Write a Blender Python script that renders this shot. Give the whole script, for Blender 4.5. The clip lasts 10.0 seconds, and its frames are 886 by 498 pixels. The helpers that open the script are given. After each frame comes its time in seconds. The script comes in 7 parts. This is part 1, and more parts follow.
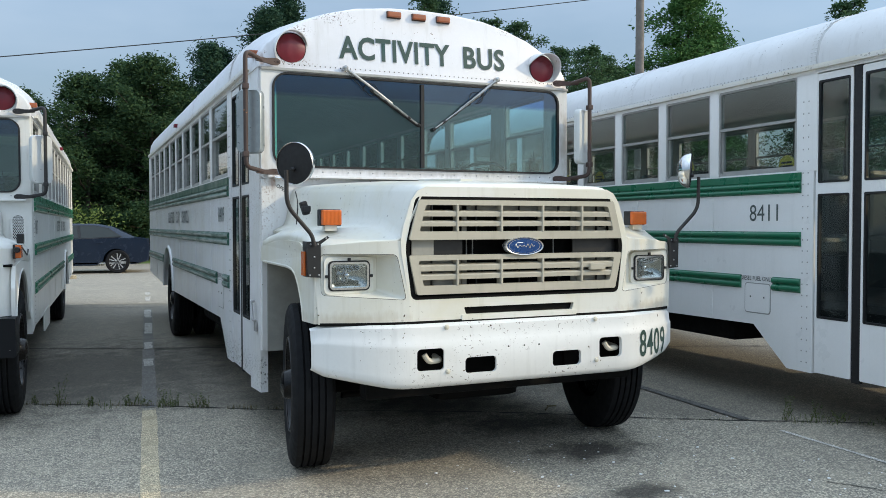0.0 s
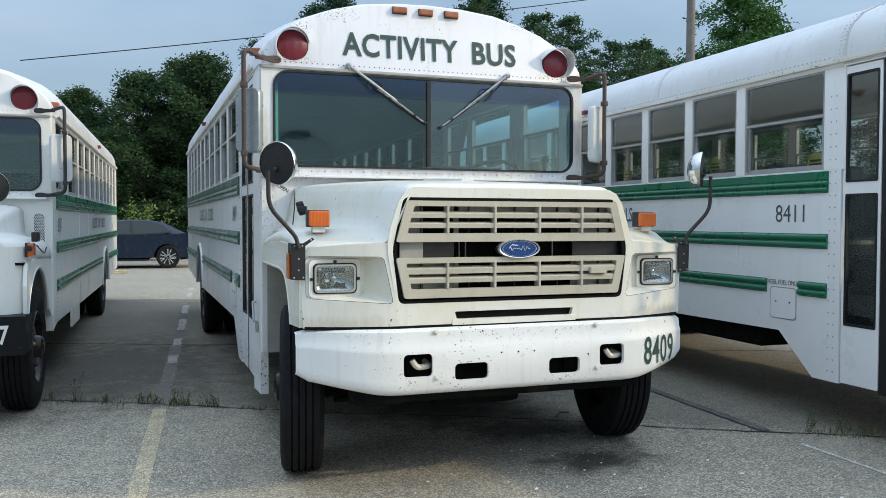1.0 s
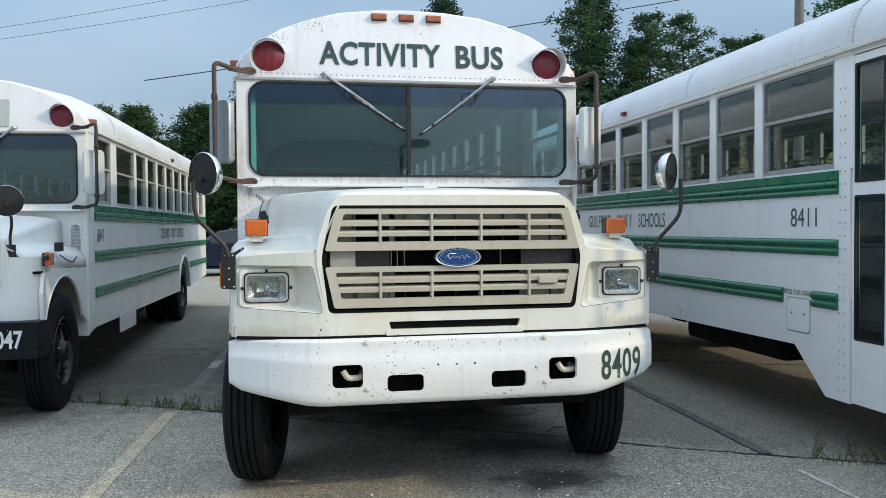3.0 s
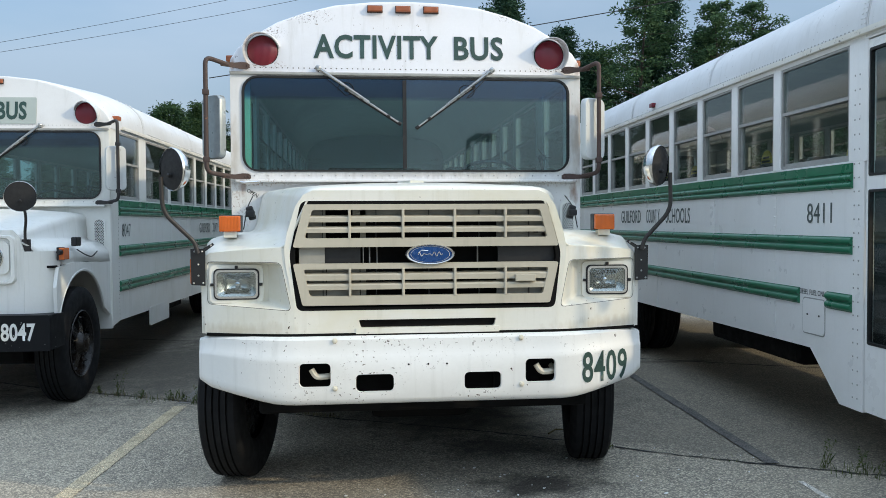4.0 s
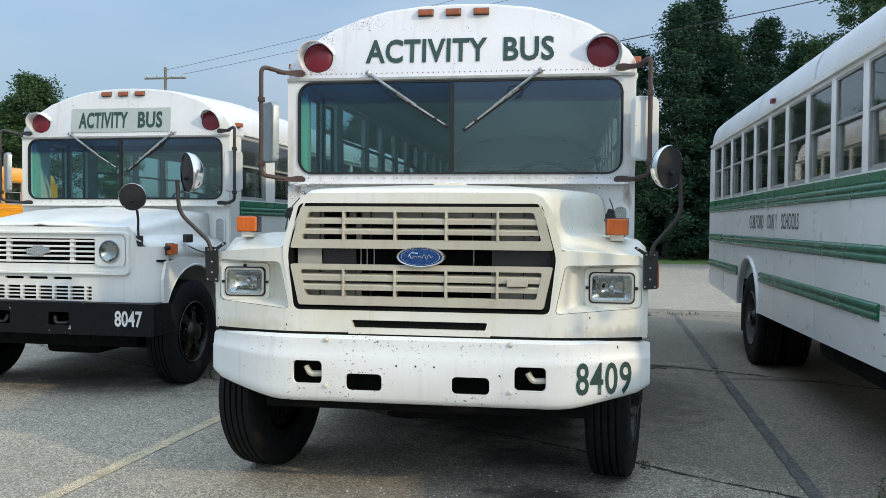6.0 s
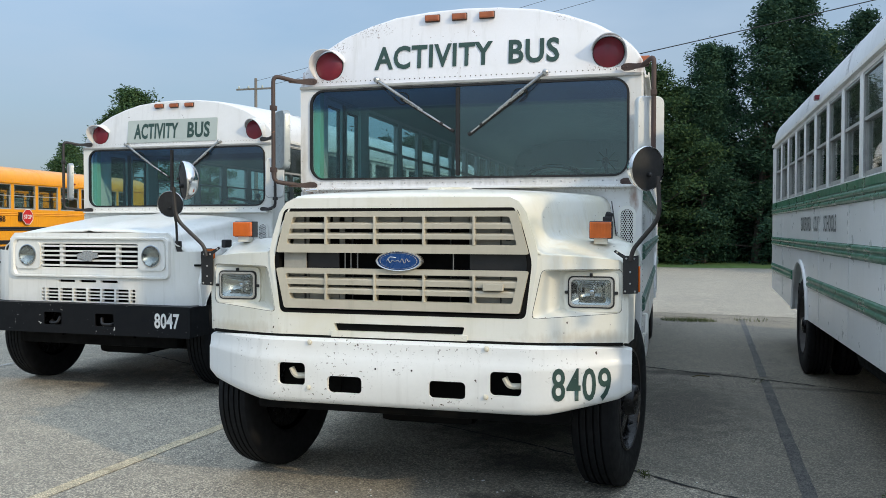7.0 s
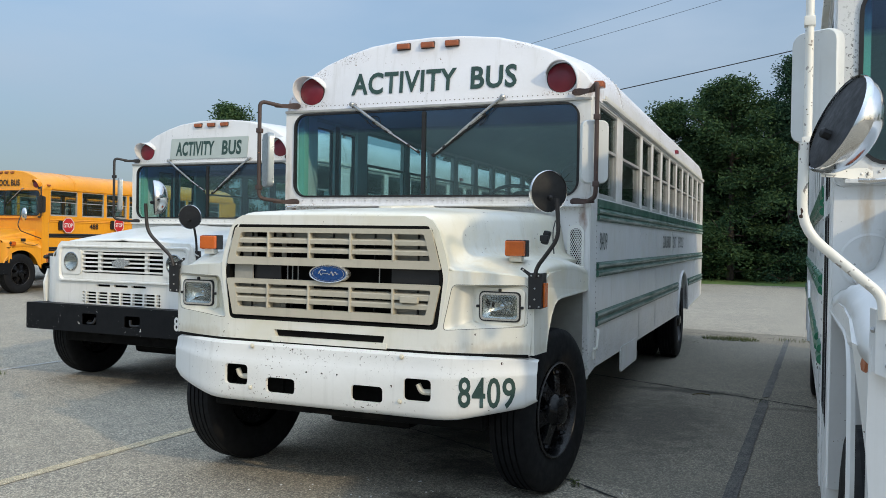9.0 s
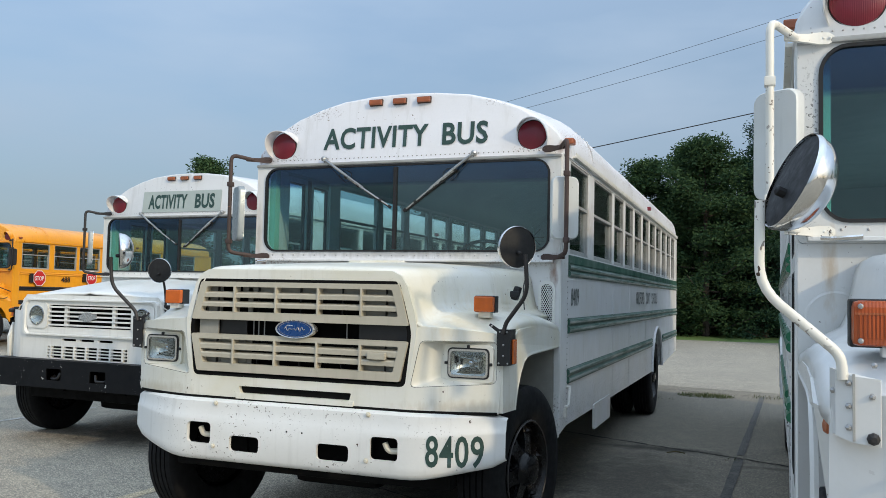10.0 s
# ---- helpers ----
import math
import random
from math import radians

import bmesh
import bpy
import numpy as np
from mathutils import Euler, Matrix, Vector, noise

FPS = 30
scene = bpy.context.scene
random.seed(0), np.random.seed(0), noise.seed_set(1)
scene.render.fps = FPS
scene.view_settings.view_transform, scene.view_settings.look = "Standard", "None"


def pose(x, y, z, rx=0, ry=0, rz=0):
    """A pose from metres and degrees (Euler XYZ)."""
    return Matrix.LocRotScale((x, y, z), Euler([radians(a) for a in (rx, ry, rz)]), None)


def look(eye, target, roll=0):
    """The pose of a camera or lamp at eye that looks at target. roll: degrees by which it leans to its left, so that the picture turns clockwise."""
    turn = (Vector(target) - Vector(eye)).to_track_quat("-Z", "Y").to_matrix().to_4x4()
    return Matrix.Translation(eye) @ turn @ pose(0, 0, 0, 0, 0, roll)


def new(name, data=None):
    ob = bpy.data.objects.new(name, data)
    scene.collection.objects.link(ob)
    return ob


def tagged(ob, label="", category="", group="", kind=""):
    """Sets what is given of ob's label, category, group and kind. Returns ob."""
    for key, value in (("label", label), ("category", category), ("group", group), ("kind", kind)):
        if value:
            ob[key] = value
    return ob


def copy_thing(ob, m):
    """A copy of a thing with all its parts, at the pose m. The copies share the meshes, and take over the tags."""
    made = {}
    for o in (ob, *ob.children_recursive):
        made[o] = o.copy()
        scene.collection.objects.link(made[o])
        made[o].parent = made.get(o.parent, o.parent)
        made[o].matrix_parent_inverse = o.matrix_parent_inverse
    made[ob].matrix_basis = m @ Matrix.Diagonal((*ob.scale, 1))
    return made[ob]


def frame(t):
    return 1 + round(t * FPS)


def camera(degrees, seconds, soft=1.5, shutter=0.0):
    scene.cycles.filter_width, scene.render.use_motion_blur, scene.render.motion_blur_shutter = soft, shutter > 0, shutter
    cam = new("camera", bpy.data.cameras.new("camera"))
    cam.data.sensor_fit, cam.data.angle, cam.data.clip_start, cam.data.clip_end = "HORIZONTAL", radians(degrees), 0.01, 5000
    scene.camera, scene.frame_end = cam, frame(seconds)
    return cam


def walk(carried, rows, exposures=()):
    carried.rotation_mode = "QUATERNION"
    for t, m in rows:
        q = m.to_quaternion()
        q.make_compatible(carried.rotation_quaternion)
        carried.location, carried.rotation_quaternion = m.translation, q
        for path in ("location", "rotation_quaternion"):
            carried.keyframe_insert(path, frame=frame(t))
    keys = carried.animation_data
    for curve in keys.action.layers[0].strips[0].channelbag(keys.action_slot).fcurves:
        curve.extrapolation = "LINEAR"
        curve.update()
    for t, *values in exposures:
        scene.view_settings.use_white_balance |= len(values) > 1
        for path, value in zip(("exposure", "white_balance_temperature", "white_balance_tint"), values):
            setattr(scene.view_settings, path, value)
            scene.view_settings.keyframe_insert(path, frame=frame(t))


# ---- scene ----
cam = camera(55.62, 10.0, 0.6)
# seconds, eye (x, y, z), yaw, pitch, lean
PATH = [
    (0, -2.4368, 2.1194, 1.4775, -23.800, -1.674, -0.095),
    (0.5, -2.2314, 2.1213, 1.4791, -22.037, -1.908, 0.027),
    (1, -2.0279, 2.1206, 1.5091, -19.895, -1.947, 0.102),
    (1.5, -1.7366, 2.0388, 1.5106, -17.487, -1.916, -0.017),
    (2, -1.4793, 1.9910, 1.5029, -15.092, -1.667, -0.137),
    (3.5, -0.6740, 1.9427, 1.5171, -8.733, -1.577, -0.444),
    (4, -0.3933, 2.0022, 1.5178, -6.044, -1.801, -0.319),
    (4.5, -0.0957, 2.0053, 1.5110, -3.017, -1.906, 0.032),
    (5, 0.2346, 1.9837, 1.5306, 0.726, -2.034, 0.331),
    (5.5, 0.5031, 2.0387, 1.5189, 4.711, -1.918, 0.433),
    (6, 0.7919, 2.0551, 1.5272, 8.464, -1.717, 0.419),
    (7.5, 1.7557, 2.2049, 1.5273, 17.572, -1.458, 0.030),
    (8, 2.0983, 2.1865, 1.5441, 19.644, -1.539, 0.222),
    (8.5, 2.3094, 2.1103, 1.5485, 21.161, -1.374, 0.578),
    (9, 2.4699, 2.1449, 1.5633, 21.831, -0.668, 0.937),
    (9.5, 2.5133, 2.2020, 1.5627, 21.486, 0.847, 1.218),
    (10, 2.5084, 2.2002, 1.5684, 20.433, 3.091, 1.209),
]


def eye_pose(x, y, z, yaw, pitch, lean):
    a, b = radians(yaw), radians(pitch)
    way = Vector((-math.sin(a) * math.cos(b), math.cos(a) * math.cos(b), math.sin(b)))
    return look((x, y, z), Vector((x, y, z)) + way, lean)


walk(cam, [(t, eye_pose(x, y, z, yaw, pitch, lean)) for t, x, y, z, yaw, pitch, lean in PATH],
     [(0.0, -0.13, 5880, 2), (5.0, -0.15, 5880, 2), (7.5, -0.23, 5950, 3), (10.0, -0.35, 5920, 3)])

# ---- light: low hazy sun ahead of the buses, to their left ----
SUN_WAY = Vector((-1.75, 0.97, -1.0)).normalized()
SUN_ELEV = math.asin(-SUN_WAY.z)
world = bpy.data.worlds.new("sky")
scene.world = world
world.use_nodes = True
wt = world.node_tree
sky = wt.nodes.new("ShaderNodeTexSky")
sky.sky_type, sky.sun_disc = "NISHITA", False
sky.sun_elevation = SUN_ELEV
sky.sun_rotation = math.atan2(-SUN_WAY.x, -SUN_WAY.y)
sky.air_density, sky.dust_density, sky.ozone_density = 1.0, 2.5, 1.5
# thin drifting cloud over the blue
wco = wt.nodes.new("ShaderNodeTexCoord")
wmap = wt.nodes.new("ShaderNodeMapping")
wmap.inputs["Scale"].default_value = (1.2, 1.2, 4.0)
wno = wt.nodes.new("ShaderNodeTexNoise")
wno.inputs["Scale"].default_value, wno.inputs["Detail"].default_value = 1.6, 5.0
wra = wt.nodes.new("ShaderNodeMapRange")
wra.inputs["From Min"].default_value, wra.inputs["From Max"].default_value = 0.40, 0.66
wra.inputs["To Min"].default_value, wra.inputs["To Max"].default_value = 0.34, 0.76
wmix = wt.nodes.new("ShaderNodeMix")
wmix.data_type = "RGBA"
wmix.inputs["B"].default_value = (4.3, 4.75, 5.6, 1)
# the veil of cloud thickens towards the zenith
wsep = wt.nodes.new("ShaderNodeSeparateXYZ")
wt.links.new(wco.outputs["Generated"], wsep.inputs[0])
wup = wt.nodes.new("ShaderNodeMapRange")
wup.inputs["From Min"].default_value, wup.inputs["From Max"].default_value = 0.25, 0.8
wup.inputs["To Min"].default_value, wup.inputs["To Max"].default_value = 0.0, 0.5
wt.links.new(wsep.outputs["Z"], wup.inputs["Value"])
wadd = wt.nodes.new("ShaderNodeMath")
wadd.operation, wadd.use_clamp = "ADD", True
wt.links.new(wup.outputs["Result"], wadd.inputs[1])
wt.links.new(wco.outputs["Generated"], wmap.inputs["Vector"])
wt.links.new(wmap.outputs["Vector"], wno.inputs["Vector"])
wt.links.new(wno.outputs["Fac"], wra.inputs["Value"])
wt.links.new(wra.outputs["Result"], wadd.inputs[0])
wt.links.new(wadd.outputs[0], wmix.inputs["Factor"])
wt.links.new(sky.outputs["Color"], wmix.inputs["A"])
# high cloud, brighter overhead
wtop = wt.nodes.new("ShaderNodeMapRange")
wtop.inputs["From Min"].default_value, wtop.inputs["From Max"].default_value = 0.10, 0.95
wtop.inputs["To Min"].default_value, wtop.inputs["To Max"].default_value = 1.0, 2.75
wt.links.new(wsep.outputs["Z"], wtop.inputs["Value"])
wmul = wt.nodes.new("ShaderNodeVectorMath")
wmul.operation = "SCALE"
wt.links.new(wmix.outputs["Result"], wmul.inputs[0])
wt.links.new(wtop.outputs["Result"], wmul.inputs["Scale"])
# the haze glows towards the sun
wdot = wt.nodes.new("ShaderNodeVectorMath")
wdot.operation = "DOT_PRODUCT"
wdot.inputs[1].default_value = -SUN_WAY
wt.links.new(wco.outputs["Generated"], wdot.inputs[0])
wglow = wt.nodes.new("ShaderNodeMapRange")
wglow.interpolation_type = "SMOOTHSTEP"
wglow.inputs["From Min"].default_value, wglow.inputs["From Max"].default_value = 0.1, 1.0
wglow.inputs["To Min"].default_value, wglow.inputs["To Max"].default_value = 1.0, 1.25
wt.links.new(wdot.outputs["Value"], wglow.inputs["Value"])
whaze = wt.nodes.new("ShaderNodeVectorMath")
whaze.operation = "SCALE"
wt.links.new(wmul.outputs["Vector"], whaze.inputs[0])
wt.links.new(wglow.outputs["Result"], whaze.inputs["Scale"])
wt.links.new(whaze.outputs["Vector"], wt.nodes["Background"].inputs["Color"])
wt.nodes["Background"].inputs["Strength"].default_value = 0.124
sun = new("sun", bpy.data.lights.new("sun", "SUN"))
sun.data.energy, sun.data.angle, sun.data.color = 2.3, radians(1.5), (1.0, 0.74, 0.45)
sun.matrix_world = look(Vector((0, 0, 30)) - SUN_WAY, (0, 0, 30))


# ---- materials ----
def shader(name):
    m = bpy.data.materials.new(name)
    m.use_nodes = True
    return m, m.node_tree, m.node_tree.nodes["Principled BSDF"]


def coords(nt, scale=(1, 1, 1)):
    co, mp = nt.nodes.new("ShaderNodeTexCoord"), nt.nodes.new("ShaderNodeMapping")
    mp.inputs["Scale"].default_value = scale
    nt.links.new(co.outputs["Object"], mp.inputs["Vector"])
    return mp.outputs["Vector"]


def grain(nt, scale, detail=4.0, vec=None, rough=0.6):
    n = nt.nodes.new("ShaderNodeTexNoise")
    n.inputs["Scale"].default_value, n.inputs["Detail"].default_value, n.inputs["Roughness"].default_value = scale, detail, rough
    nt.links.new(vec if vec else coords(nt), n.inputs["Vector"])
    return n.outputs["Fac"]


def span(nt, value, lo, hi, a=0.0, b=1.0):
    r = nt.nodes.new("ShaderNodeMapRange")
    for key, v in (("From Min", lo), ("From Max", hi), ("To Min", a), ("To Max", b)):
        r.inputs[key].default_value = v
    nt.links.new(value, r.inputs["Value"])
    return r.outputs["Result"]


def blend(nt, fac, a, b, mode="MIX"):
    x = nt.nodes.new("ShaderNodeMix")
    x.data_type, x.blend_type = "RGBA", mode
    for key, v in (("Factor", fac), ("A", a), ("B", b)):
        if isinstance(v, tuple):
            x.inputs[key].default_value = (*v, 1)
        elif isinstance(v, (int, float)):
            x.inputs[key].default_value = v
        else:
            nt.links.new(v, x.inputs[key])
    return x.outputs["Result"]


def calc(nt, op, a, b):
    x = nt.nodes.new("ShaderNodeMath")
    x.operation = op
    for i, v in enumerate((a, b)):
        if isinstance(v, (int, float)):
            x.inputs[i].default_value = v
        else:
            nt.links.new(v, x.inputs[i])
    return x.outputs[0]


def relief(nt, bsdf, height, strength, distance):
    b = nt.nodes.new("ShaderNodeBump")
    b.inputs["Strength"].default_value, b.inputs["Distance"].default_value = strength, distance
    nt.links.new(height, b.inputs["Height"])
    nt.links.new(b.outputs["Normal"], bsdf.inputs["Normal"])


def painted(name, base, dirt, dirt_most=0.5, chips=0.0, chip=(0.05, 0.025, 0.015), rough=0.38, streak=0.3, coat=0.25, stains=(), run=(7, 7, 0.5), fleck=42.0):
    """Old sprayed paint: broad discolouring, thin vertical dirt streaks, chips down to rust."""
    m, nt, s = shader(name)
    broad = span(nt, grain(nt, 1.7, 6.0), 0.42, 0.72, 0, dirt_most)
    col = blend(nt, broad, base, dirt)
    lines = span(nt, grain(nt, 3.0, 5.0, coords(nt, run)), 0.55, 0.8, 0, streak)
    col = blend(nt, lines, col, tuple(c * 0.6 for c in dirt))
    fine = grain(nt, 60.0, 3.0)
    col = blend(nt, span(nt, fine, 0.3, 0.8, 0, 0.12), col, tuple(c * 0.75 for c in base))
    if chips:
        where = span(nt, grain(nt, 2.3, 2.0), 0.45, 0.62, 0, 1)
        spots = span(nt, grain(nt, fleck, 2.0), 0.74 - chips, 0.75 - chips, 0, 1)
        spots2 = span(nt, grain(nt, fleck * 0.38, 3.0), 0.75 - chips * 0.6, 0.755 - chips * 0.6, 0, 1)
        both = calc(nt, "MAXIMUM", calc(nt, "MULTIPLY", where, spots), spots2)
        col = blend(nt, both, col, chip)
    for x, z, rx, rz, most, tone, speckled in stains:
        mp = nt.nodes.new("ShaderNodeMapping")
        mp.inputs["Location"].default_value, mp.inputs["Scale"].default_value = (-x / rx, 0, -z / rz), (1 / rx, 0, 1 / rz)
        nt.links.new(coords(nt), mp.inputs["Vector"])
        ln = nt.nodes.new("ShaderNodeVectorMath")
        ln.operation = "LENGTH"
        nt.links.new(mp.outputs["Vector"], ln.inputs[0])
        far = calc(nt, "ADD", ln.outputs["Value"], span(nt, grain(nt, 14.0, 4.0, coords(nt, (2.0, 2.0, 0.7))), 0.25, 0.75, -0.45, 0.45))
        fac = span(nt, far, 0.2, 1.0, most, 0.0)
        if speckled:
            fac = calc(nt, "MULTIPLY", fac, span(nt, grain(nt, 75.0, 3.0), 0.56, 0.60, 0, 1))
        col = blend(nt, fac, col, tone)
    nt.links.new(col, s.inputs["Base Color"])
    nt.links.new(span(nt, grain(nt, 5.0, 4.0), 0.3, 0.7, rough - 0.08, rough + 0.17), s.inputs["Roughness"])
    s.inputs["Coat Weight"].default_value = coat
    s.inputs["Coat Roughness"].default_value = 0.18
    relief(nt, s, grain(nt, 4.0, 3.0), 0.12, 0.02)
    return m


def simple(name, base, rough=0.5, metal=0.0, vary=0.3, scale=8.0, bump=0.15, fine=80.0, spec=0.5):
    m, nt, s = shader(name)
    col = blend(nt, span(nt, grain(nt, scale, 5.0), 0.35, 0.7, 0, vary), base, tuple(c * 0.45 for c in base))
    nt.links.new(col, s.inputs["Base Color"])
    s.inputs["Metallic"].default_value = metal
    s.inputs["Specular IOR Level"].default_value = spec
    nt.links.new(span(nt, grain(nt, scale * 2, 4.0), 0.3, 0.7, max(rough - 0.1, 0.03), min(rough + 0.12, 1)), s.inputs["Roughness"])
    relief(nt, s, grain(nt, fine, 3.0), bump, 0.003)
    return m


def glazing(name, tint, gloss=1.5, dust_haze=0.0, film_tone=(0.42, 0.50, 0.50), band=0.0):
    """Thin glass: clear with a tint, a dusty film with sky haze painted in, and a mirror on top that grows towards
    grazing.
    """
    m, nt, s = shader(name)
    nt.nodes.remove(s)
    out = nt.nodes["Material Output"]
    clear, shine, both, facing_in = (nt.nodes.new("ShaderNode" + k) for k in ("BsdfTransparent", "BsdfGlossy", "MixShader", "LayerWeight"))
    clear.inputs["Color"].default_value = (*tint, 1)
    if band:
        # shade band along the top of the glass
        up = nt.nodes.new("ShaderNodeSeparateXYZ")
        nt.links.new(coords(nt), up.inputs[0])
        nt.links.new(blend(nt, span(nt, up.outputs["Z"], band - 0.015, band + 0.02, 0, 1), tint, tuple(c * k for c, k in zip(tint, (0.54, 0.60, 0.84)))), clear.inputs["Color"])
    shine.inputs["Roughness"].default_value = 0.02
    facing_in.inputs["Blend"].default_value = 0.5
    low = ((gloss - 1) / (gloss + 1)) ** 2
    nt.links.new(calc(nt, "ADD", calc(nt, "MULTIPLY", calc(nt, "POWER", facing_in.outputs["Facing"], 5.0), 0.9 - low), low), both.inputs[0])
    under = clear
    # bluish diffuse film: dirt, plus reflected sky haze put in as colour
    if dust_haze:
        film, laid = nt.nodes.new("ShaderNodeBsdfDiffuse"), nt.nodes.new("ShaderNodeMixShader")
        film.inputs["Color"].default_value = (*film_tone, 1)
        nt.links.new(span(nt, grain(nt, 2.2, 5.0), 0.3, 0.75, dust_haze * 0.5, dust_haze * 1.5), laid.inputs[0])
        nt.links.new(clear.outputs[0], laid.inputs[1])
        nt.links.new(film.outputs[0], laid.inputs[2])
        under = laid
    nt.links.new(under.outputs[0], both.inputs[1])
    nt.links.new(shine.outputs[0], both.inputs[2])
    nt.links.new(both.outputs[0], out.inputs["Surface"])
    return m


def lens(name, base, rough=0.22):
    m, nt, s = shader(name)
    wv = nt.nodes.new("ShaderNodeTexWave")
    wv.bands_direction, wv.inputs["Scale"].default_value = "X", 40.0
    nt.links.new(coords(nt), wv.inputs["Vector"])
    col = blend(nt, span(nt, grain(nt, 9.0, 4.0), 0.35, 0.7, 0, 0.5), base, tuple(c * 0.5 for c in base))
    nt.links.new(col, s.inputs["Base Color"])
    s.inputs["Roughness"].default_value, s.inputs["Coat Weight"].default_value = rough, 0.3
    relief(nt, s, wv.outputs["Fac"], 0.25, 0.003)
    return m


WHITE = painted("white_paint", (0.80, 0.80, 0.77), (0.60, 0.58, 0.48), 0.35, 0.0)
WHITE_NOSE = painted("white_nose_paint", (0.76, 0.75, 0.685), (0.66, 0.61, 0.43), 0.75, 0.03, stains=[(-1.0, 0.95, 0.35, 0.05, 0.4, (0.42, 0.34, 0.22), False), (1.0, 0.95, 0.35, 0.05, 0.4, (0.42, 0.34, 0.22), False), (0.95, 1.45, 0.18, 0.16, 0.35, (0.62, 0.50, 0.28), False)])
WHITE_BUMPER = painted("chipped_white_paint", (0.77, 0.77, 0.75), (0.66, 0.65, 0.60), 0.35, 0.085, rough=0.45, fleck=64.0)
RUST_TONE, SOOT = (0.20, 0.085, 0.035), (0.10, 0.085, 0.07)
WHITE_OLD = painted("stained_white_paint", (0.76, 0.76, 0.77), (0.58, 0.55, 0.44), 0.4, 0.012, chip=(0.12, 0.06, 0.035), stains=[
    (1.19, 1.74, 0.035, 0.12, 0.75, RUST_TONE, False), (-1.16, 1.77, 0.03, 0.08, 0.6, RUST_TONE, False), (1.21, 2.15, 0.05, 0.28, 0.55, (0.33, 0.25, 0.17), False),
    (-1.21, 2.0, 0.04, 0.3, 0.4, (0.36, 0.30, 0.22), False), (0.95, 1.80, 0.4, 0.03, 0.5, RUST_TONE, True), (-1.0, 1.80, 0.25, 0.03, 0.8, RUST_TONE, True),
    (-1.2, 1.62, 0.10, 0.25, 0.5, RUST_TONE, True), (0.0, 1.86, 1.2, 0.03, 0.35, SOOT, False),
    (-1.2, 0.42, 0.14, 0.16, 0.95, (0.03, 0.022, 0.018), True), (1.2, 0.75, 0.1, 0.2, 0.6, (0.06, 0.04, 0.03), True)])
ROOF_OLD = painted("rust_specked_white_roof_paint", (0.76, 0.76, 0.79), (0.60, 0.58, 0.52), 0.4, 0.03, chip=(0.12, 0.06, 0.035), stains=[
    (-0.72, 2.985, 0.20, 0.07, 1.0, (0.09, 0.05, 0.04), True), (-0.95, 2.86, 0.12, 0.05, 0.8, (0.09, 0.05, 0.04), True), (0.75, 2.99, 0.12, 0.04, 0.7, (0.10, 0.05, 0.04), True),
    (1.22, 2.80, 0.06, 0.12, 0.8, (0.28, 0.17, 0.13), True), (1.15, 2.95, 0.10, 0.06, 0.9, (0.10, 0.05, 0.04), True), (-1.0, 2.62, 0.16, 0.03, 0.9, RUST_TONE, True), (1.0, 2.62, 0.16, 0.03, 0.9, RUST_TONE, True), (-1.22, 2.62, 0.03, 0.06, 0.8, RUST_TONE, False), (1.22, 2.62, 0.03, 0.06, 0.8, RUST_TONE, False)])
WHITE_SIDE = painted("clean_white_side_paint", (0.88, 0.88, 0.87), (0.70, 0.69, 0.64), 0.25, 0.0, streak=0.10, rough=0.32)
# the side bus's white again, darkened at the front as painted shade
WHITE_SHADED = painted("dull_white_front_paint", (0.70, 0.705, 0.70), (0.55, 0.53, 0.46), 0.35, 0.01, chip=(0.08, 0.05, 0.04), streak=0.12, stains=[
    (-1.12, 1.70, 0.03, 0.22, 0.6, (0.42, 0.30, 0.16), False), (-1.17, 1.84, 0.05, 0.02, 0.9, RUST_TONE, False), (-1.19, 2.2, 0.05, 0.4, 0.8, (0.03, 0.025, 0.02), True)])
WHITE_ROOF = painted("white_roof_paint", (0.70, 0.705, 0.71), (0.52, 0.51, 0.48), 0.4, 0.02)
GREEN = painted("green_rail_paint", (0.016, 0.15, 0.072), (0.06, 0.17, 0.115), 0.6, 0.02, chip=(0.3, 0.32, 0.3), rough=0.28, streak=0.15, run=(7, 0.4, 7))
GREEN_OLD = painted("faded_green_rail_paint", (0.020, 0.088, 0.058), (0.16, 0.22, 0.19), 0.5, 0.06, chip=(0.42, 0.43, 0.41), rough=0.42, streak=0.6, run=(9, 0.35, 30))
# the crests of the old rails are rubbed pale, in runs along the bus
old_nt = GREEN_OLD.node_tree
old_bsdf = old_nt.nodes["Principled BSDF"]
old_xyz = old_nt.nodes.new("ShaderNodeSeparateXYZ")
old_nt.links.new(coords(old_nt), old_xyz.inputs[0])
crest = span(old_nt, calc(old_nt, "ABSOLUTE", old_xyz.outputs["X"], 0.0), 1.2585, 1.2635, 0.0, 1.0)
rubbed = span(old_nt, grain(old_nt, 3.0, 6.0, coords(old_nt, (1.0, 0.5, 22.0))), 0.40, 0.58, 0.0, 0.75)
old_col = old_bsdf.inputs["Base Color"].links[0].from_socket
old_nt.links.new(blend(old_nt, calc(old_nt, "MULTIPLY", crest, rubbed), old_col, (0.46, 0.49, 0.47)), old_bsdf.inputs["Base Color"])
GREEN_LETTER = simple("green_letter_paint", (0.030, 0.068, 0.058), 0.5, 0, 0.35, 20)
GREY_LETTER = simple("grey_letter_film", (0.10, 0.12, 0.115), 0.5, 0, 0.5, 25)
CREAM = painted("cream_plastic", (0.50, 0.465, 0.375), (0.34, 0.31, 0.24), 0.5, 0.0, rough=0.55, coat=0.0)
GREY_PANEL = simple("grey_primer_panel", (0.36, 0.355, 0.32), 0.7, 0, 0.4, 6)
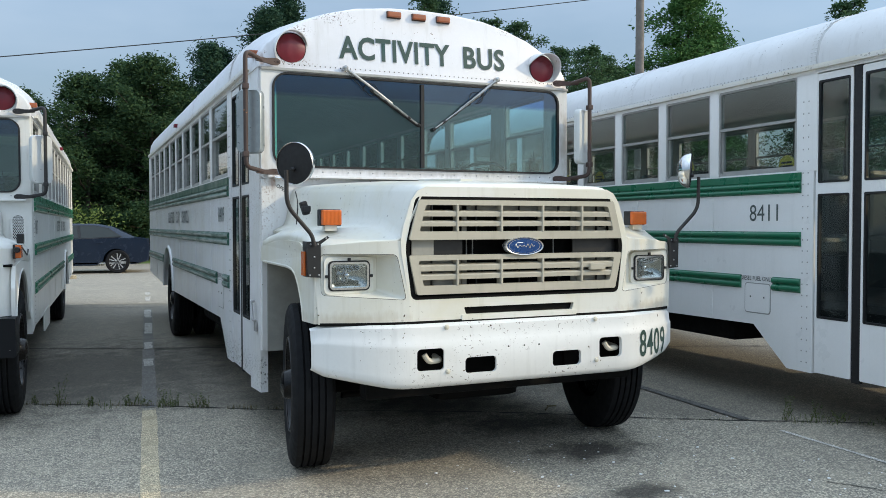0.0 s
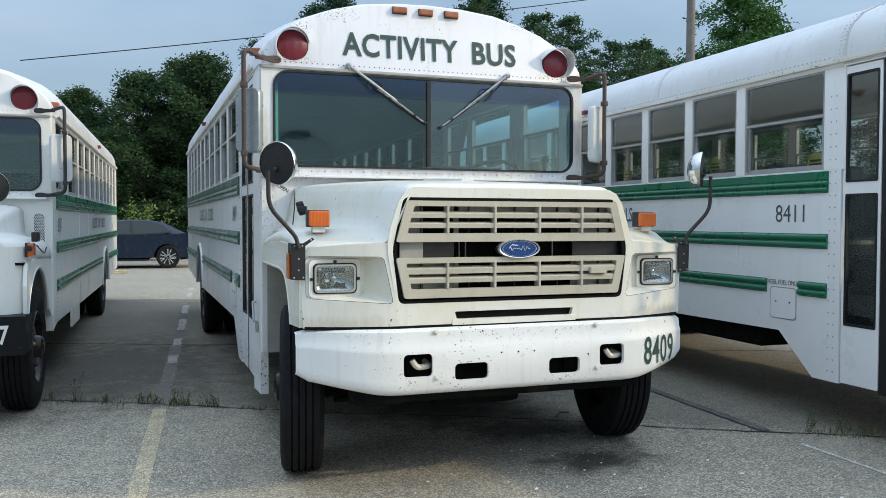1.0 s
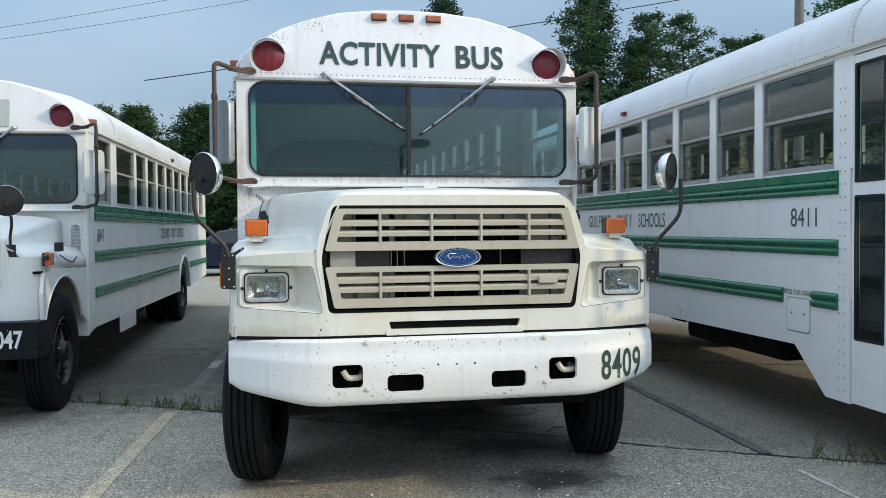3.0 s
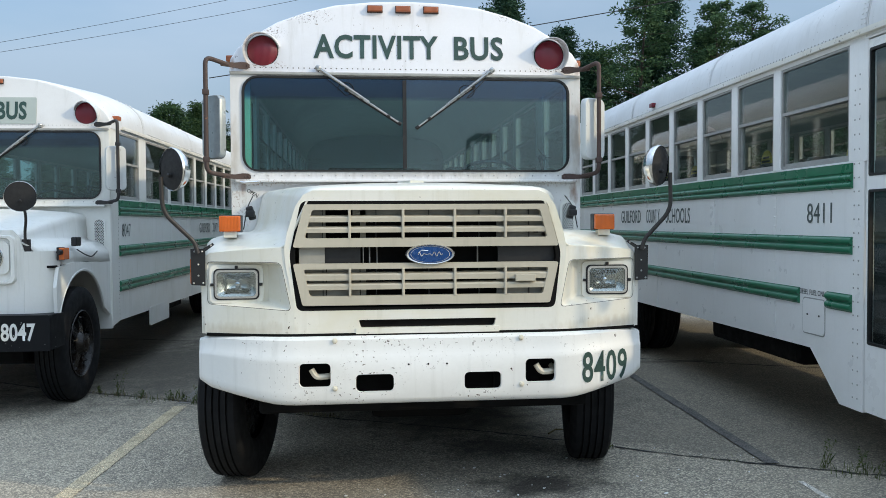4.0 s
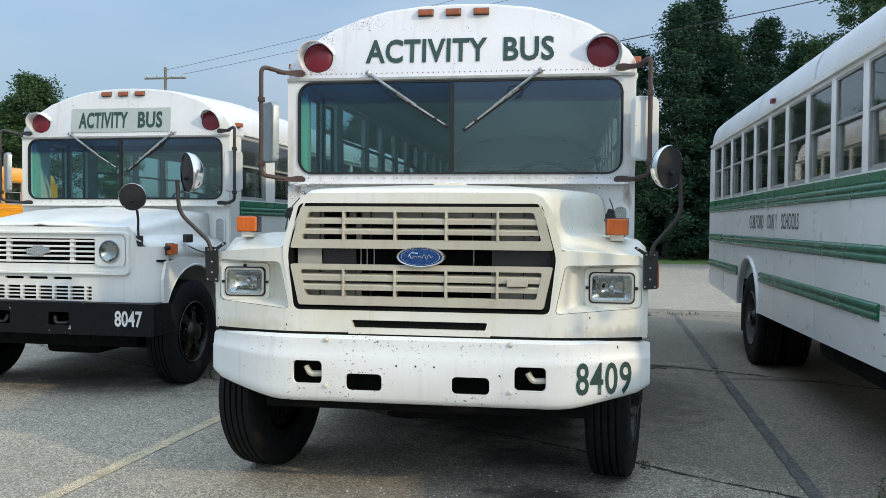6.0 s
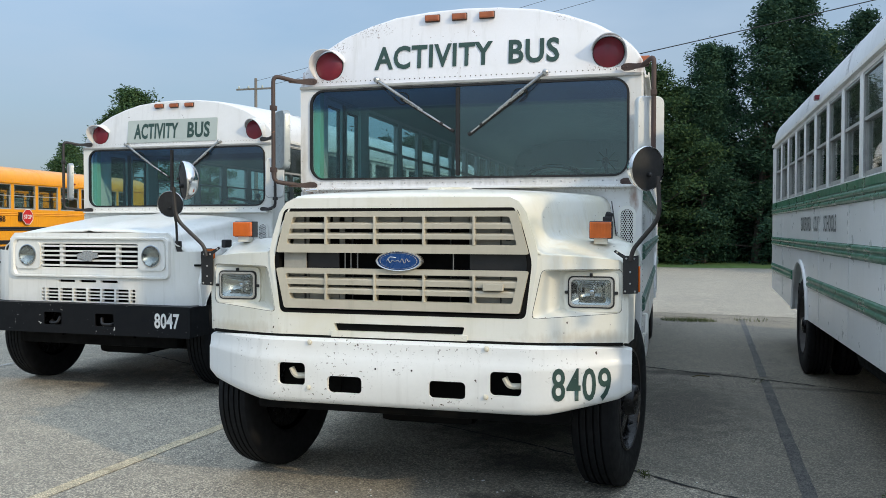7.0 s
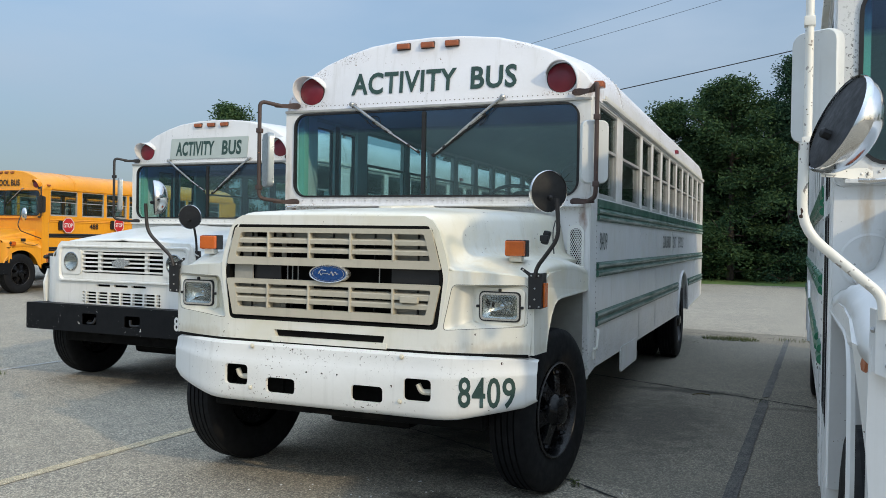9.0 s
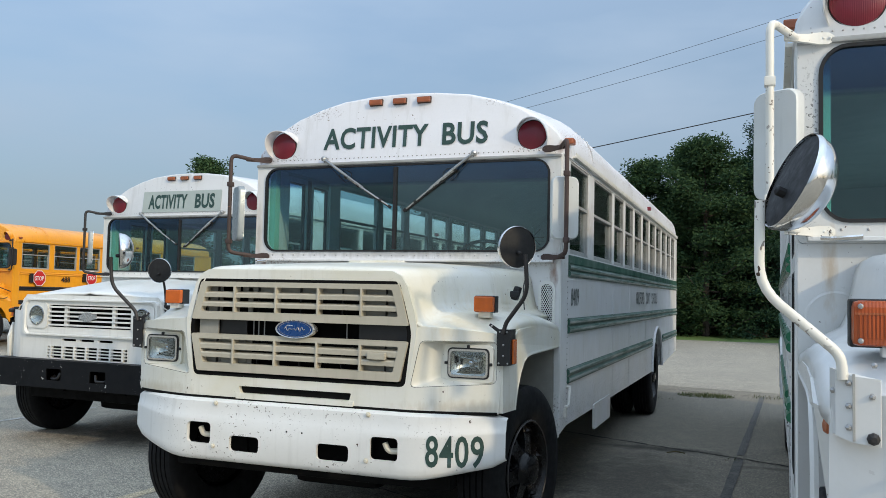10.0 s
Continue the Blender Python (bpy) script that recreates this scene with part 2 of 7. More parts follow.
BLACK = simple("black_paint", (0.012, 0.012, 0.013), 0.45, 0, 0.2, 12)
BLACK_BUMPER = painted("black_bumper_paint", (0.005, 0.006, 0.008), (0.012, 0.012, 0.013), 0.3, 0.045, chip=(0.45, 0.45, 0.44), rough=0.5, coat=0.0)
BLACK_BUMPER.node_tree.nodes["Principled BSDF"].inputs["Specular IOR Level"].default_value = 0.2
# near-black for the undercarriage, and painted shade in openings and gaps
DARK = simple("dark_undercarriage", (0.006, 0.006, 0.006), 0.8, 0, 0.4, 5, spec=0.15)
RUBBER = simple("black_rubber", (0.010, 0.010, 0.011), 0.62, 0, 0.25, 20)
TYRE = simple("tyre_rubber", (0.008, 0.0085, 0.010), 0.72, 0, 0.4, 9, 0.2, 60, spec=0.22)
RUST = painted("rusty_bracket_paint", (0.055, 0.037, 0.033), (0.085, 0.05, 0.04), 0.8, 0.05, chip=(0.25, 0.11, 0.05), rough=0.65, coat=0.0)
ARM_BLACK = simple("worn_black_steel", (0.035, 0.032, 0.032), 0.5, 0.2, 0.4, 18)
ARM_WHITE = painted("chipped_white_steel", (0.80, 0.79, 0.74), (0.62, 0.55, 0.40), 0.5, 0.10, rough=0.4)
HOOK_CREAM = painted("dirty_cream_steel", (0.72, 0.68, 0.56), (0.46, 0.37, 0.24), 0.6, 0.10, rough=0.5)
MIRROR_BACK = painted("white_mirror_back", (0.66, 0.68, 0.68), (0.50, 0.49, 0.44), 0.5, 0.02, rough=0.4)
MIRROR_GREY = simple("dull_grey_mirror_back", (0.34, 0.37, 0.38), 0.35, 0.5, 0.3, 14)
WIPER_STEEL = simple("dull_wiper_steel", (0.46, 0.46, 0.45), 0.3, 0.85, 0.5, 30, 0.1)
CHROME = simple("chrome", (0.72, 0.72, 0.72), 0.12, 1.0, 0.25, 10, 0.05)
STEEL = simple("bare_aluminium", (0.42, 0.42, 0.42), 0.42, 0.7, 0.3, 9)
FRAME_ALU = simple("weathered_window_frame", (0.40, 0.40, 0.385), 0.5, 0.2, 0.35, 12)
RED_LENS = lens("red_lens", (0.17, 0.002, 0.016), 0.4)
AMBER_LENS = lens("amber_lens", (0.62, 0.13, 0.012))
AMBER_DIRTY = lens("dirty_amber_lens", (0.36, 0.10, 0.03), 0.4)
AMBER_DEEP = lens("deep_amber_lens", (0.40, 0.075, 0.010), 0.3)
LAMP_GLASS = glazing("lamp_glass", (0.92, 0.94, 0.95), 1.5)
REFLECTOR = simple("lamp_reflector", (0.50, 0.50, 0.46), 0.12, 1.0, 0.4, 16, 0.8, 13)
WINDSHIELD = glazing("tinted_windshield_glass", (0.68, 0.87, 0.90), 1.85, 0.018, (0.40, 0.58, 0.62), 2.39)
# the other pane, with less painted haze and less gloss
WINDSHIELD_CLEAR = glazing("clean_windshield_glass", (0.66, 0.86, 0.90), 1.52, 0.010, (0.40, 0.58, 0.62), 2.39)
SIDE_GLASS = glazing("side_window_glass", (0.84, 0.88, 0.87), 1.5, 0.015)
MIRROR = simple("mirror_glass", (0.80, 0.82, 0.84), 0.03, 1.0, 0.05, 6, 0.0)
SEAT = simple("dark_green_vinyl", (0.018, 0.030, 0.028), 0.5, 0, 0.3, 6)
MINT = painted("mint_interior_paint", (0.34, 0.58, 0.42), (0.28, 0.45, 0.34), 0.4, 0.0)
INNER = painted("interior_wall_paint", (0.50, 0.58, 0.54), (0.38, 0.44, 0.40), 0.4, 0.0)
FLOOR_MAT = simple("black_floor_mat", (0.02, 0.02, 0.02), 0.7)
BLUE = simple("blue_enamel", (0.012, 0.055, 0.20), 0.25, 0.1, 0.1, 15)
SILVER = simple("silver_trim", (0.62, 0.63, 0.64), 0.25, 0.9, 0.15, 20)
SIGN_GREY = simple("pale_grey_sign_film", (0.43, 0.48, 0.455), 0.5, 0, 0.2, 4)
YELLOW = painted("school_bus_yellow", (0.78, 0.33, 0.012), (0.58, 0.25, 0.02), 0.35, 0.0, rough=0.35)
STOP_RED = simple("stop_sign_red", (0.50, 0.018, 0.02), 0.45, 0, 0.15, 10)
PLAIN_WHITE = simple("white_letter_paint", (0.75, 0.75, 0.73), 0.5, 0, 0.2, 15)
WHEEL_BLACK = simple("greasy_black_wheel", (0.007, 0.007, 0.008), 0.22, 0.0, 0.5, 14, 0.6, 30, spec=0.25)


# ---- building helpers ----
def part(name, bm, material, parent=None, label="", smooth=False, sharp=35):
    """Links a bmesh as one mesh object under a thing or a part."""
    bmesh.ops.recalc_face_normals(bm, faces=bm.faces)
    me = bpy.data.meshes.new(name)
    bm.to_mesh(me)
    bm.free()
    me.materials.append(material)
    if smooth:
        me.shade_smooth()
        me.set_sharp_from_angle(angle=radians(sharp))
    ob = new(name, me)
    ob.parent = parent
    if label:
        ob["label"] = label
    return ob


def repeat(name, bm, material, parent, spots, smooth=False):
    """One small piece of its own at each spot, all on one mesh built round the origin."""
    first = part(name, bm, material, parent, smooth=smooth)
    first.matrix_basis = spots[0]
    for m in spots[1:]:
        twin(name, first, parent, m)


def twin(name, ob, parent, m=None):
    """Another object on the mesh of ob."""
    o = new(name, ob.data)
    o.parent = parent
    if m is not None:
        o.matrix_basis = m
    if "label" in ob:
        o["label"] = ob["label"]
    return o


def box(bm, x0, x1, y0, y1, z0, z1, bevel=0.0, turn=None):
    at = Matrix.Translation(((x0 + x1) / 2, (y0 + y1) / 2, (z0 + z1) / 2))
    if turn is not None:
        at = at @ turn
    made = bmesh.ops.create_cube(bm, size=1, matrix=at @ Matrix.Diagonal((abs(x1 - x0), abs(y1 - y0), abs(z1 - z0), 1)))
    if bevel:
        edges = {e for v in made["verts"] for e in v.link_edges}
        bmesh.ops.bevel(bm, geom=list(edges), offset=bevel, segments=2, affect="EDGES", profile=0.6)


def loft(bm, rings, closed=True, cap=True):
    """Skins rings of equal length, given as lists of points."""
    vs = [[bm.verts.new(p) for p in r] for r in rings]
    n = len(vs[0])
    for a, b in zip(vs, vs[1:]):
        for i in range(n if closed else n - 1):
            j = (i + 1) % n
            bm.faces.new((a[i], a[j], b[j], b[i]))
    first, last = cap if isinstance(cap, tuple) else (cap, cap)
    if first:
        bm.faces.new(vs[0][::-1])
    if last:
        bm.faces.new(vs[-1])
    return vs


def put(plane, u, v, w):
    """A point from two coordinates in a plane and one along its normal."""
    return {"xz": (u, w, v), "yz": (w, u, v), "xy": (u, v, w)}[plane]


def prism(bm, outline, plane, a, b):
    loft(bm, [[put(plane, u, v, a) for u, v in outline], [put(plane, u, v, b) for u, v in outline]])


def rrect(cu, cv, w, h, r, k=4):
    """A rectangle with rounded corners, as 4 (k + 1) points."""
    pts = []
    for qx, qy, a0 in ((1, 1, 0), (-1, 1, 90), (-1, -1, 180), (1, -1, 270)):
        for i in range(k + 1):
            a = radians(a0 + 90 * i / k)
            pts.append((cu + qx * (w / 2 - r) + r * math.cos(a), cv + qy * (h / 2 - r) + r * math.sin(a)))
    return pts


def rpoly(pts, r, k=4):
    """A polygon with rounded corners."""
    out, n = [], len(pts)
    for i in range(n):
        p, a, b = Vector(pts[i]), Vector(pts[i - 1]), Vector(pts[(i + 1) % n])
        da, db = (a - p), (b - p)
        rr = min(r, da.length * 0.45, db.length * 0.45)
        s, e = p + da.normalized() * rr, p + db.normalized() * rr
        for j in range(k + 1):
            t = j / k
            out.append(tuple((1 - t) ** 2 * s + 2 * t * (1 - t) * p + t * t * e))
    return out


def ring_plate(bm, outer, inner, plane, a, b):
    """A frame between two outlines of equal length."""
    o0, o1 = [bm.verts.new(put(plane, u, v, a)) for u, v in outer], [bm.verts.new(put(plane, u, v, b)) for u, v in outer]
    i0, i1 = [bm.verts.new(put(plane, u, v, a)) for u, v in inner], [bm.verts.new(put(plane, u, v, b)) for u, v in inner]
    n = len(outer)
    for p, q in ((o0, i0), (i0, i1), (i1, o1), (o1, o0)):
        for i in range(n):
            j = (i + 1) % n
            bm.faces.new((p[i], p[j], q[j], q[i]))


def holed(bm, outer, holes, plane, a, b):
    """A plate with holes of any outline, from a to b along the normal."""
    edges, loops = [], [outer, *holes]
    first = []
    for lp in loops:
        vs = [bm.verts.new(put(plane, u, v, a)) for u, v in lp]
        first.append(vs)
        edges += [bm.edges.new((vs[i], vs[(i + 1) % len(vs)])) for i in range(len(vs))]
    made = bmesh.ops.triangle_fill(bm, use_beauty=True, use_dissolve=False, edges=edges)
    faces = [f for f in made["geom"] if isinstance(f, bmesh.types.BMFace)]
    back = {}
    axis = {"xz": 1, "yz": 0, "xy": 2}[plane]
    for vs in first:
        for v in vs:
            c = v.co.copy()
            c[axis] = b
            back[v] = bm.verts.new(c)
    for f in faces:
        bm.faces.new([back[v] for v in reversed(f.verts)])
    for vs in first:
        for i in range(len(vs)):
            p, q = vs[i], vs[(i + 1) % len(vs)]
            bm.faces.new((p, q, back[q], back[p]))


def rounded(pts, r, k=5):
    """A path with its corners rounded."""
    out = [Vector(pts[0])]
    for a, p, b in zip(pts, pts[1:], pts[2:]):
        a, p, b = Vector(a), Vector(p), Vector(b)
        rr = min(r, (a - p).length * 0.45, (b - p).length * 0.45)
        s, e = p + (a - p).normalized() * rr, p + (b - p).normalized() * rr
        out += [(1 - t) ** 2 * s + 2 * t * (1 - t) * p + t * t * e for t in (i / k for i in range(k + 1))]
    return out + [Vector(pts[-1])]


def tube(bm, pts, r, n=8):
    pts = [Vector(p) for p in pts]
    rings, side = [], None
    for i, p in enumerate(pts):
        way = (pts[min(i + 1, len(pts) - 1)] - pts[max(i - 1, 0)]).normalized()
        if side is None:
            side = way.orthogonal().normalized()
        side = (side - way * side.dot(way)).normalized()
        up = way.cross(side)
        rr = r[i] if isinstance(r, (list, tuple)) else r
        rings.append([p + (side * math.cos(a) + up * math.sin(a)) * rr for a in (2 * math.pi * j / n for j in range(n))])
    loft(bm, rings)


def lathe(bm, profile, m, n=32, cap=True):
    """Turns (radius, height) about the local z axis of m."""
    rings = [[m @ Vector((r * math.cos(a), r * math.sin(a), h)) for a in (2 * math.pi * j / n for j in range(n))] for r, h in profile]
    loft(bm, rings, cap=cap)


def facing(at, way):
    """A pose at a place with its z axis along way."""
    return Matrix.Translation(at) @ Vector(way).to_track_quat("Z", "Y").to_matrix().to_4x4()


def dome(bm, at, way, r, h):
    lathe(bm, [(r, 0), (r * 0.8, h * 0.7), (r * 0.35, h)], facing(at, way), 6)


def lettering(name, words, plane_m, width, height, material, parent, bold=0.0, bend=None, label="", gap=1.0):
    """Words in the built-in font, fitted to a width and height; the pose's x runs along the line and its y up."""
    cu = bpy.data.curves.new(name, "FONT")
    cu.body, cu.offset, cu.space_character = words, bold, gap
    cu.resolution_u = 3
    tmp = bpy.data.objects.new(name, cu)
    scene.collection.objects.link(tmp)
    bpy.context.view_layer.update()
    me = bpy.data.meshes.new_from_object(tmp.evaluated_get(bpy.context.evaluated_depsgraph_get()))
    bpy.data.objects.remove(tmp)
    bpy.data.curves.remove(cu)
    xs, ys = [v.co.x for v in me.vertices], [v.co.y for v in me.vertices]
    x0, y0, sx, sy = min(xs), min(ys), width / (max(xs) - min(xs)), height / (max(ys) - min(ys))
    for v in me.vertices:
        c = plane_m @ Vector(((v.co.x - x0) * sx, (v.co.y - y0) * sy, 0))
        v.co = bend(c) if bend else c
    me.materials.clear()
    me.materials.append(material)
    me.name = name
    ob = new(name, me)
    ob.parent = parent
    if label:
        ob["label"] = label
    return ob


FRONT = Matrix(((1, 0, 0, 0), (0, 0, -1, 0), (0, 1, 0, 0), (0, 0, 0, 1)))      # reads from -y
LEFT_SIDE = Matrix(((0, 0, 1, 0), (1, 0, 0, 0), (0, 1, 0, 0), (0, 0, 0, 1)))   # reads from +x
RIGHT_SIDE = Matrix(((0, 0, -1, 0), (-1, 0, 0, 0), (0, 1, 0, 0), (0, 0, 0, 1)))  # reads from -x


# ---- buses: local x to the bus's left, y to its tail, z up; the grille stands at y 0 ----
ROOF = [(1.25, 2.600), (1.238, 2.665), (1.195, 2.730), (1.10, 2.812), (0.906, 2.920), (0.709, 2.990), (0.512, 3.040), (0.25, 3.068)]
ROOF = [(x, z + 0.02 * (z - 2.6) / 0.47) for x, z in ROOF]
ROOF = ROOF + [(0, 3.096)] + [(-x, z) for x, z in ROOF[::-1]]
# the shell behind the front cap has fuller shoulders
SHELL = [(1.25, 2.600), (1.246, 2.690), (1.226, 2.785), (1.185, 2.862), (1.095, 2.945), (0.95, 3.010), (0.72, 3.060), (0.40, 3.094)]
SHELL = SHELL + [(0, 3.108)] + [(-x, z) for x, z in SHELL[::-1]]
CAP_END = 2.62
FIRST_POST, PITCH, POSTS = 3.73, 0.724, 9
SILL, HEAD = 1.885, 2.565
REAR_AXLE, TAIL = 7.6, 10.6


def roof_ring(y, inset, low=2.575, lean=0.0, full=0.0):
    """One ring of the roof; full runs from the front cap's outline to the shell's."""
    side = [(a + (c - a) * full, b + (d - b) * full) for (a, b), (c, d) in zip(ROOF, SHELL)]
    pts = [(1.25, low)] + side + [(-1.25, low)]
    k, kz = 1 - inset / 1.25, 1 - inset / 0.5
    return [(x * k, y + lean * (z - low), low + (z - low) * kz) for x, z in pts]


# the lot falls away from the near bus towards the far one
def ground_z(x, y):
    z = float(np.interp(x, [-12.0, -6.5, -1.09, 1.09], [0.0, -0.10, -0.032, 0.0]))
    return z * min(max((17.3 - y) / 3.0, 0.0), 1.0)


def wheel(bus, s, y, dual=False, rim_mat=None, steer=0.0):
    """A wheel at one side: ribbed tyre, rim and spoked hub."""
    x = s * 1.09
    tread = [(0.505, -0.098)]
    for g in (-0.059, -0.020, 0.020, 0.059):
        tread += [(0.510, g - 0.006), (0.494, g - 0.004), (0.494, g + 0.004), (0.510, g + 0.006)]
    tread += [(0.505, 0.098)]
    wall = [(0.285, 0.085), (0.30, 0.105), (0.34, 0.122), (0.41, 0.127), (0.465, 0.121), (0.492, 0.110)]
    prof = [(r, -h) for r, h in wall] + tread + [(r, h) for r, h in wall[::-1]]
    bm = bmesh.new()
    turn = radians(steer)
    spot = bus.matrix_basis @ Vector((x, y, 0))
    hub_z = 0.508 + ground_z(spot.x, spot.y)
    m = facing((x, y, hub_z), (s * math.cos(turn), -s * math.sin(turn), 0))
    lathe(bm, prof, m, 56, cap=False)
    holder = part("wheel", bm, TYRE, bus, "ribbed black truck tyre", smooth=True, sharp=28)
    if dual:
        bm = bmesh.new()
        lathe(bm, prof, facing((x - s * 0.30, y, hub_z), (s, 0, 0)), 40, cap=False)
        part("inner_tyre", bm, TYRE, holder, smooth=True)
    bm = bmesh.new()
    d = -0.11 if dual else 0.0
    lathe(bm, [(0.302, 0.112), (0.292, 0.118), (0.283, 0.10), (0.272, 0.06), (0.262, 0.02 + d), (0.262, -0.06), (0.05, -0.07)], m, 36, cap=(False, True))
    part("rim", bm, rim_mat or WHEEL_BLACK, holder, smooth=True)
    bm = bmesh.new()
    h0 = 0.0 + d * 0.3
    loft(bm, [[Vector((r, w * q, hh * e)) for q, e in ((-1, 0), (1, 0), (0.8, 1), (-0.8, 1))] for r, w, hh in ((0.08, 0.062, 0.10), (0.17, 0.055, 0.085), (0.265, 0.085, 0.06))])
    repeat("spoke", bm, WHEEL_BLACK, holder, [m @ Matrix.Rotation(2 * math.pi * i / 6 + 0.2, 4, "Z") @ Matrix.Translation((0, 0, h0)) for i in range(6)])
    bm = bmesh.new()
    lathe(bm, [(0.13, h0), (0.12, h0 + 0.08), (0.095, h0 + 0.105), (0.085, h0 + 0.15), (0.05, h0 + 0.165)], m, 24)
    part("hub", bm, WHEEL_BLACK, holder, "greasy black spoked hub", smooth=True)
    bm = bmesh.new()
    lathe(bm, [(0.02, 0), (0.02, 0.018), (0.011, 0.034), (0.008, 0.045)], Matrix.Identity(4), 6)
    repeat("lug_nut", bm, WHEEL_BLACK, holder, [m @ Matrix.Rotation(2 * math.pi * i / 6 + 0.2, 4, "Z") @ Matrix.Translation((0.235, 0, h0 + 0.055)) for i in range(6)])
    bm = bmesh.new()
    lathe(bm, [(0.296, 0.116), (0.292, 0.1215), (0.286, 0.116)], m, 40, cap=False)
    part("rim_edge", bm, ARM_BLACK, holder, "worn rim edge", smooth=True)
    return holder


def rail_profile(s, z0, z1, band=0.0):
    """A pressed guard rail with two rounded ribs, and a flat band over them."""
    pts = [(1.24, z0), (1.247, z0)]
    h = (z1 - band - z0) / 2
    for k in range(2):
        c = z0 + h * (k + 0.5)
        for i in range(7):
            a = radians(-90 + 180 * i / 6)
            pts.append((1.247 + 0.017 * math.cos(a), c + h * 0.42 * math.sin(a)))
    if band:
        pts += [(1.247, z1 - band + 0.004), (1.253, z1 - band + 0.008), (1.253, z1)]
    else:
        pts.append((1.247, z1))
    pts.append((1.24, z1))
    return [(s * x, z) for x, z in pts]


def guard_rail(bus, s, z0, z1, y0, y1, mat, band=0.0):
    bm = bmesh.new()
    pr = rail_profile(s, z0, z1, band)
    loft(bm, [[(x, y, z) for x, z in pr] for y in (y0, y1)])
    return part("guard_rail", bm, mat, bus, smooth=True, sharp=50)


def window_frame(w):
    """Split-sash frame about its centre, outside towards +x."""
    bm = bmesh.new()
    h = HEAD - SILL
    ring_plate(bm, rrect(0, 0, w, h, 0.025, 3), rrect(0, 0, w - 0.034, h - 0.036, 0.02, 3), "yz", -0.03, 0.012)
    box(bm, -0.02, 0.010, -w / 2 + 0.015, w / 2 - 0.015, 0.022, 0.044)
    for q in (-1, 1):
        box(bm, -0.032, -0.004, q * (w / 2 - 0.03) - 0.009, q * (w / 2 - 0.03) + 0.009, -h / 2 + 0.02, 0.02)
    box(bm, -0.032, -0.004, -w / 2 + 0.02, w / 2 - 0.02, -h / 2 + 0.015, -h / 2 + 0.038)
    return bm


def pane_mesh(w, z0, z1, x):
    bm = bmesh.new()
    prism(bm, rrect(0, (z0 + z1) / 2, w, z1 - z0, 0.01, 2), "yz", x - 0.002, x + 0.002)
    return bm


def side_windows(bus, s, spans, glass):
    made = {}
    h = HEAD - SILL
    flip = Matrix.Identity(4) if s > 0 else Matrix.Rotation(math.pi, 4, "Z")
    for y0, y1 in spans:
        w = round(y1 - y0, 3)
        at = Matrix.Translation((s * 1.225, (y0 + y1) / 2, (SILL + HEAD) / 2)) @ flip
        if w not in made:
            fr = part("window", window_frame(w), FRAME_ALU, bus, "split-sash bus window in a weathered frame")
            up = part("pane", pane_mesh(w - 0.04, 0.03, h / 2 - 0.015, -0.002), glass, fr)
            lo = part("pane", pane_mesh(w - 0.06, -h / 2 + 0.03, 0.03, -0.018), glass, fr)
            fr.matrix_basis = at
            made[w] = (fr, up, lo)
        else:
            fr = twin("window", made[w][0], bus, at)
            up, lo = twin("pane", made[w][1], fr), twin("pane", made[w][2], fr)
        up.visible_shadow = lo.visible_shadow = False


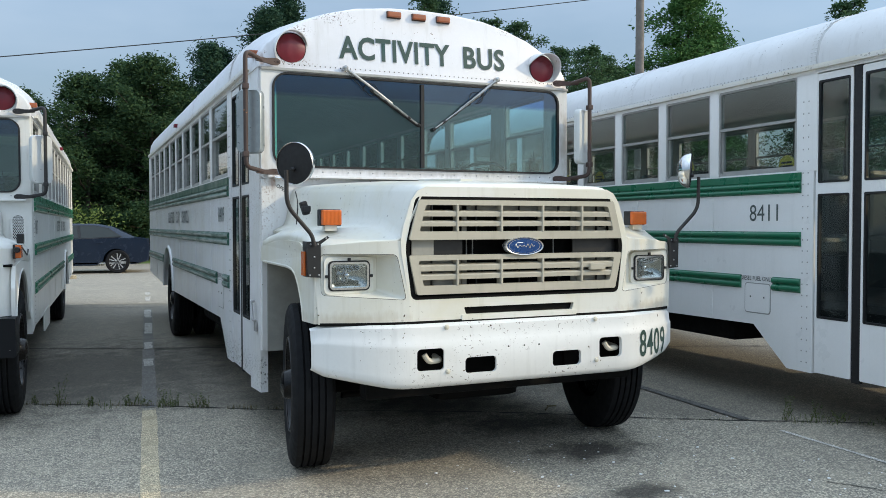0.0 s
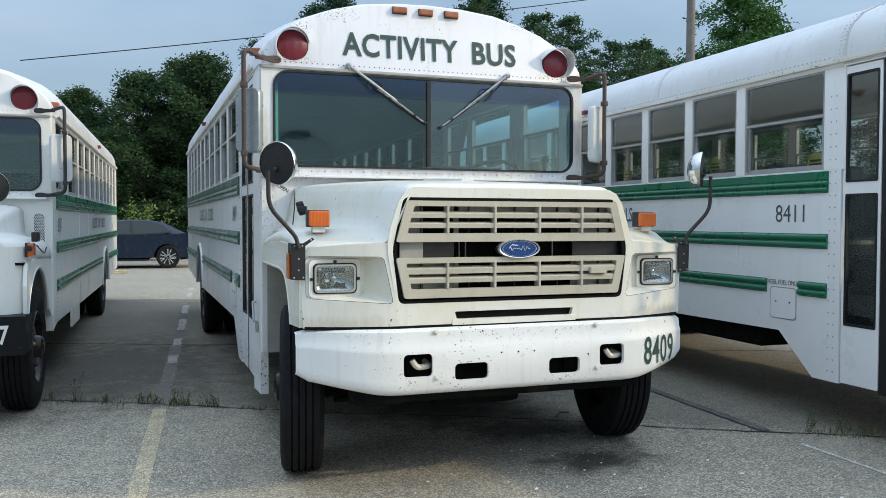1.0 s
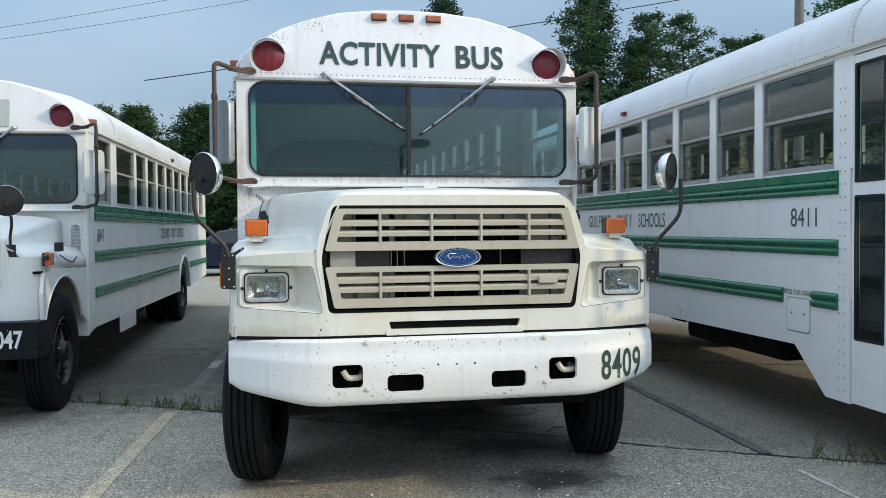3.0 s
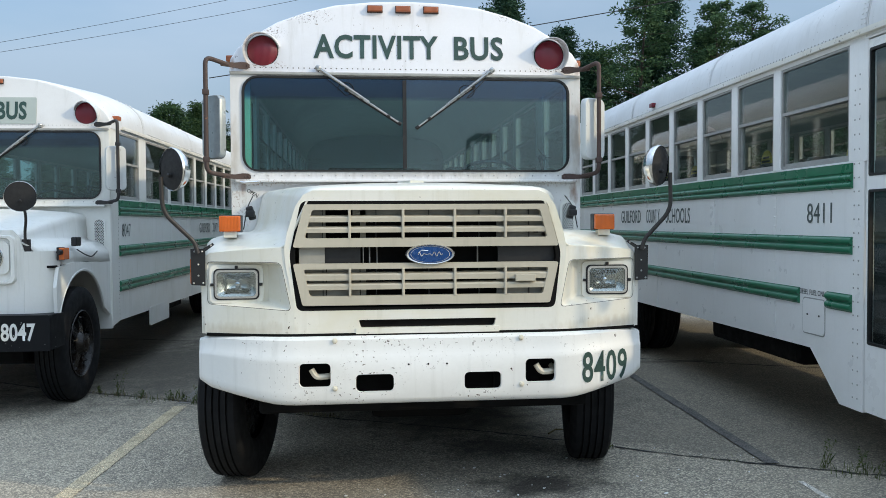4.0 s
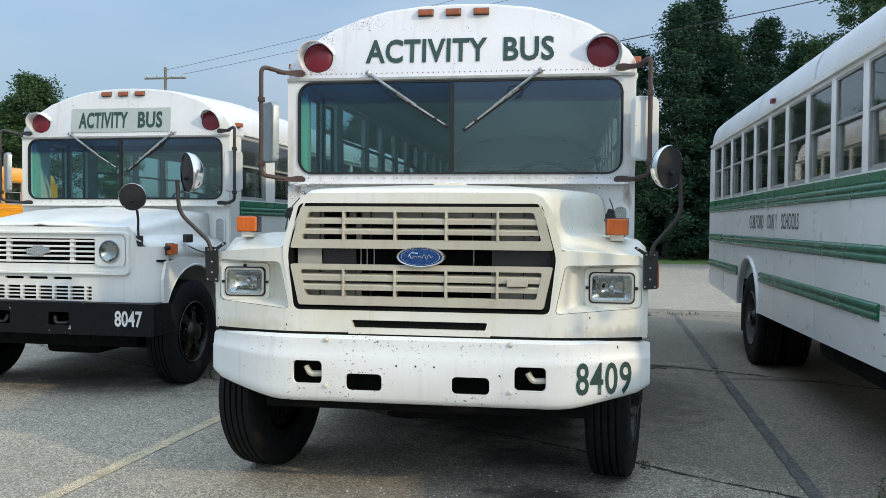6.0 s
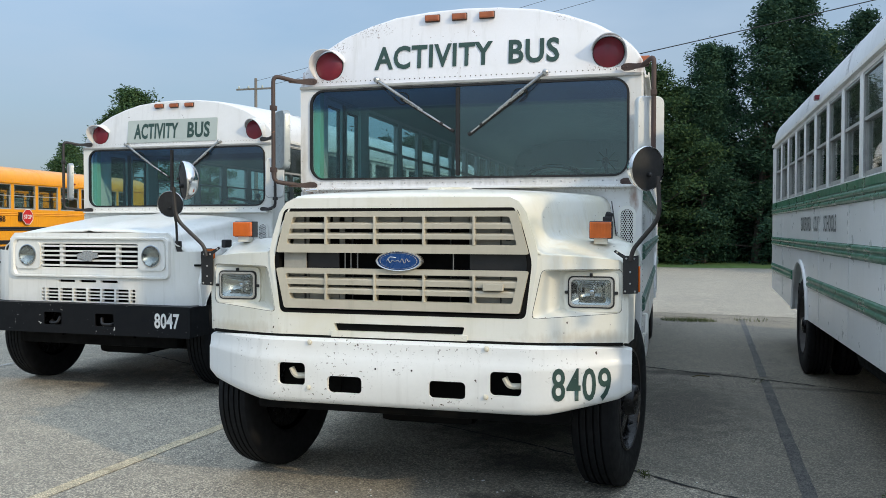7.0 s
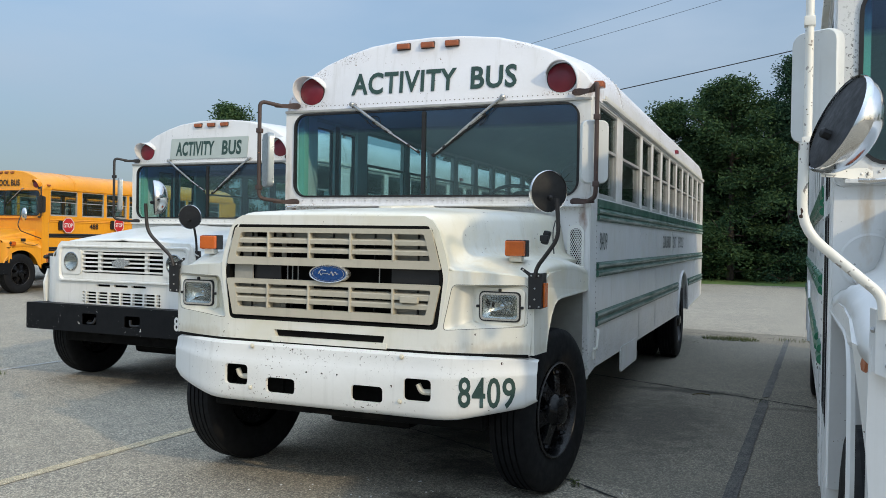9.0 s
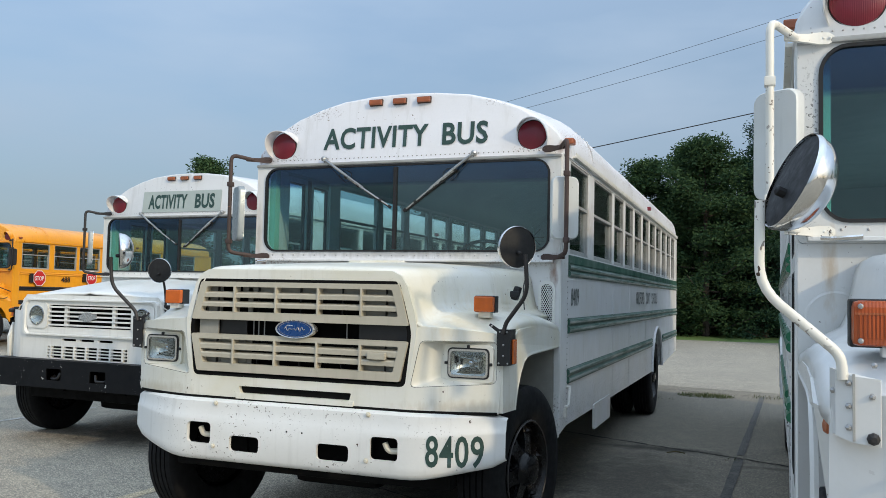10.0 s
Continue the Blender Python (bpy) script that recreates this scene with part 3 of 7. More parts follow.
def bus_body(bus, paint, roof_paint, rail_mat, number, words, letter_mat, sign, drop=0.0, glass=None, front_letters=True, rusty=False, first_post=FIRST_POST, pitch=PITCH, posts=POSTS, driver=(1.74, 2.45), setback=0.0, lift=0.0, front_paint=None):
    glass = glass or SIDE_GLASS
    front_paint = front_paint or paint
    before = set(bus.children)
    # roof: front cap, shell and tail cap
    bm = bmesh.new()
    loft(bm, [roof_ring(1.478, 0.022, lean=0.10), roof_ring(1.483, 0.010, lean=0.095), roof_ring(1.495, 0.003, lean=0.085), roof_ring(1.54, 0.0, lean=0.05, full=0.08), roof_ring(1.64, 0.0, full=0.24), roof_ring(1.85, 0.0, full=0.56), roof_ring(2.15, 0.0, full=0.88), roof_ring(2.42, 0.0, full=0.99), roof_ring(CAP_END, 0.004, full=1.0)])
    part("front_cap", bm, roof_paint, bus, "white pressed roof cap", smooth=True)
    bm = bmesh.new()
    shell = list(SHELL)
    inner = [(x * 0.96, z - 0.05) for x, z in SHELL[::-1]]
    loft(bm, [[(x, y, z) for x, z in shell + inner] for y in (CAP_END - 0.02, 5.0, 7.6, 10.32)])
    part("roof", bm, roof_paint, bus, smooth=True)
    bm = bmesh.new()
    loft(bm, [roof_ring(10.30, 0.0, 2.56, 0.0, 1.0), roof_ring(10.42, 0.012, 2.56, 0.0, 1.0), roof_ring(10.52, 0.05, 2.56, 0.0, 1.0), roof_ring(10.58, 0.11, 2.56, 0.0, 1.0), roof_ring(TAIL, 0.19, 2.56, 0.0, 1.0)])
    part("tail_cap", bm, roof_paint, bus, smooth=True)
    for y in (CAP_END + 0.02, 4.97, 7.15, 9.3):
        bm = bmesh.new()
        loft(bm, [[(x * 1.0022, y + q, 2.6 + (z - 2.6) * 1.006) for x, z in SHELL] for q in (-0.03, 0.03)], closed=False, cap=False)
        for q in (-0.018, 0.018):
            for (x0, z0), (x1, z1) in zip(SHELL, SHELL[1:]):
                for k in range(3):
                    f = k / 3
                    dome(bm, ((x0 + (x1 - x0) * f) * 1.0025, y + q, 2.6 + (z0 + (z1 - z0) * f - 2.6) * 1.007), ((x0 + x1) * 0.4, 0, 0.6), 0.007, 0.004)
        part("roof_seam", bm, roof_paint, bus, smooth=True)
    # drip rails over the windows
    for s in (-1, 1):
        bm = bmesh.new()
        box(bm, s * 1.20, s * 1.278, 1.78, 10.35, 2.590, 2.607, 0.004)
        box(bm, s * 1.268, s * 1.278, 1.78, 10.35, 2.600, 2.625)
        part("drip_rail", bm, ARM_WHITE if paint in (WHITE, WHITE_SIDE, WHITE_OLD) else paint, bus)
        bm = bmesh.new()
        box(bm, s * 1.19, s * 1.243, 1.50, 10.45, HEAD - 0.002, 2.592)
        part("header", bm, paint, bus)
        bm = bmesh.new()
        for i in range(170):
            dome(bm, (s * 1.2485, 2.75 + i * 0.0445, 2.642), (s, 0, 0.05), 0.006, 0.005)
        part("rivet_row", bm, FRAME_ALU, bus)["kind"] = "stuff"
    # front wall round the windshield
    bm = bmesh.new()
    ring_plate(bm, rrect(0, 2.186, 2.47, 0.776, 0.03, 6), rrect(0, 2.211, 2.31, 0.66, 0.105, 6), "xz", 1.458, 1.52)
    part("windshield_surround", bm, front_paint, bus)
    bm = bmesh.new()
    ring_plate(bm, rrect(0, 2.211, 2.315, 0.665, 0.11, 6), rrect(0, 2.211, 2.282, 0.636, 0.088, 6), "xz", 1.448, 1.478)
    box(bm, -0.03 - 0.013, -0.03 + 0.013, 1.446, 1.48, 1.90, 2.52)
    gasket = part("windshield_gasket", bm, RUBBER, bus, "black rubber gasket and centre bar")
    for s in (-1, 1):
        edge = [(x, z) for x, z in rrect(0, 2.211, 2.292, 0.646, 0.092, 6) if (x + 0.03) * s > 0]
        lo, hi = min(z for _, z in edge), max(z for _, z in edge)
        edge.sort(key=lambda p: math.atan2(p[1] - 2.211, (p[0] + 0.03) * s))
        outline = [(-0.03, lo)] + edge + [(-0.03, hi)]
        bm = bmesh.new()
        prism(bm, outline, "xz", 1.460, 1.465)
        g = part("windshield_pane", bm, WINDSHIELD if s > 0 else WINDSHIELD_CLEAR, bus, "tinted windshield pane")
        g.visible_shadow = False
    # lip under the cap, grey on white buses: its shade is in the colour
    bm = bmesh.new()
    box(bm, -1.236, 1.236, 1.440, 1.50, 2.549, 2.570, 0.006)
    part("cap_lip", bm, FRAME_ALU if paint is not YELLOW else paint, bus, "lip under the roof cap, the cap's shade painted in as grey")
    # cowl
    bm = bmesh.new()
    prism(bm, [(-1.235, 0.60), (1.235, 0.60), (1.235, 1.797), (-1.235, 1.797)], "xz", 1.46, 1.50)
    part("cowl", bm, front_paint, bus)
    bm = bmesh.new()
    box(bm, -1.2, 1.2, 1.40, 1.46, 1.805, 1.822, 0.004)
    part("cowl_strip", bm, front_paint, bus)
    bm = bmesh.new()
    for i in range(26):
        dome(bm, (-1.17 + 2.34 * i / 25, 1.458, 1.852), (0, -1, 0), 0.006, 0.005)
    part("rivet_row", bm, STEEL, bus)["kind"] = "stuff"
    # side walls with rear wheel arches
    arch = [(REAR_AXLE + 0.6 * math.cos(a), 0.62 + 0.56 * math.sin(a)) for a in (math.pi - math.pi * i / 16 for i in range(17))]
    left = [(1.47, 0.62), (1.70, 0.655)] + arch + [(9.2, 0.655), (TAIL - 0.02, 0.70), (TAIL - 0.02, SILL), (1.47, SILL)]
    right = [(2.63, 0.345), (2.88, 0.345), (3.24, 0.655)] + arch + [(9.2, 0.655), (TAIL - 0.02, 0.70), (TAIL - 0.02, SILL), (2.63, SILL)]
    for s, outline in ((1, left), (-1, right)):
        bm = bmesh.new()
        prism(bm, outline, "yz", s * 1.19, s * 1.242)
        part("side_wall", bm, paint, bus)
        bm = bmesh.new()
        tube(bm, [(s * 1.245, y, z) for y, z in arch], 0.022, 6)
        part("arch_trim", bm, paint, bus, smooth=True)
        for y in (3.75, 4.86, 6.30, 9.28):
            bm = bmesh.new()
            box(bm, s * 1.2425, s * 1.2455, y - 0.02, y + 0.02, 0.67, 1.70)
            for i in range(16):
                dome(bm, (s * 1.2455, y, 0.70 + i * 0.065), (s, 0, 0), 0.006, 0.004)
            part("panel_seam", bm, paint, bus)
    bm = bmesh.new()
    prism(bm, [(1.50, 0.30), (1.86, 0.28), (1.86, HEAD), (1.50, HEAD)], "yz", -1.242, -1.19)
    part("corner_panel", bm, paint, bus)
    bm = bmesh.new()
    prism(bm, rrect(3.18, 0.575, 0.84, 0.21, 0.03, 3), "yz", 1.236, 1.249)
    part("skirt_panel", bm, paint, bus)
    bm = bmesh.new()
    for y in (2.68, 2.73):
        for i in range(24):
            dome(bm, (-1.243, y, 0.42 + i * 0.085), (-1, 0, 0), 0.006, 0.004)
    for i in range(28):
        dome(bm, (1.243, 1.68, 0.68 + i * 0.04), (1, 0, 0), 0.006, 0.004)
    part("rivet_row", bm, FRAME_ALU, bus)["kind"] = "stuff"
    # corner posts and window posts
    for s, y0, y1 in ((1, 1.47, driver[0]), (1, driver[1], 2.71 if driver[1] < 2.5 else 2.90), (-1, 2.60, 2.80)):
        bm = bmesh.new()
        box(bm, s * 1.185, s * 1.243, y0, y1, SILL - 0.01, HEAD + 0.01, 0.008)
        part("corner_post", bm, paint, bus)
    first = None
    for s in (-1, 1):
        for k in range(posts + 1):
            y = first_post + pitch * k
            if first is None:
                bm = bmesh.new()
                box(bm, -0.028, 0.028, -0.055, 0.055, SILL - 0.01, HEAD + 0.01, 0.008)
                first = part("window_post", bm, paint, bus)
                first.matrix_basis = Matrix.Translation((s * 1.216, y, 0))
            else:
                twin("window_post", first, bus, Matrix.Translation((s * 1.216, y, 0)))
        bm = bmesh.new()
        box(bm, s * 1.19, s * 1.243, first_post + pitch * posts, TAIL - 0.03, SILL - 0.01, HEAD + 0.02)
        part("tail_post", bm, paint, bus)
    row = [(first_post + pitch * k + 0.055, first_post + pitch * (k + 1) - 0.055) for k in range(posts)]
    side_windows(bus, 1, [driver, (2.71 if driver[1] < 2.5 else 2.90, first_post - 0.055)] + row, glass)
    side_windows(bus, -1, [(2.80, first_post - 0.055)] + row, glass)
    # rails
    for s in (-1, 1):
        y0 = 1.70 if s > 0 else 2.745
        guard_rail(bus, s, 1.715, 1.872, y0, 10.5, paint if rail_mat is BLACK else rail_mat, 0.065)
        guard_rail(bus, s, 1.305, 1.415, y0, 10.5, rail_mat)
        spans = [(y0, 6.96), (8.24, 10.5)] if s > 0 else [(2.745, 3.03), (3.38, 6.96), (8.24, 10.5)]
        for a, b in spans:
            guard_rail(bus, s, 0.945, 1.055, a, b, rail_mat)
    # fuel door on the entry side
    bm = bmesh.new()
    ring_plate(bm, rrect(3.195, 0.87, 0.29, 0.25, 0.03, 3), rrect(3.195, 0.87, 0.274, 0.234, 0.025, 3), "yz", -1.2435, -1.2415)
    part("fuel_door_gap", bm, FRAME_ALU, bus)
    bm = bmesh.new()
    prism(bm, rrect(3.195, 0.87, 0.272, 0.232, 0.025, 3), "yz", -1.247, -1.235)
    fd = part("fuel_door", bm, paint, bus)
    bm = bmesh.new()
    for y in (3.12, 3.27):
        dome(bm, (-1.247, y, 0.88), (-1, 0, 0), 0.008, 0.005)
    part("latch", bm, BLACK, fd)
    lettering("fuel_lettering", "DIESEL FUEL ONLY", Matrix.Translation((-1.2462, 3.385, 1.014)) @ RIGHT_SIDE, 0.36, 0.036, BLACK, bus)
    # entry door, two leaves
    for y0, y1 in ((2.285, 2.615), (1.875, 2.205)):
        bm = bmesh.new()
        yc, w = (y0 + y1) / 2, y1 - y0
        holed(bm, rrect(yc, 1.455, w, 2.20, 0.01, 2), [rrect(yc, 2.145, w - 0.05, 0.72, 0.012, 2), rrect(yc, 1.235, w - 0.05, 0.93, 0.012, 2)], "yz", -1.236, -1.20)
        leaf = part("door_leaf", bm, paint, bus, "white folding entry door leaf")
        for zc, h in ((2.145, 0.73), (1.235, 0.94)):
            bm = bmesh.new()
            ring_plate(bm, rrect(yc, zc, w - 0.046, h - 0.006, 0.012, 2), rrect(yc, zc, w - 0.076, h - 0.036, 0.012, 2), "yz", -1.239, -1.212)
            part("gasket", bm, RUBBER, leaf)
            bm = bmesh.new()
            prism(bm, rrect(yc, zc, w - 0.066, h - 0.026, 0.012, 2), "yz", -1.226, -1.222)
            g = part("pane", bm, glass, leaf)
            g.visible_shadow = False
    bm = bmesh.new()
    box(bm, -1.234, -1.20, 2.207, 2.283, 0.33, HEAD, 0.01)
    part("door_seal", bm, RUBBER, bus, "black rubber door seal")
    # tail wall
    bm = bmesh.new()
    ring_plate(bm, rrect(0, 1.66, 2.46, 1.92, 0.06, 4), rrect(0, 2.22, 1.7, 0.56, 0.06, 4), "xz", TAIL - 0.06, TAIL - 0.01)
    part("tail_wall", bm, paint, bus)
    bm = bmesh.new()
    prism(bm, rrect(0, 2.22, 1.72, 0.58, 0.06, 4), "xz", TAIL - 0.035, TAIL - 0.03)
    g = part("tail_pane", bm, glass, bus)
    g.visible_shadow = False
    # inside: floor, liner, seats, controls
    bm = bmesh.new()
    box(bm, -1.19, 1.19, 1.50, TAIL - 0.06, 0.84, 0.90)
    part("floor", bm, FLOOR_MAT, bus)
    bm = bmesh.new()
    loft(bm, [[(x * 0.955, y, z - 0.056) for x, z in ROOF] for y in (1.64, 2.4)] + [[(x * 0.955, y, z - 0.056) for x, z in SHELL] for y in (CAP_END, 10.3)], closed=False, cap=False)
    part("ceiling_liner", bm, INNER, bus, smooth=True)
    for s in (-1, 1):
        bm = bmesh.new()
        box(bm, s * 1.175, s * 1.188, 2.9 if s < 0 else 1.52, TAIL - 0.08, 0.92, SILL - 0.01)
        part("inner_wall", bm, INNER, bus)
    bm = bmesh.new()
    box(bm, -1.175, -1.11, 1.53, 1.60, 1.82, 2.55)
    part("inner_post", bm, MINT, bus, "mint green inner door post")
    bm = bmesh.new()
    box(bm, -0.46, 0.46, -0.06, 0.06, 0.0, 1.02, 0.045)
    box(bm, -0.46, 0.46, -0.50, 0.02, 0.26, 0.42, 0.04)
    box(bm, -0.40, -0.37, -0.45, 0.0, -0.05, 0.30)
    box(bm, 0.37, 0.40, -0.45, 0.0, -0.05, 0.30)
    seat = part("seat", bm, SEAT, bus, "dark vinyl passenger bench")
    rows = [(s * 0.70, 3.45 + 0.72 * k) for k in range(10) for s in (-1, 1)]
    seat.matrix_basis = Matrix.Translation((rows[0][0], rows[0][1], 0.95))
    for x, y in rows[1:]:
        twin("seat", seat, bus, Matrix.Translation((x, y, 0.95)))
    bm = bmesh.new()
    box(bm, 0.36, 0.88, 2.42, 2.54, 1.25, 1.98, 0.05)
    box(bm, 0.36, 0.88, 1.98, 2.48, 1.20, 1.34, 0.04)
    part("driver_seat", bm, SEAT, bus)
    bm = bmesh.new()
    ringm = facing((0.62, 1.86, 1.86), (0, 0.55, 1))
    ring = [ringm @ Vector((0.23 * math.cos(a), 0.23 * math.sin(a), 0)) for a in (2 * math.pi * i / 24 for i in range(25))]
    tube(bm, ring, 0.014, 6)
    for a in (0.5, 2.64, 4.7):
        tube(bm, [ringm @ Vector((0, 0, -0.02)), ringm @ Vector((0.22 * math.cos(a), 0.22 * math.sin(a), 0))], 0.012, 5)
    tube(bm, [ringm @ Vector((0, 0, 0)), ringm @ Vector((0, 0, -0.7))], 0.03, 8)
    part("steering_wheel", bm, BLACK, bus, smooth=True)
    bm = bmesh.new()
    box(bm, -1.1, 1.1, 1.51, 1.74, 1.25, 1.84, 0.05)
    part("dashboard", bm, SEAT, bus)
    bm = bmesh.new()
    fm = facing((0.98, 1.62, 1.99), (0.6, -1, 0.1))
    lathe(bm, [(0.02, 0), (0.03, 0.02), (0.02, 0.04)], fm, 20)
    for a in range(8):
        t = fm @ Matrix.Rotation(a * math.pi / 4, 4, "Z")
        tube(bm, [t @ Vector((0.01, 0, 0.045)), t @ Vector((0.083, 0, 0.045))], 0.003, 4)
    tube(bm, [fm @ Vector((0, 0, 0)), (1.02, 1.62, 1.82)], 0.012, 6)
    part("dash_fan", bm, BLACK, bus)
    # lights over the windshield
    lean = 0.10
    for s in (-1, 1):
        y = 1.478 + lean * 0.12
        c = (s * 1.015, y, 2.718)
        bm = bmesh.new()
        lathe(bm, [(0.108, -0.03), (0.108, 0.006), (0.104, 0.007), (0.103, 0.002)], facing(c, (0, -1, 0)), 32, cap=False)
        lamp = part("warning_light", bm, RUBBER, bus, smooth=True)
        bm = bmesh.new()
        lathe(bm, [(0.104, 0.0), (0.102, 0.010), (0.08, 0.020), (0.045, 0.026), (0.012, 0.028)], facing(c, (0, -1, 0)), 32)
        part("lens", bm, RED_LENS, lamp, "dark red round lens", smooth=True)
        bm = bmesh.new()
        mid_a = radians(90 - s * 28)
        inner, outer = [], []
        for f in (0.0, 0.5, 1.0):
            row_in, row_out = [], []
            for i in range(25):
                u = -1 + 2 * i / 24
                a = mid_a + u * radians(98)
                d = 0.015 + 0.125 * math.cos(u * math.pi / 2) ** 0.8 if abs(u) < 1 else 0.015
                for row, r in ((row_in, 0.122), (row_out, 0.128)):
                    row.append((c[0] + r * math.cos(a), y + 0.01 - d * f, c[2] + r * math.sin(a) - 0.02 * f))
            inner.append(row_in)
            outer.append(row_out)
        loft(bm, [p + q[::-1] for p, q in zip(inner, outer)])
        part("visor", bm, roof_paint, lamp, "white visor", smooth=True)
    for x in (-0.232, -0.033, 0.166):
        bm = bmesh.new()
        y = 1.478 + lean * 0.45
        box(bm, x - 0.052, x + 0.052, y - 0.032, y + 0.02, 3.012, 3.052, 0.008)
        holder = part("marker_light", bm, AMBER_DIRTY, bus, "dirty amber marker light")
        bm = bmesh.new()
        box(bm, x - 0.055, x + 0.055, y - 0.012, y + 0.02, 3.006, 3.058, 0.004)
        part("base", bm, RUST, holder)
    for s in (-1, 1):
        for y, lensmat in ((1.66, AMBER_DIRTY), (6.4, RED_LENS)):
            bm = bmesh.new()
            box(bm, s * 1.20, s * 1.285, y - 0.045, y + 0.045, 2.668, 2.712, 0.008)
            part("corner_marker", bm, lensmat, bus)
    bm = bmesh.new()
    for i in range(64):
        dome(bm, (-1.18 + 2.36 * i / 63, 1.482, 2.603), (0, -1, 0), 0.005, 0.004)
    part("rivet_row", bm, RUST if rusty else FRAME_ALU, bus)["kind"] = "stuff"
    # wipers
    for s, px, tx, tz in ((-1, -0.632, -0.062, 2.215), (1, 0.592, 0.056, 2.188)):
        bm = bmesh.new()
        a, b = Vector((px, 1.44, 2.598)), Vector((tx, 1.452, tz))
        lathe(bm, [(0.02, -0.03), (0.02, 0.012), (0.008, 0.022)], facing(a, (0, -1, 0)), 10)
        mid = a.lerp(b, 0.62)
        tube(bm, [a, a.lerp(b, 0.3) + Vector((0, -0.02, 0)), mid + Vector((0, -0.02, 0.004))], [0.012, 0.011, 0.006], 8)
        w = part("wiper", bm, WIPER_STEEL, bus, "worn chrome wiper arm", smooth=True)
        along = (b - a).normalized()
        across = Vector((-along.z, 0, along.x)) * (1 if along.x > 0 else -1)
        blade0 = a.lerp(b, 0.36 if s < 0 else 0.27) - across * 0.016
        bm = bmesh.new()
        tube(bm, [blade0 + Vector((0, 0.004, 0)), b + Vector((0, 0.004, 0)) - across * 0.004], 0.0085, 6)
        part("blade", bm, RUBBER, w, "black rubber wiper blade")
        bm = bmesh.new()
        proud = Vector((0, -0.014, 0)) + across * 0.003
        tube(bm, [blade0 + proud, blade0.lerp(b, 0.5) + proud * 1.6, b + proud * 0.6], [0.005, 0.0075, 0.005], 6)
        part("blade_bridge", bm, WIPER_STEEL, w, "bright blade bridge")
        bm = bmesh.new()
        tube(bm, [-along * 0.012, along * 0.012], 0.0125, 6)
        repeat("blade_clip", bm, RUBBER, w, [Matrix.Translation(blade0.lerp(b, t) + Vector((0, -0.012, 0))) for t in (0.0, 0.28, 0.55, 0.78, 0.99)])
        bm = bmesh.new()
        k = a.lerp(b, 0.28)
        loop = [k + Vector((0.055 * math.sin(t) - s * 0.03, 0.0, -0.035 - 0.045 * math.cos(t))) for t in (i * 0.5 for i in range(11))]
        tube(bm, [a + Vector((0, 0.005, -0.02))] + loop, 0.003, 4)
        part("washer_hose", bm, RUBBER, w)
    # chassis
    bm = bmesh.new()
    for s in (-1, 1):
        box(bm, s * 0.38, s * 0.46, 0.12, 10.3, 0.56, 0.80)
    for y in (2.6, 4.2, 5.8, 8.8):
        box(bm, -1.15, 1.15, y - 0.04, y + 0.04, 0.70, 0.84)
    part("chassis", bm, DARK, bus)
    bm = bmesh.new()
    tube(bm, [(-1.0, 0.80, 0.46), (1.0, 0.80, 0.46)], 0.06, 8)
    box(bm, -0.35, 0.35, 0.55, 1.5, 0.50, 1.0, 0.05)
    part("front_axle", bm, DARK, bus)
    # near-black crossmember and oil pan, added to darken the space under the nose
    bm = bmesh.new()
    box(bm, -0.92, 0.92, 0.16, 0.28, 0.47, 0.60, 0.02)
    part("front_crossmember", bm, DARK, bus)
    bm = bmesh.new()
    box(bm, -0.30, 0.30, 0.55, 1.45, 0.33, 0.60, 0.06)
    part("oil_pan", bm, DARK, bus)
    bm = bmesh.new()
    tube(bm, [(-0.92, 0.62, 0.42), (0.92, 0.62, 0.42)], 0.022, 6)
    part("tie_rod", bm, DARK, bus)
    bm = bmesh.new()
    tube(bm, [(-1.0, REAR_AXLE, 0.508), (1.0, REAR_AXLE, 0.508)], 0.08, 8)
    lathe(bm, [(0.12, -0.2), (0.2, -0.08), (0.2, 0.08), (0.12, 0.2)], facing((0, REAR_AXLE, 0.508), (0, 1, 0)), 12)
    part("rear_axle", bm, DARK, bus)
    bm = bmesh.new()
    box(bm, -1.12, -0.62, 3.6, 5.2, 0.46, 0.80, 0.06)
    tube(bm, [(-0.7, 4.6, 0.62), (-0.7, 6.6, 0.60), (-0.6, 7.0, 0.74)], 0.06, 8)
    part("fuel_tank", bm, DARK, bus)
    bm = bmesh.new()
    box(bm, 0.62, 1.12, 3.75, 4.8, 0.52, 0.82, 0.04)
    part("battery_box", bm, DARK, bus)
    bm = bmesh.new()
    for s in (-1, 1):
        box(bm, s * 0.72, s * 1.18, 8.30, 8.32, 0.28, 0.78)
    part("mud_flap", bm, RUBBER, bus)
    # lettering
    if front_letters:
        lean_m = Matrix.Translation((0, 1.476, 0)) @ FRONT
        tilt = lambda c: Vector((c.x, 1.4735 + lean * (c.z - 2.575), c.z))
        if sign:
            bm = bmesh.new()
            loft(bm, [[(x, 1.4745 + lean * (z - 2.575) - q, z) for x, z in rrect(-0.05, 2.745, 1.18, 0.26, 0.01, 2)] for q in (0, 0.004)])
            part("sign_film", bm, SIGN_GREY, bus, "pale grey sign film")
            tilt = lambda c: Vector((c.x, 1.468 + lean * (c.z - 2.575), c.z))
            lettering("sign_lettering", "ACTIVITY", Matrix.Translation((-0.55, 0, 2.655)) @ FRONT, 0.59, 0.18, letter_mat, bus, 0.036, tilt, gap=1.05)
            lettering("sign_lettering", "BUS", Matrix.Translation((0.16, 0, 2.655)) @ FRONT, 0.29, 0.18, letter_mat, bus, 0.036, tilt, gap=1.05)
        else:
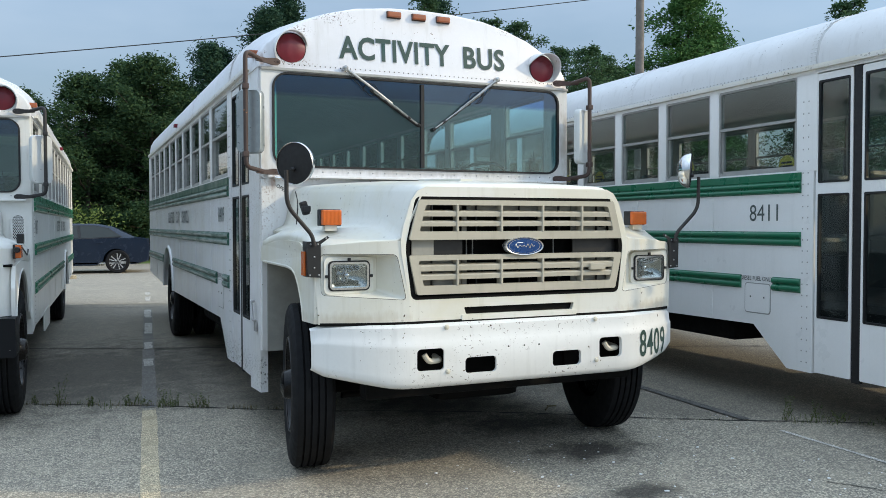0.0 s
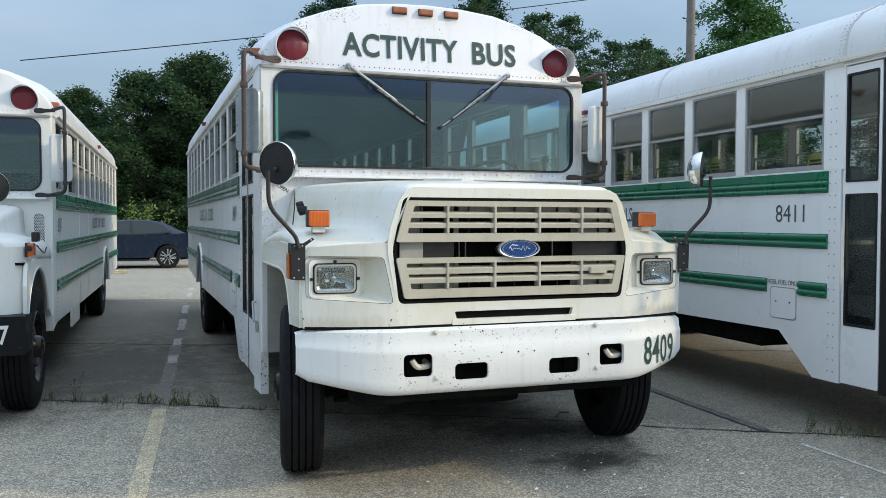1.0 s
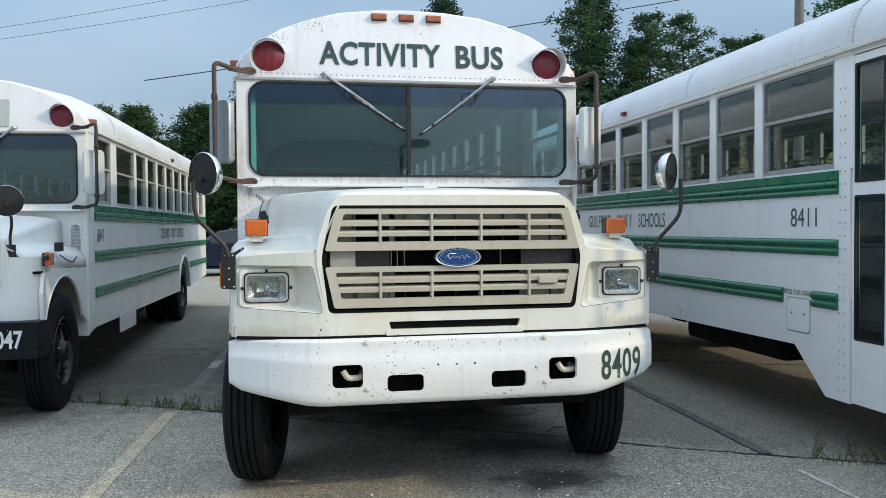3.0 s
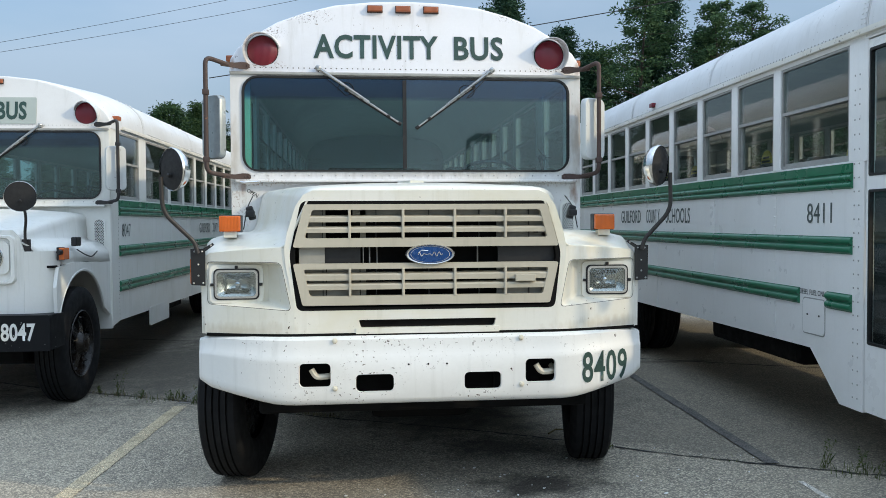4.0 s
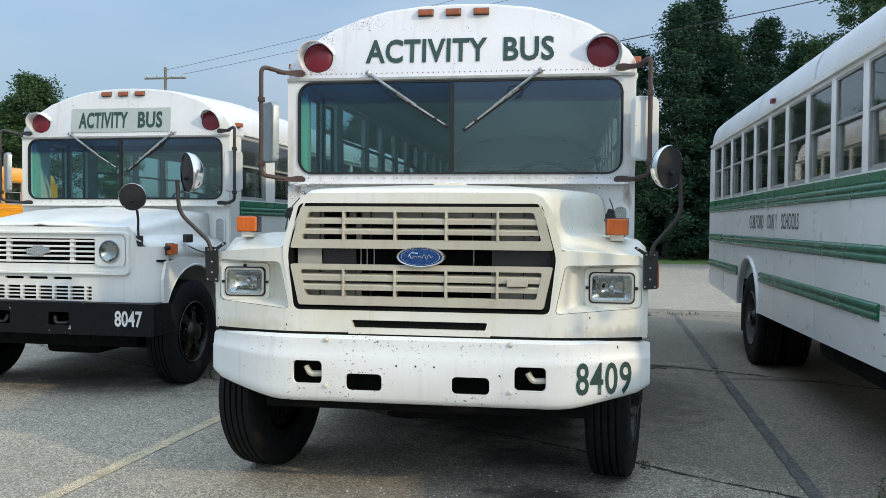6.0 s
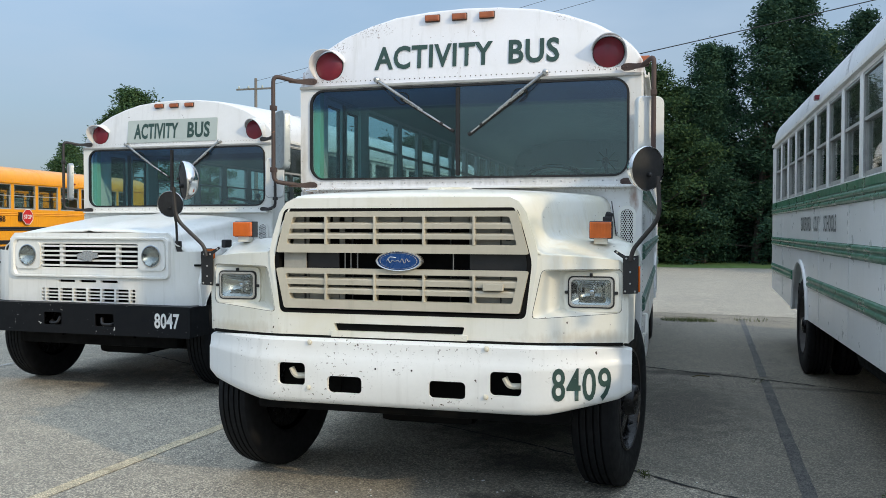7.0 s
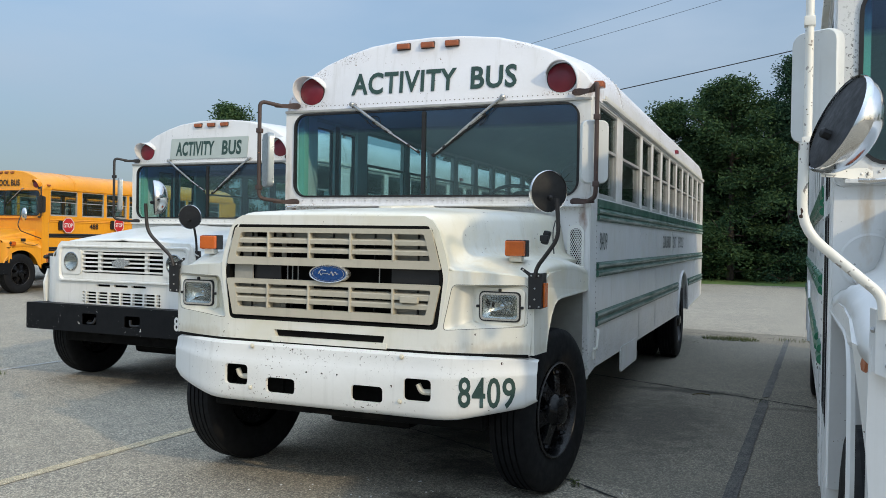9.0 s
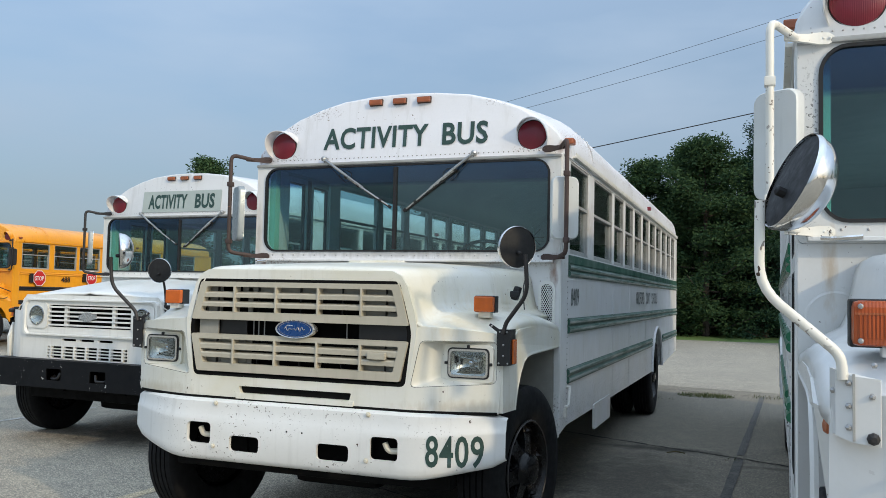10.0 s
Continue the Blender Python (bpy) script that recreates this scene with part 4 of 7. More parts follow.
            lettering("roof_lettering", "ACTIVITY", Matrix.Translation((-0.664, 0, 2.674)) @ FRONT, 0.878, 0.172, letter_mat, bus, 0.026, tilt, gap=1.06)
            lettering("roof_lettering", "BUS", Matrix.Translation((0.327, 0, 2.674)) @ FRONT, 0.355, 0.172, letter_mat, bus, 0.026, tilt, gap=1.06)
    if number:
        lettering("fleet_number", number, Matrix.Translation((1.2445, 1.80, 1.50)) @ LEFT_SIDE, 0.29, 0.135, GREY_LETTER, bus, 0.0)
        lettering("fleet_number", number, Matrix.Translation((-1.2445, 3.29, 1.50)) @ RIGHT_SIDE, 0.31, 0.135, GREY_LETTER, bus, 0.0)
    if words:
        for i, (a, b) in enumerate(((0.0, 0.335), (0.42, 0.615), (0.70, 1.0))):
            word = words[i]
            lettering("side_lettering", word, Matrix.Translation((-1.2445, 7.55 - 2.15 * a, 1.50)) @ RIGHT_SIDE, 2.15 * (b - a), 0.145, GREY_LETTER, bus, 0.008)
            lettering("side_lettering", word, Matrix.Translation((1.2445, 5.40 + 2.15 * a, 1.50)) @ LEFT_SIDE, 2.15 * (b - a), 0.145, GREY_LETTER, bus, 0.008)
    if drop:
        for ob in set(bus.children) - before:
            ob.location.z -= drop
    if setback or lift:
        # this body's front wall stands further from the grille, and its windows are taller
        still, done = Matrix.Identity(4), set()
        h = HEAD - SILL
        for ob in sorted(set(bus.children) - before, key=lambda o: o.name):
            kind = ob.name.split(".")[0]
            if kind == "window":
                ob.matrix_basis = Matrix.Translation((0, 0, lift / 2)) @ ob.matrix_basis @ Matrix.Diagonal((1, 1, 1 + lift / h, 1))
            elif kind == "window_post" or (ob.matrix_basis == still and kind != "steering_wheel"):
                for o in (ob, *ob.children):
                    if o.data.name in done:
                        continue
                    done.add(o.data.name)
                    for v in o.data.vertices:
                        v.co.y += setback if v.co.y < 1.75 and kind != "window_post" else 0.0
                        v.co.z += lift * min(max((v.co.z - SILL) / h, 0.0), 1.0)


def side_mirrors(bus, arm_mat, back_mat, drop=0.0, reach=1.372, ahead=1.285, turned=(28, 42), spot=(1.335, 1.34), root=0.0, inward=0.0, forward=0.0):
    """The tall flat mirrors on their hoops beside the windshield."""
    for s in (-1, 1):
        if s > 0:
            reach, ahead, spot = reach - inward, ahead - forward, (spot[0] - inward * 0.75, spot[1] - forward)
        bm = bmesh.new()
        hoop = rounded([(s * 1.24, 1.40 + root, 2.605), (s * reach, ahead, 2.635), (s * reach, ahead, 1.865), (s * 1.24, 1.40 + root, 1.845)], 0.05)
        tube(bm, hoop, 0.0155, 12)
        for z in (2.606, 1.842):
            loft(bm, [[(s * x, y + root, z + dz) for y, dz in ((y0, -h), (y0 - d, -h), (y0 - d, h), (y0, h))] for x, y0, d, h in
                      ((1.10, 1.452, 0.008, 0.010), (1.12, 1.452, 0.014, 0.023), (1.155, 1.448, 0.018, 0.024), (1.20, 1.436, 0.022, 0.016), (1.285, 1.385, 0.026, 0.013))])
            for x in (1.115, 1.14):
                dome(bm, (s * x, 1.436 + root, z), (0, -1, 0), 0.007, 0.006)
        for z in (2.40, 1.95):
            box(bm, s * reach - 0.02, s * reach + 0.02, ahead - 0.02, ahead + 0.025, z - 0.018, z + 0.018, 0.004)
        hold = part("side_mirror", bm, arm_mat, bus, "mirror hoop with bolted brackets", smooth=True, sharp=50)
        turn = Matrix.Translation((s * spot[0], spot[1], 2.172)) @ Matrix.Rotation(s * radians(turned[0] if s > 0 else turned[1]), 4, "Z")
        bm = bmesh.new()
        rings = []
        for y, k in ((-0.018, 0.90), (-0.012, 0.97), (0.0, 1.0), (0.03, 1.0)):
            rings.append([turn @ Vector((x, y, z)) for x, z in rrect(0, 0, 0.19 * k + (1 - k) * 0.1, 0.43 * k + (1 - k) * 0.3, 0.045, 4)])
        loft(bm, rings)
        part("mirror_back", bm, back_mat[(s + 1) // 2], hold, "painted mirror housing", smooth=True)
        bm = bmesh.new()
        loft(bm, [[turn @ Vector((x, y, z)) for x, z in rrect(0, 0, 0.175, 0.415, 0.04, 4)] for y in (0.0301, 0.034)])
        part("mirror_glass", bm, MIRROR, hold)
        if drop:
            hold.location.z -= drop


def cross_mirror(bus, arm_mat, s, base, path, centre, way, r=0.115, thick=0.0115):
    """A round convex mirror on a bent arm: dark back, bright bowl behind."""
    bm = bmesh.new()
    tube(bm, rounded(path, 0.06), thick, 12)
    hold = part("cross_mirror", bm, arm_mat, bus, "bent mirror arm", smooth=True, sharp=50)
    m = facing(centre, way)
    bm = bmesh.new()
    lathe(bm, [(0.003, 0.004), (r * 0.5, 0.003), (r * 0.97, -0.002)], m, 32)
    lathe(bm, [(0.012, 0.0), (0.012, 0.022), (0.005, 0.028)], m @ Matrix.Translation((0, -r * 0.28, 0)), 8)
    part("mirror_back", bm, RUBBER, hold, "flat black mirror back", smooth=True)
    bm = bmesh.new()
    bowl = [(r * 1.0, 0.004), (r * 1.03, -0.004), (r * 1.02, -0.012)] + [(r * 1.0 * math.cos(a), -0.012 - 0.075 * math.sin(a)) for a in (radians(90 * i / 8) for i in range(8))]
    lathe(bm, bowl + [(0.004, -0.087)], m, 32, cap=(False, True))
    part("mirror_bowl", bm, CHROME, hold, "bright convex mirror bowl", smooth=True)
    return hold


def vent_grille(bus, x, y, z, paint, w=0.118, h=0.43, name="cowl_vent"):
    """A long oval air vent with expanded mesh in a riveted rim."""
    iw, ih = w - 0.036, h - 0.05
    bm = bmesh.new()
    ring_plate(bm, rrect(x, z, w, h, w * 0.49, 8), rrect(x, z, iw, ih, iw * 0.49, 8), "xz", y - 0.006, y + 0.004)
    for i in range(5):
        for q in (-1, 1):
            dome(bm, (x + q * (w + iw) / 4, y - 0.006, z + (i - 2) * ih * 0.2), (0, -1, 0), 0.005, 0.004)
    hold = part(name, bm, paint, bus)
    # near-black plate paints the shade behind the mesh
    bm = bmesh.new()
    prism(bm, rrect(x, z, iw + 0.002, ih + 0.002, iw * 0.49, 8), "xz", y, y + 0.003)
    part("vent_shadow", bm, DARK, hold)
    # slanting wires, cut to the oval
    r, bm = iw / 2, bmesh.new()
    for q in (-1, 1):
        for i in range(-4, int(ih / 0.027) + 4):
            run = []
            for t in range(25):
                u = -r + 2 * r * t / 24
                v = -ih / 2 + 0.027 * i + q * u * 1.7
                lim = ih / 2 - r + math.sqrt(max(r * r - u * u, 0.0))
                if abs(v) < lim:
                    run.append((x + u, y - 0.002, z + v))
            if len(run) > 1:
                tube(bm, [run[0], run[-1]], 0.0028, 4)
    part("mesh", bm, PLAIN_WHITE, hold)
    return hold


# ---- tilting nose with square lamps and a two-bank grille ----
def ease(t):
    t = min(max(t, 0.0), 1.0)
    return t * t * (3 - 2 * t)


def nose_sweep(x):
    return 0.15 * min(max((abs(x) - 0.70) / 0.52, 0.0), 1.0) ** 1.5


def bumper_y(x):
    return -0.055 + 0.215 * min(max((abs(x) - 0.70) / 0.54, 0.0), 1.0) ** 1.7


def table(y, rows):
    """Reads a value from (y, value) rows."""
    if y <= rows[0][0]:
        return rows[0][1]
    for (a, p), (b, q) in zip(rows, rows[1:]):
        if y <= b:
            return p + (q - p) * (y - a) / (b - a)
    return rows[-1][1]


def steel_bumper(bus, mat, number, num_mat):
    bm = bmesh.new()
    xs = [0, 0.10, 0.19, 0.215, 0.365, 0.39, 0.45, 0.52, 0.545, 0.675, 0.70, 0.76, 0.82, 0.88, 0.94, 1.0, 1.06, 1.12, 1.17, 1.21, 1.235]
    xs = [-x for x in xs[:0:-1]] + xs
    zs = [0.555, 0.565, 0.59, 0.625, 0.640, 0.655, 0.667, 0.703, 0.715, 0.768, 0.780, 0.80, 0.818, 0.87, 0.90, 0.912, 0.917]

    def place(x, z):
        low = table(abs(x), [(0, 0.555), (0.70, 0.555), (0.80, 0.558), (0.86, 0.568), (1.17, 0.632), (1.235, 0.668)])
        top = table(abs(x), [(0, 0.917), (1.17, 0.917), (1.235, 0.895)])
        r = (z - 0.555) / 0.362
        lean = 0.016 * ease((r - 0.68) / 0.08) + 0.03 * max(0, (r - 0.93) / 0.07) ** 2 + 0.03 * max(0, (0.07 - r) / 0.07) ** 2
        return (x, bumper_y(x) + lean, low + (top - low) * r)

    grid = {(i, j): bm.verts.new(place(x, z)) for i, x in enumerate(xs) for j, z in enumerate(zs)}
    i0, i1, j0, j1 = xs.index(-0.70), xs.index(0.70), zs.index(0.59), zs.index(0.80)
    for i in range(len(xs) - 1):
        for j in range(len(zs) - 1):
            if not (i0 <= i < i1 and j0 <= j < j1):
                bm.faces.new((grid[i, j], grid[i + 1, j], grid[i + 1, j + 1], grid[i, j + 1]))
    # flat middle with four round-cornered holes
    rim = [grid[i, j0] for i in range(i0, i1)] + [grid[i1, j] for j in range(j0, j1)] + [grid[i, j1] for i in range(i1, i0, -1)] + [grid[i0, j] for j in range(j1, j0, -1)]
    for x, z, w, h in ((-0.605, 0.717, 0.165, 0.125), (-0.29, 0.67, 0.20, 0.092), (0.29, 0.67, 0.20, 0.092), (0.605, 0.717, 0.165, 0.125)):
        ring = [bm.verts.new((u, bumper_y(0), v)) for u, v in rrect(x, z, w, h, 0.024, 4)]
        rim += [None] + ring
    edges, run = [], []
    for v in rim + [None]:
        if v is None:
            for k in range(len(run)):
                p, q = run[k], run[(k + 1) % len(run)]
                edges.append(bm.edges.get((p, q)) or bm.edges.new((p, q)))
            run = []
        else:
            run.append(v)
    bmesh.ops.triangle_fill(bm, use_beauty=True, use_dissolve=False, edges=edges)
    bmesh.ops.recalc_face_normals(bm, faces=bm.faces)
    for v in [v for v in bm.verts if not v.link_faces]:
        bm.verts.remove(v)
    made = bmesh.ops.extrude_face_region(bm, geom=list(bm.faces))
    for v in made["geom"]:
        if isinstance(v, bmesh.types.BMVert):
            v.co.y += 0.02
            v.co.x *= 0.995
    bumper = part("bumper", bm, mat, bus, "chipped steel front bumper", smooth=True, sharp=40)
    # near-black plate behind the holes, put in as their shade
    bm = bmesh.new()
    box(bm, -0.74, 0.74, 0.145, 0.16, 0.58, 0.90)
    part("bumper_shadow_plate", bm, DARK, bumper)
    bm = bmesh.new()
    lathe(bm, [(0.016, 0), (0.0155, 0.003), (0.011, 0.0035), (0.0105, 0.010), (0.004, 0.0115)], Matrix.Identity(4), 6)
    repeat("bolt", bm, HOOK_CREAM, bumper, [facing((x, bumper_y(x) - 0.001 + (0.016 if z > 0.8 else 0), z), (0, -1, 0)) for x, z in ((-0.50, 0.895), (0.50, 0.895), (-0.50, 0.645), (0.50, 0.645))])
    bm = bmesh.new()
    lathe(bm, [(0.0055, 0), (0.005, 0.0015), (0.002, 0.002)], Matrix.Identity(4), 8)
    repeat("plug_hole", bm, DARK, bumper, [facing((x, bumper_y(x), 0.765), (0, -1, 0)) for x in (-0.11, -0.005, 0.095)])
    for x in (-0.60, 0.615):
        bm = bmesh.new()
        tube(bm, rounded([(x + 0.09, 0.12, 0.71), (x + 0.08, 0.0, 0.702), (x + 0.0, -0.012, 0.700), (x - 0.025, -0.005, 0.742)], 0.035), 0.0165, 8)
        part("tow_hook", bm, HOOK_CREAM, bumper, "dirty cream painted tow hook", smooth=True)
    if number:
        bend = lambda c: Vector((c.x, bumper_y(c.x) - 0.0025, c.z))
        lettering("bumper_number", number, Matrix.Translation((0.842, 0, 0.634)) @ FRONT, 0.292, 0.173, num_mat, bumper, 0.016, bend, gap=1.06)
    return bumper


def square_nose(bus, paint, grille_mat, wide_lamps=False):
    rows = [0.0, 0.03, 0.08, 0.16, 0.28, 0.42, 0.60, 0.80, 1.0, 1.2, 1.36, 1.45]
    tail = 1.475
    if wide_lamps:
        rows, tail = rows + [1.62], 1.64
    zc = [(0, 1.690), (0.03, 1.712), (0.08, 1.724), (0.28, 1.742), (0.8, 1.772), (1.45, 1.802)]
    xs = [(0, 0.615), (0.08, 0.64), (0.28, 0.70), (0.6, 0.79), (1.0, 0.90), (1.45, 1.0)]
    xb = [(0, 0.755), (0.08, 0.76), (0.28, 0.785), (0.6, 0.87), (1.0, 0.985), (1.45, 1.09)]
    zj = [(0, 1.388), (0.08, 1.40), (0.16, 1.425), (0.28, 1.462), (0.6, 1.470), (1.45, 1.455)]
    zf = [(0, 1.365), (0.08, 1.375), (0.16, 1.395), (0.28, 1.445), (0.6, 1.455), (1.0, 1.445), (1.45, 1.40)]
    xf = [(0, 1.205), (0.1, 1.222), (0.3, 1.232), (1.45, 1.236)]
    crown = [(0, 0.008), (0.3, 0.02), (1.45, 0.055)]

    def section(y):
        z0, a, b, j, f, e, c = (table(y, t) for t in (zc, xs, xb, zj, zf, xf, crown))
        half = [(0.0, z0), (a * 0.35, z0 - c * 0.12), (a * 0.7, z0 - c * 0.5), (a * 0.9, z0 - c * 0.85), (a - 0.015, z0 - c - 0.006), (a + 0.012, z0 - c - 0.022),
                (a + 0.032, z0 - c - 0.055), (a * 0.5 + b * 0.5 + 0.006, (z0 - c + j) / 2), (b - 0.022, j + 0.06), (b - 0.004, j + 0.022), (b + 0.03, j + 0.003),
                (b * 0.5 + e * 0.5, f * 0.5 + j * 0.5 + 0.004), (e - 0.10, f + 0.002), (e - 0.035, f - 0.012), (e - 0.008, f - 0.038), (e, f - 0.075)]
        pts = [(-x, z) for x, z in half[:0:-1]] + half
        return [(x, y + nose_sweep(x) * max(0, 1 - y / 1.45) ** 1.2, z) for x, z in pts]

    bm = bmesh.new()
    grid = loft(bm, [section(y) for y in rows], closed=False, cap=False)
    hood = part("hood", bm, paint, bus, "white tilting hood", smooth=True, sharp=60)
    so = hood.modifiers.new("thickness", "SOLIDIFY")
    so.thickness, so.offset = 0.012, -1
    # raised middle at the hood's tail
    bm = bmesh.new()
    loft(bm, [[(x, y, z + dz) for x, dz in ((-w, -0.012), (-w * 0.8, 0.012), (w * 0.8, 0.012), (w, -0.012))] for y, w, z in ((0.75, 0.05, 1.770), (1.1, 0.085, 1.786), (1.44, 0.10, 1.802))])
    part("hood_ridge", bm, paint, hood, smooth=True)
    # fender sides with squared arch
    for s in (-1, 1):
        top = [(y + nose_sweep(1.2) * max(0, 1 - y / 1.45) ** 1.2, table(y, zf) - 0.07) for y in rows]
        outline = [(0.155, 0.925)] + top + [(tail, 1.32), (tail, 1.225)]
        if wide_lamps:
            outline = outline[:-1] + [(tail, 1.30), (0.62, 1.318), (0.46, 1.305), (0.39, 1.25), (0.355, 1.15), (0.34, 1.04), (0.335, 0.98), (0.335, 0.925)]
        else:
            outline += [(1.42, 1.228), (0.72, 1.222), (0.60, 1.212), (0.52, 1.185), (0.45, 1.13), (0.39, 1.05), (0.355, 0.98), (0.34, 0.925)]
        bm = bmesh.new()
        prism(bm, outline, "yz", s * 1.212, s * 1.236)
        bm2 = [v for v in bm.verts]
        for v in bm2:
            if v.co.y < 0.30:
                v.co.x -= s * 0.02 * (1 - max(v.co.y - 0.15, 0) / 0.15)
            if wide_lamps and v.co.y < 0.45 and v.co.z < 1.31:
                v.co.x -= s * 0.042
        part("fender", bm, paint, bus, "white front fender")
        bm = bmesh.new()
        tube(bm, [(s * 1.228, y, z) for y, z in outline[-8:]], 0.012, 6)
        part("fender_lip", bm, paint, bus, smooth=True)
        # side bus wells near-black: shade inside the arches is in the colour
        bm = bmesh.new()
        prism(bm, [(0.35, 0.93), (1.45, 0.93), (1.45, 1.36), (0.35, 1.36)], "yz", s * 0.78, s * 0.80)
        prism(bm, [(0.35, 1.30), (1.45, 1.30), (1.45, 1.32), (0.35, 1.32)], "yz", s * 0.80, s * 1.21)
        part("wheel_well", bm, DARK if wide_lamps else GREY_PANEL, bus)
        if not wide_lamps:
            bm = bmesh.new()
            prism(bm, [(s * 0.80, 0.60), (s * 1.205, 0.60), (s * 1.205, 1.315), (s * 0.80, 1.315)], "xz", 1.425, 1.44)
            part("splash_panel", bm, GREY_PANEL, bus, "grey splash panel behind the wheel")
    # front face: middle plate and two lamp plates
    edge = lambda z: table(z, [(0.92, 0.712), (1.05, 0.712), (1.31, 0.757), (1.385, 0.762)])
    half = [(0.712, 0.922), (0.712, 1.05), (0.757, 1.31), (0.762, 1.385), (0.745, 1.47), (0.70, 1.61), (0.66, 1.668), (0.61, 1.692)]
    outer = half + [(-x, z) for x, z in half[::-1]]
    opening = rpoly([(-0.672, 1.636), (-0.735, 1.35), (-0.698, 1.052), (0.698, 1.052), (0.732, 1.35), (0.655, 1.636)], 0.035)
    slot = rpoly([(-0.372, 1.0), (-0.36, 0.958), (0.36, 0.958), (0.372, 1.0)], 0.008, 2)
    bm = bmesh.new()
    holed(bm, outer, [opening, slot], "xz", 0.0, 0.03)
    part("front_panel", bm, paint, bus, "cream-tinged white front panel")
    # recess walls and back near-black, shade of the opening in the colour
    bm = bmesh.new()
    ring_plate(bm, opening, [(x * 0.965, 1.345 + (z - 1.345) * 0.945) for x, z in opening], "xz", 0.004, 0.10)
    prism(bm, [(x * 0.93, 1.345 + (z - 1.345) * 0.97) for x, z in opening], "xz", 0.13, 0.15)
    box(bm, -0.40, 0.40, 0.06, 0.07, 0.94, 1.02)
    part("grille_recess", bm, DARK, bus, "radiator recess, near-black with the opening's shade painted in")
    # near-black plate behind the slot stands for its shade
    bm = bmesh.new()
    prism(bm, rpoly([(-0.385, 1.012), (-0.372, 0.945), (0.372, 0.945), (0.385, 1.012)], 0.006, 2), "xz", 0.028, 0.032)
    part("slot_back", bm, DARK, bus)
    bm = bmesh.new()
    box(bm, -0.388, 0.388, -0.006, 0.004, 0.925, 0.958, 0.003)
    part("slot_lip", bm, paint, bus)
    for s in (-1, 1):
        plate = [(0.712, 0.922), (0.86, 0.922), (1.02, 0.922), (1.12, 0.922), (1.196, 0.922), (1.208, 1.10), (1.205, 1.29), (1.20, 1.335), (1.17, 1.362), (1.05, 1.372), (0.90, 1.380), (0.762, 1.387), (0.757, 1.31), (0.712, 1.05)]
        bucket = rpoly([(0.780, 1.312), (1.186, 1.316), (1.184, 1.084), (0.726, 1.052)], 0.03)
        cx = 1.026
        if wide_lamps:
            bucket, cx = [(x - (x - 0.72) * 0.24, z) for x, z in bucket], 0.945
        bm = bmesh.new()
        holed(bm, [(s * x, z) for x, z in plate], [[(s * x, z) for x, z in bucket]], "xz", 0.0, 0.02)
        for i in range(14):
            bmesh.ops.bisect_plane(bm, geom=bm.verts[:] + bm.edges[:] + bm.faces[:], plane_co=(s * (0.73 + 0.035 * i), 0, 0), plane_no=(1, 0, 0))
        for v in bm.verts:
            v.co.y += nose_sweep(v.co.x)
        part("lamp_panel", bm, paint, bus, smooth=True, sharp=30)
        # recessed lamp housing
        y0 = nose_sweep(cx) + 0.052
        bm = bmesh.new()
        n = len(bucket)
        c0 = Vector((cx - 0.026, 1.19))
        seat_ring = []
        for x, z in bucket:
            d = Vector((x, z)) - c0
            lx, lz = 0.165 / max(abs(d.x), 1e-6), 0.118 / max(abs(d.y), 1e-6)
            k = min(lx, lz, 0.93)
            seat_ring.append((cx + d.x * k, 1.192 + d.y * k))
        ring = lambda pts, depth, k: [(s * x, nose_sweep(x) * k + depth, z) for x, z in pts]
        shrink = [(c0.x + (x - c0.x) * 0.955, c0.y + (z - c0.y) * 0.93) for x, z in bucket]
        loft(bm, [ring(bucket, 0.004, 1.0), ring([(c0.x + (x - c0.x) * 0.985, c0.y + (z - c0.y) * 0.975) for x, z in bucket], 0.001, 1.0),
                  ring([(c0.x + (x - c0.x) * 0.975, c0.y + (z - c0.y) * 0.96) for x, z in bucket], 0.008, 1.0), [(s * x, y0 + 0.010, z) for x, z in seat_ring], [(s * (cx + (x - cx) * 0.74), y0 + 0.012, 1.192 + (z - 1.192) * 0.74) for x, z in seat_ring]], cap=False)
        hold = part("headlight", bm, paint, bus, "square headlight in a recessed housing", smooth=True, sharp=25)
        bm = bmesh.new()
        ring_plate(bm, [(s * x, z) for x, z in bucket], [(s * (c0.x + (x - c0.x) * 0.985), c0.y + (z - c0.y) * 0.975) for x, z in bucket], "xz", 0.002, 0.012)
        for v in bm.verts:
            v.co.y += nose_sweep(v.co.x)
        part("gap", bm, DARK, hold)
        for name, o, i, ya, yb, mt in (("trim", (0.285, 0.208, 0.03), (0.240, 0.166, 0.026), -0.006, 0.02, paint), ("bezel", (0.242, 0.168, 0.026), (0.226, 0.152, 0.022), -0.012, 0.016, RUBBER), ("retainer", (0.228, 0.154, 0.024), (0.206, 0.132, 0.02), -0.018, 0.0, CHROME)):
            bm = bmesh.new()
            ring_plate(bm, rrect(s * cx, 1.192, *o, 4), rrect(s * cx, 1.192, *i, 4), "xz", y0 + ya, y0 + yb)
            part(name, bm, mt, hold)
        bm = bmesh.new()
        rings = []
        rim = rrect(s * cx, 1.192, 0.212, 0.138, 0.02, 4)
        around = [math.atan2((z - 1.192) / 0.065, (x - s * cx) / 0.10) for x, z in rim]
        rings.append([(x, y0 - 0.004, z) for x, z in rim])
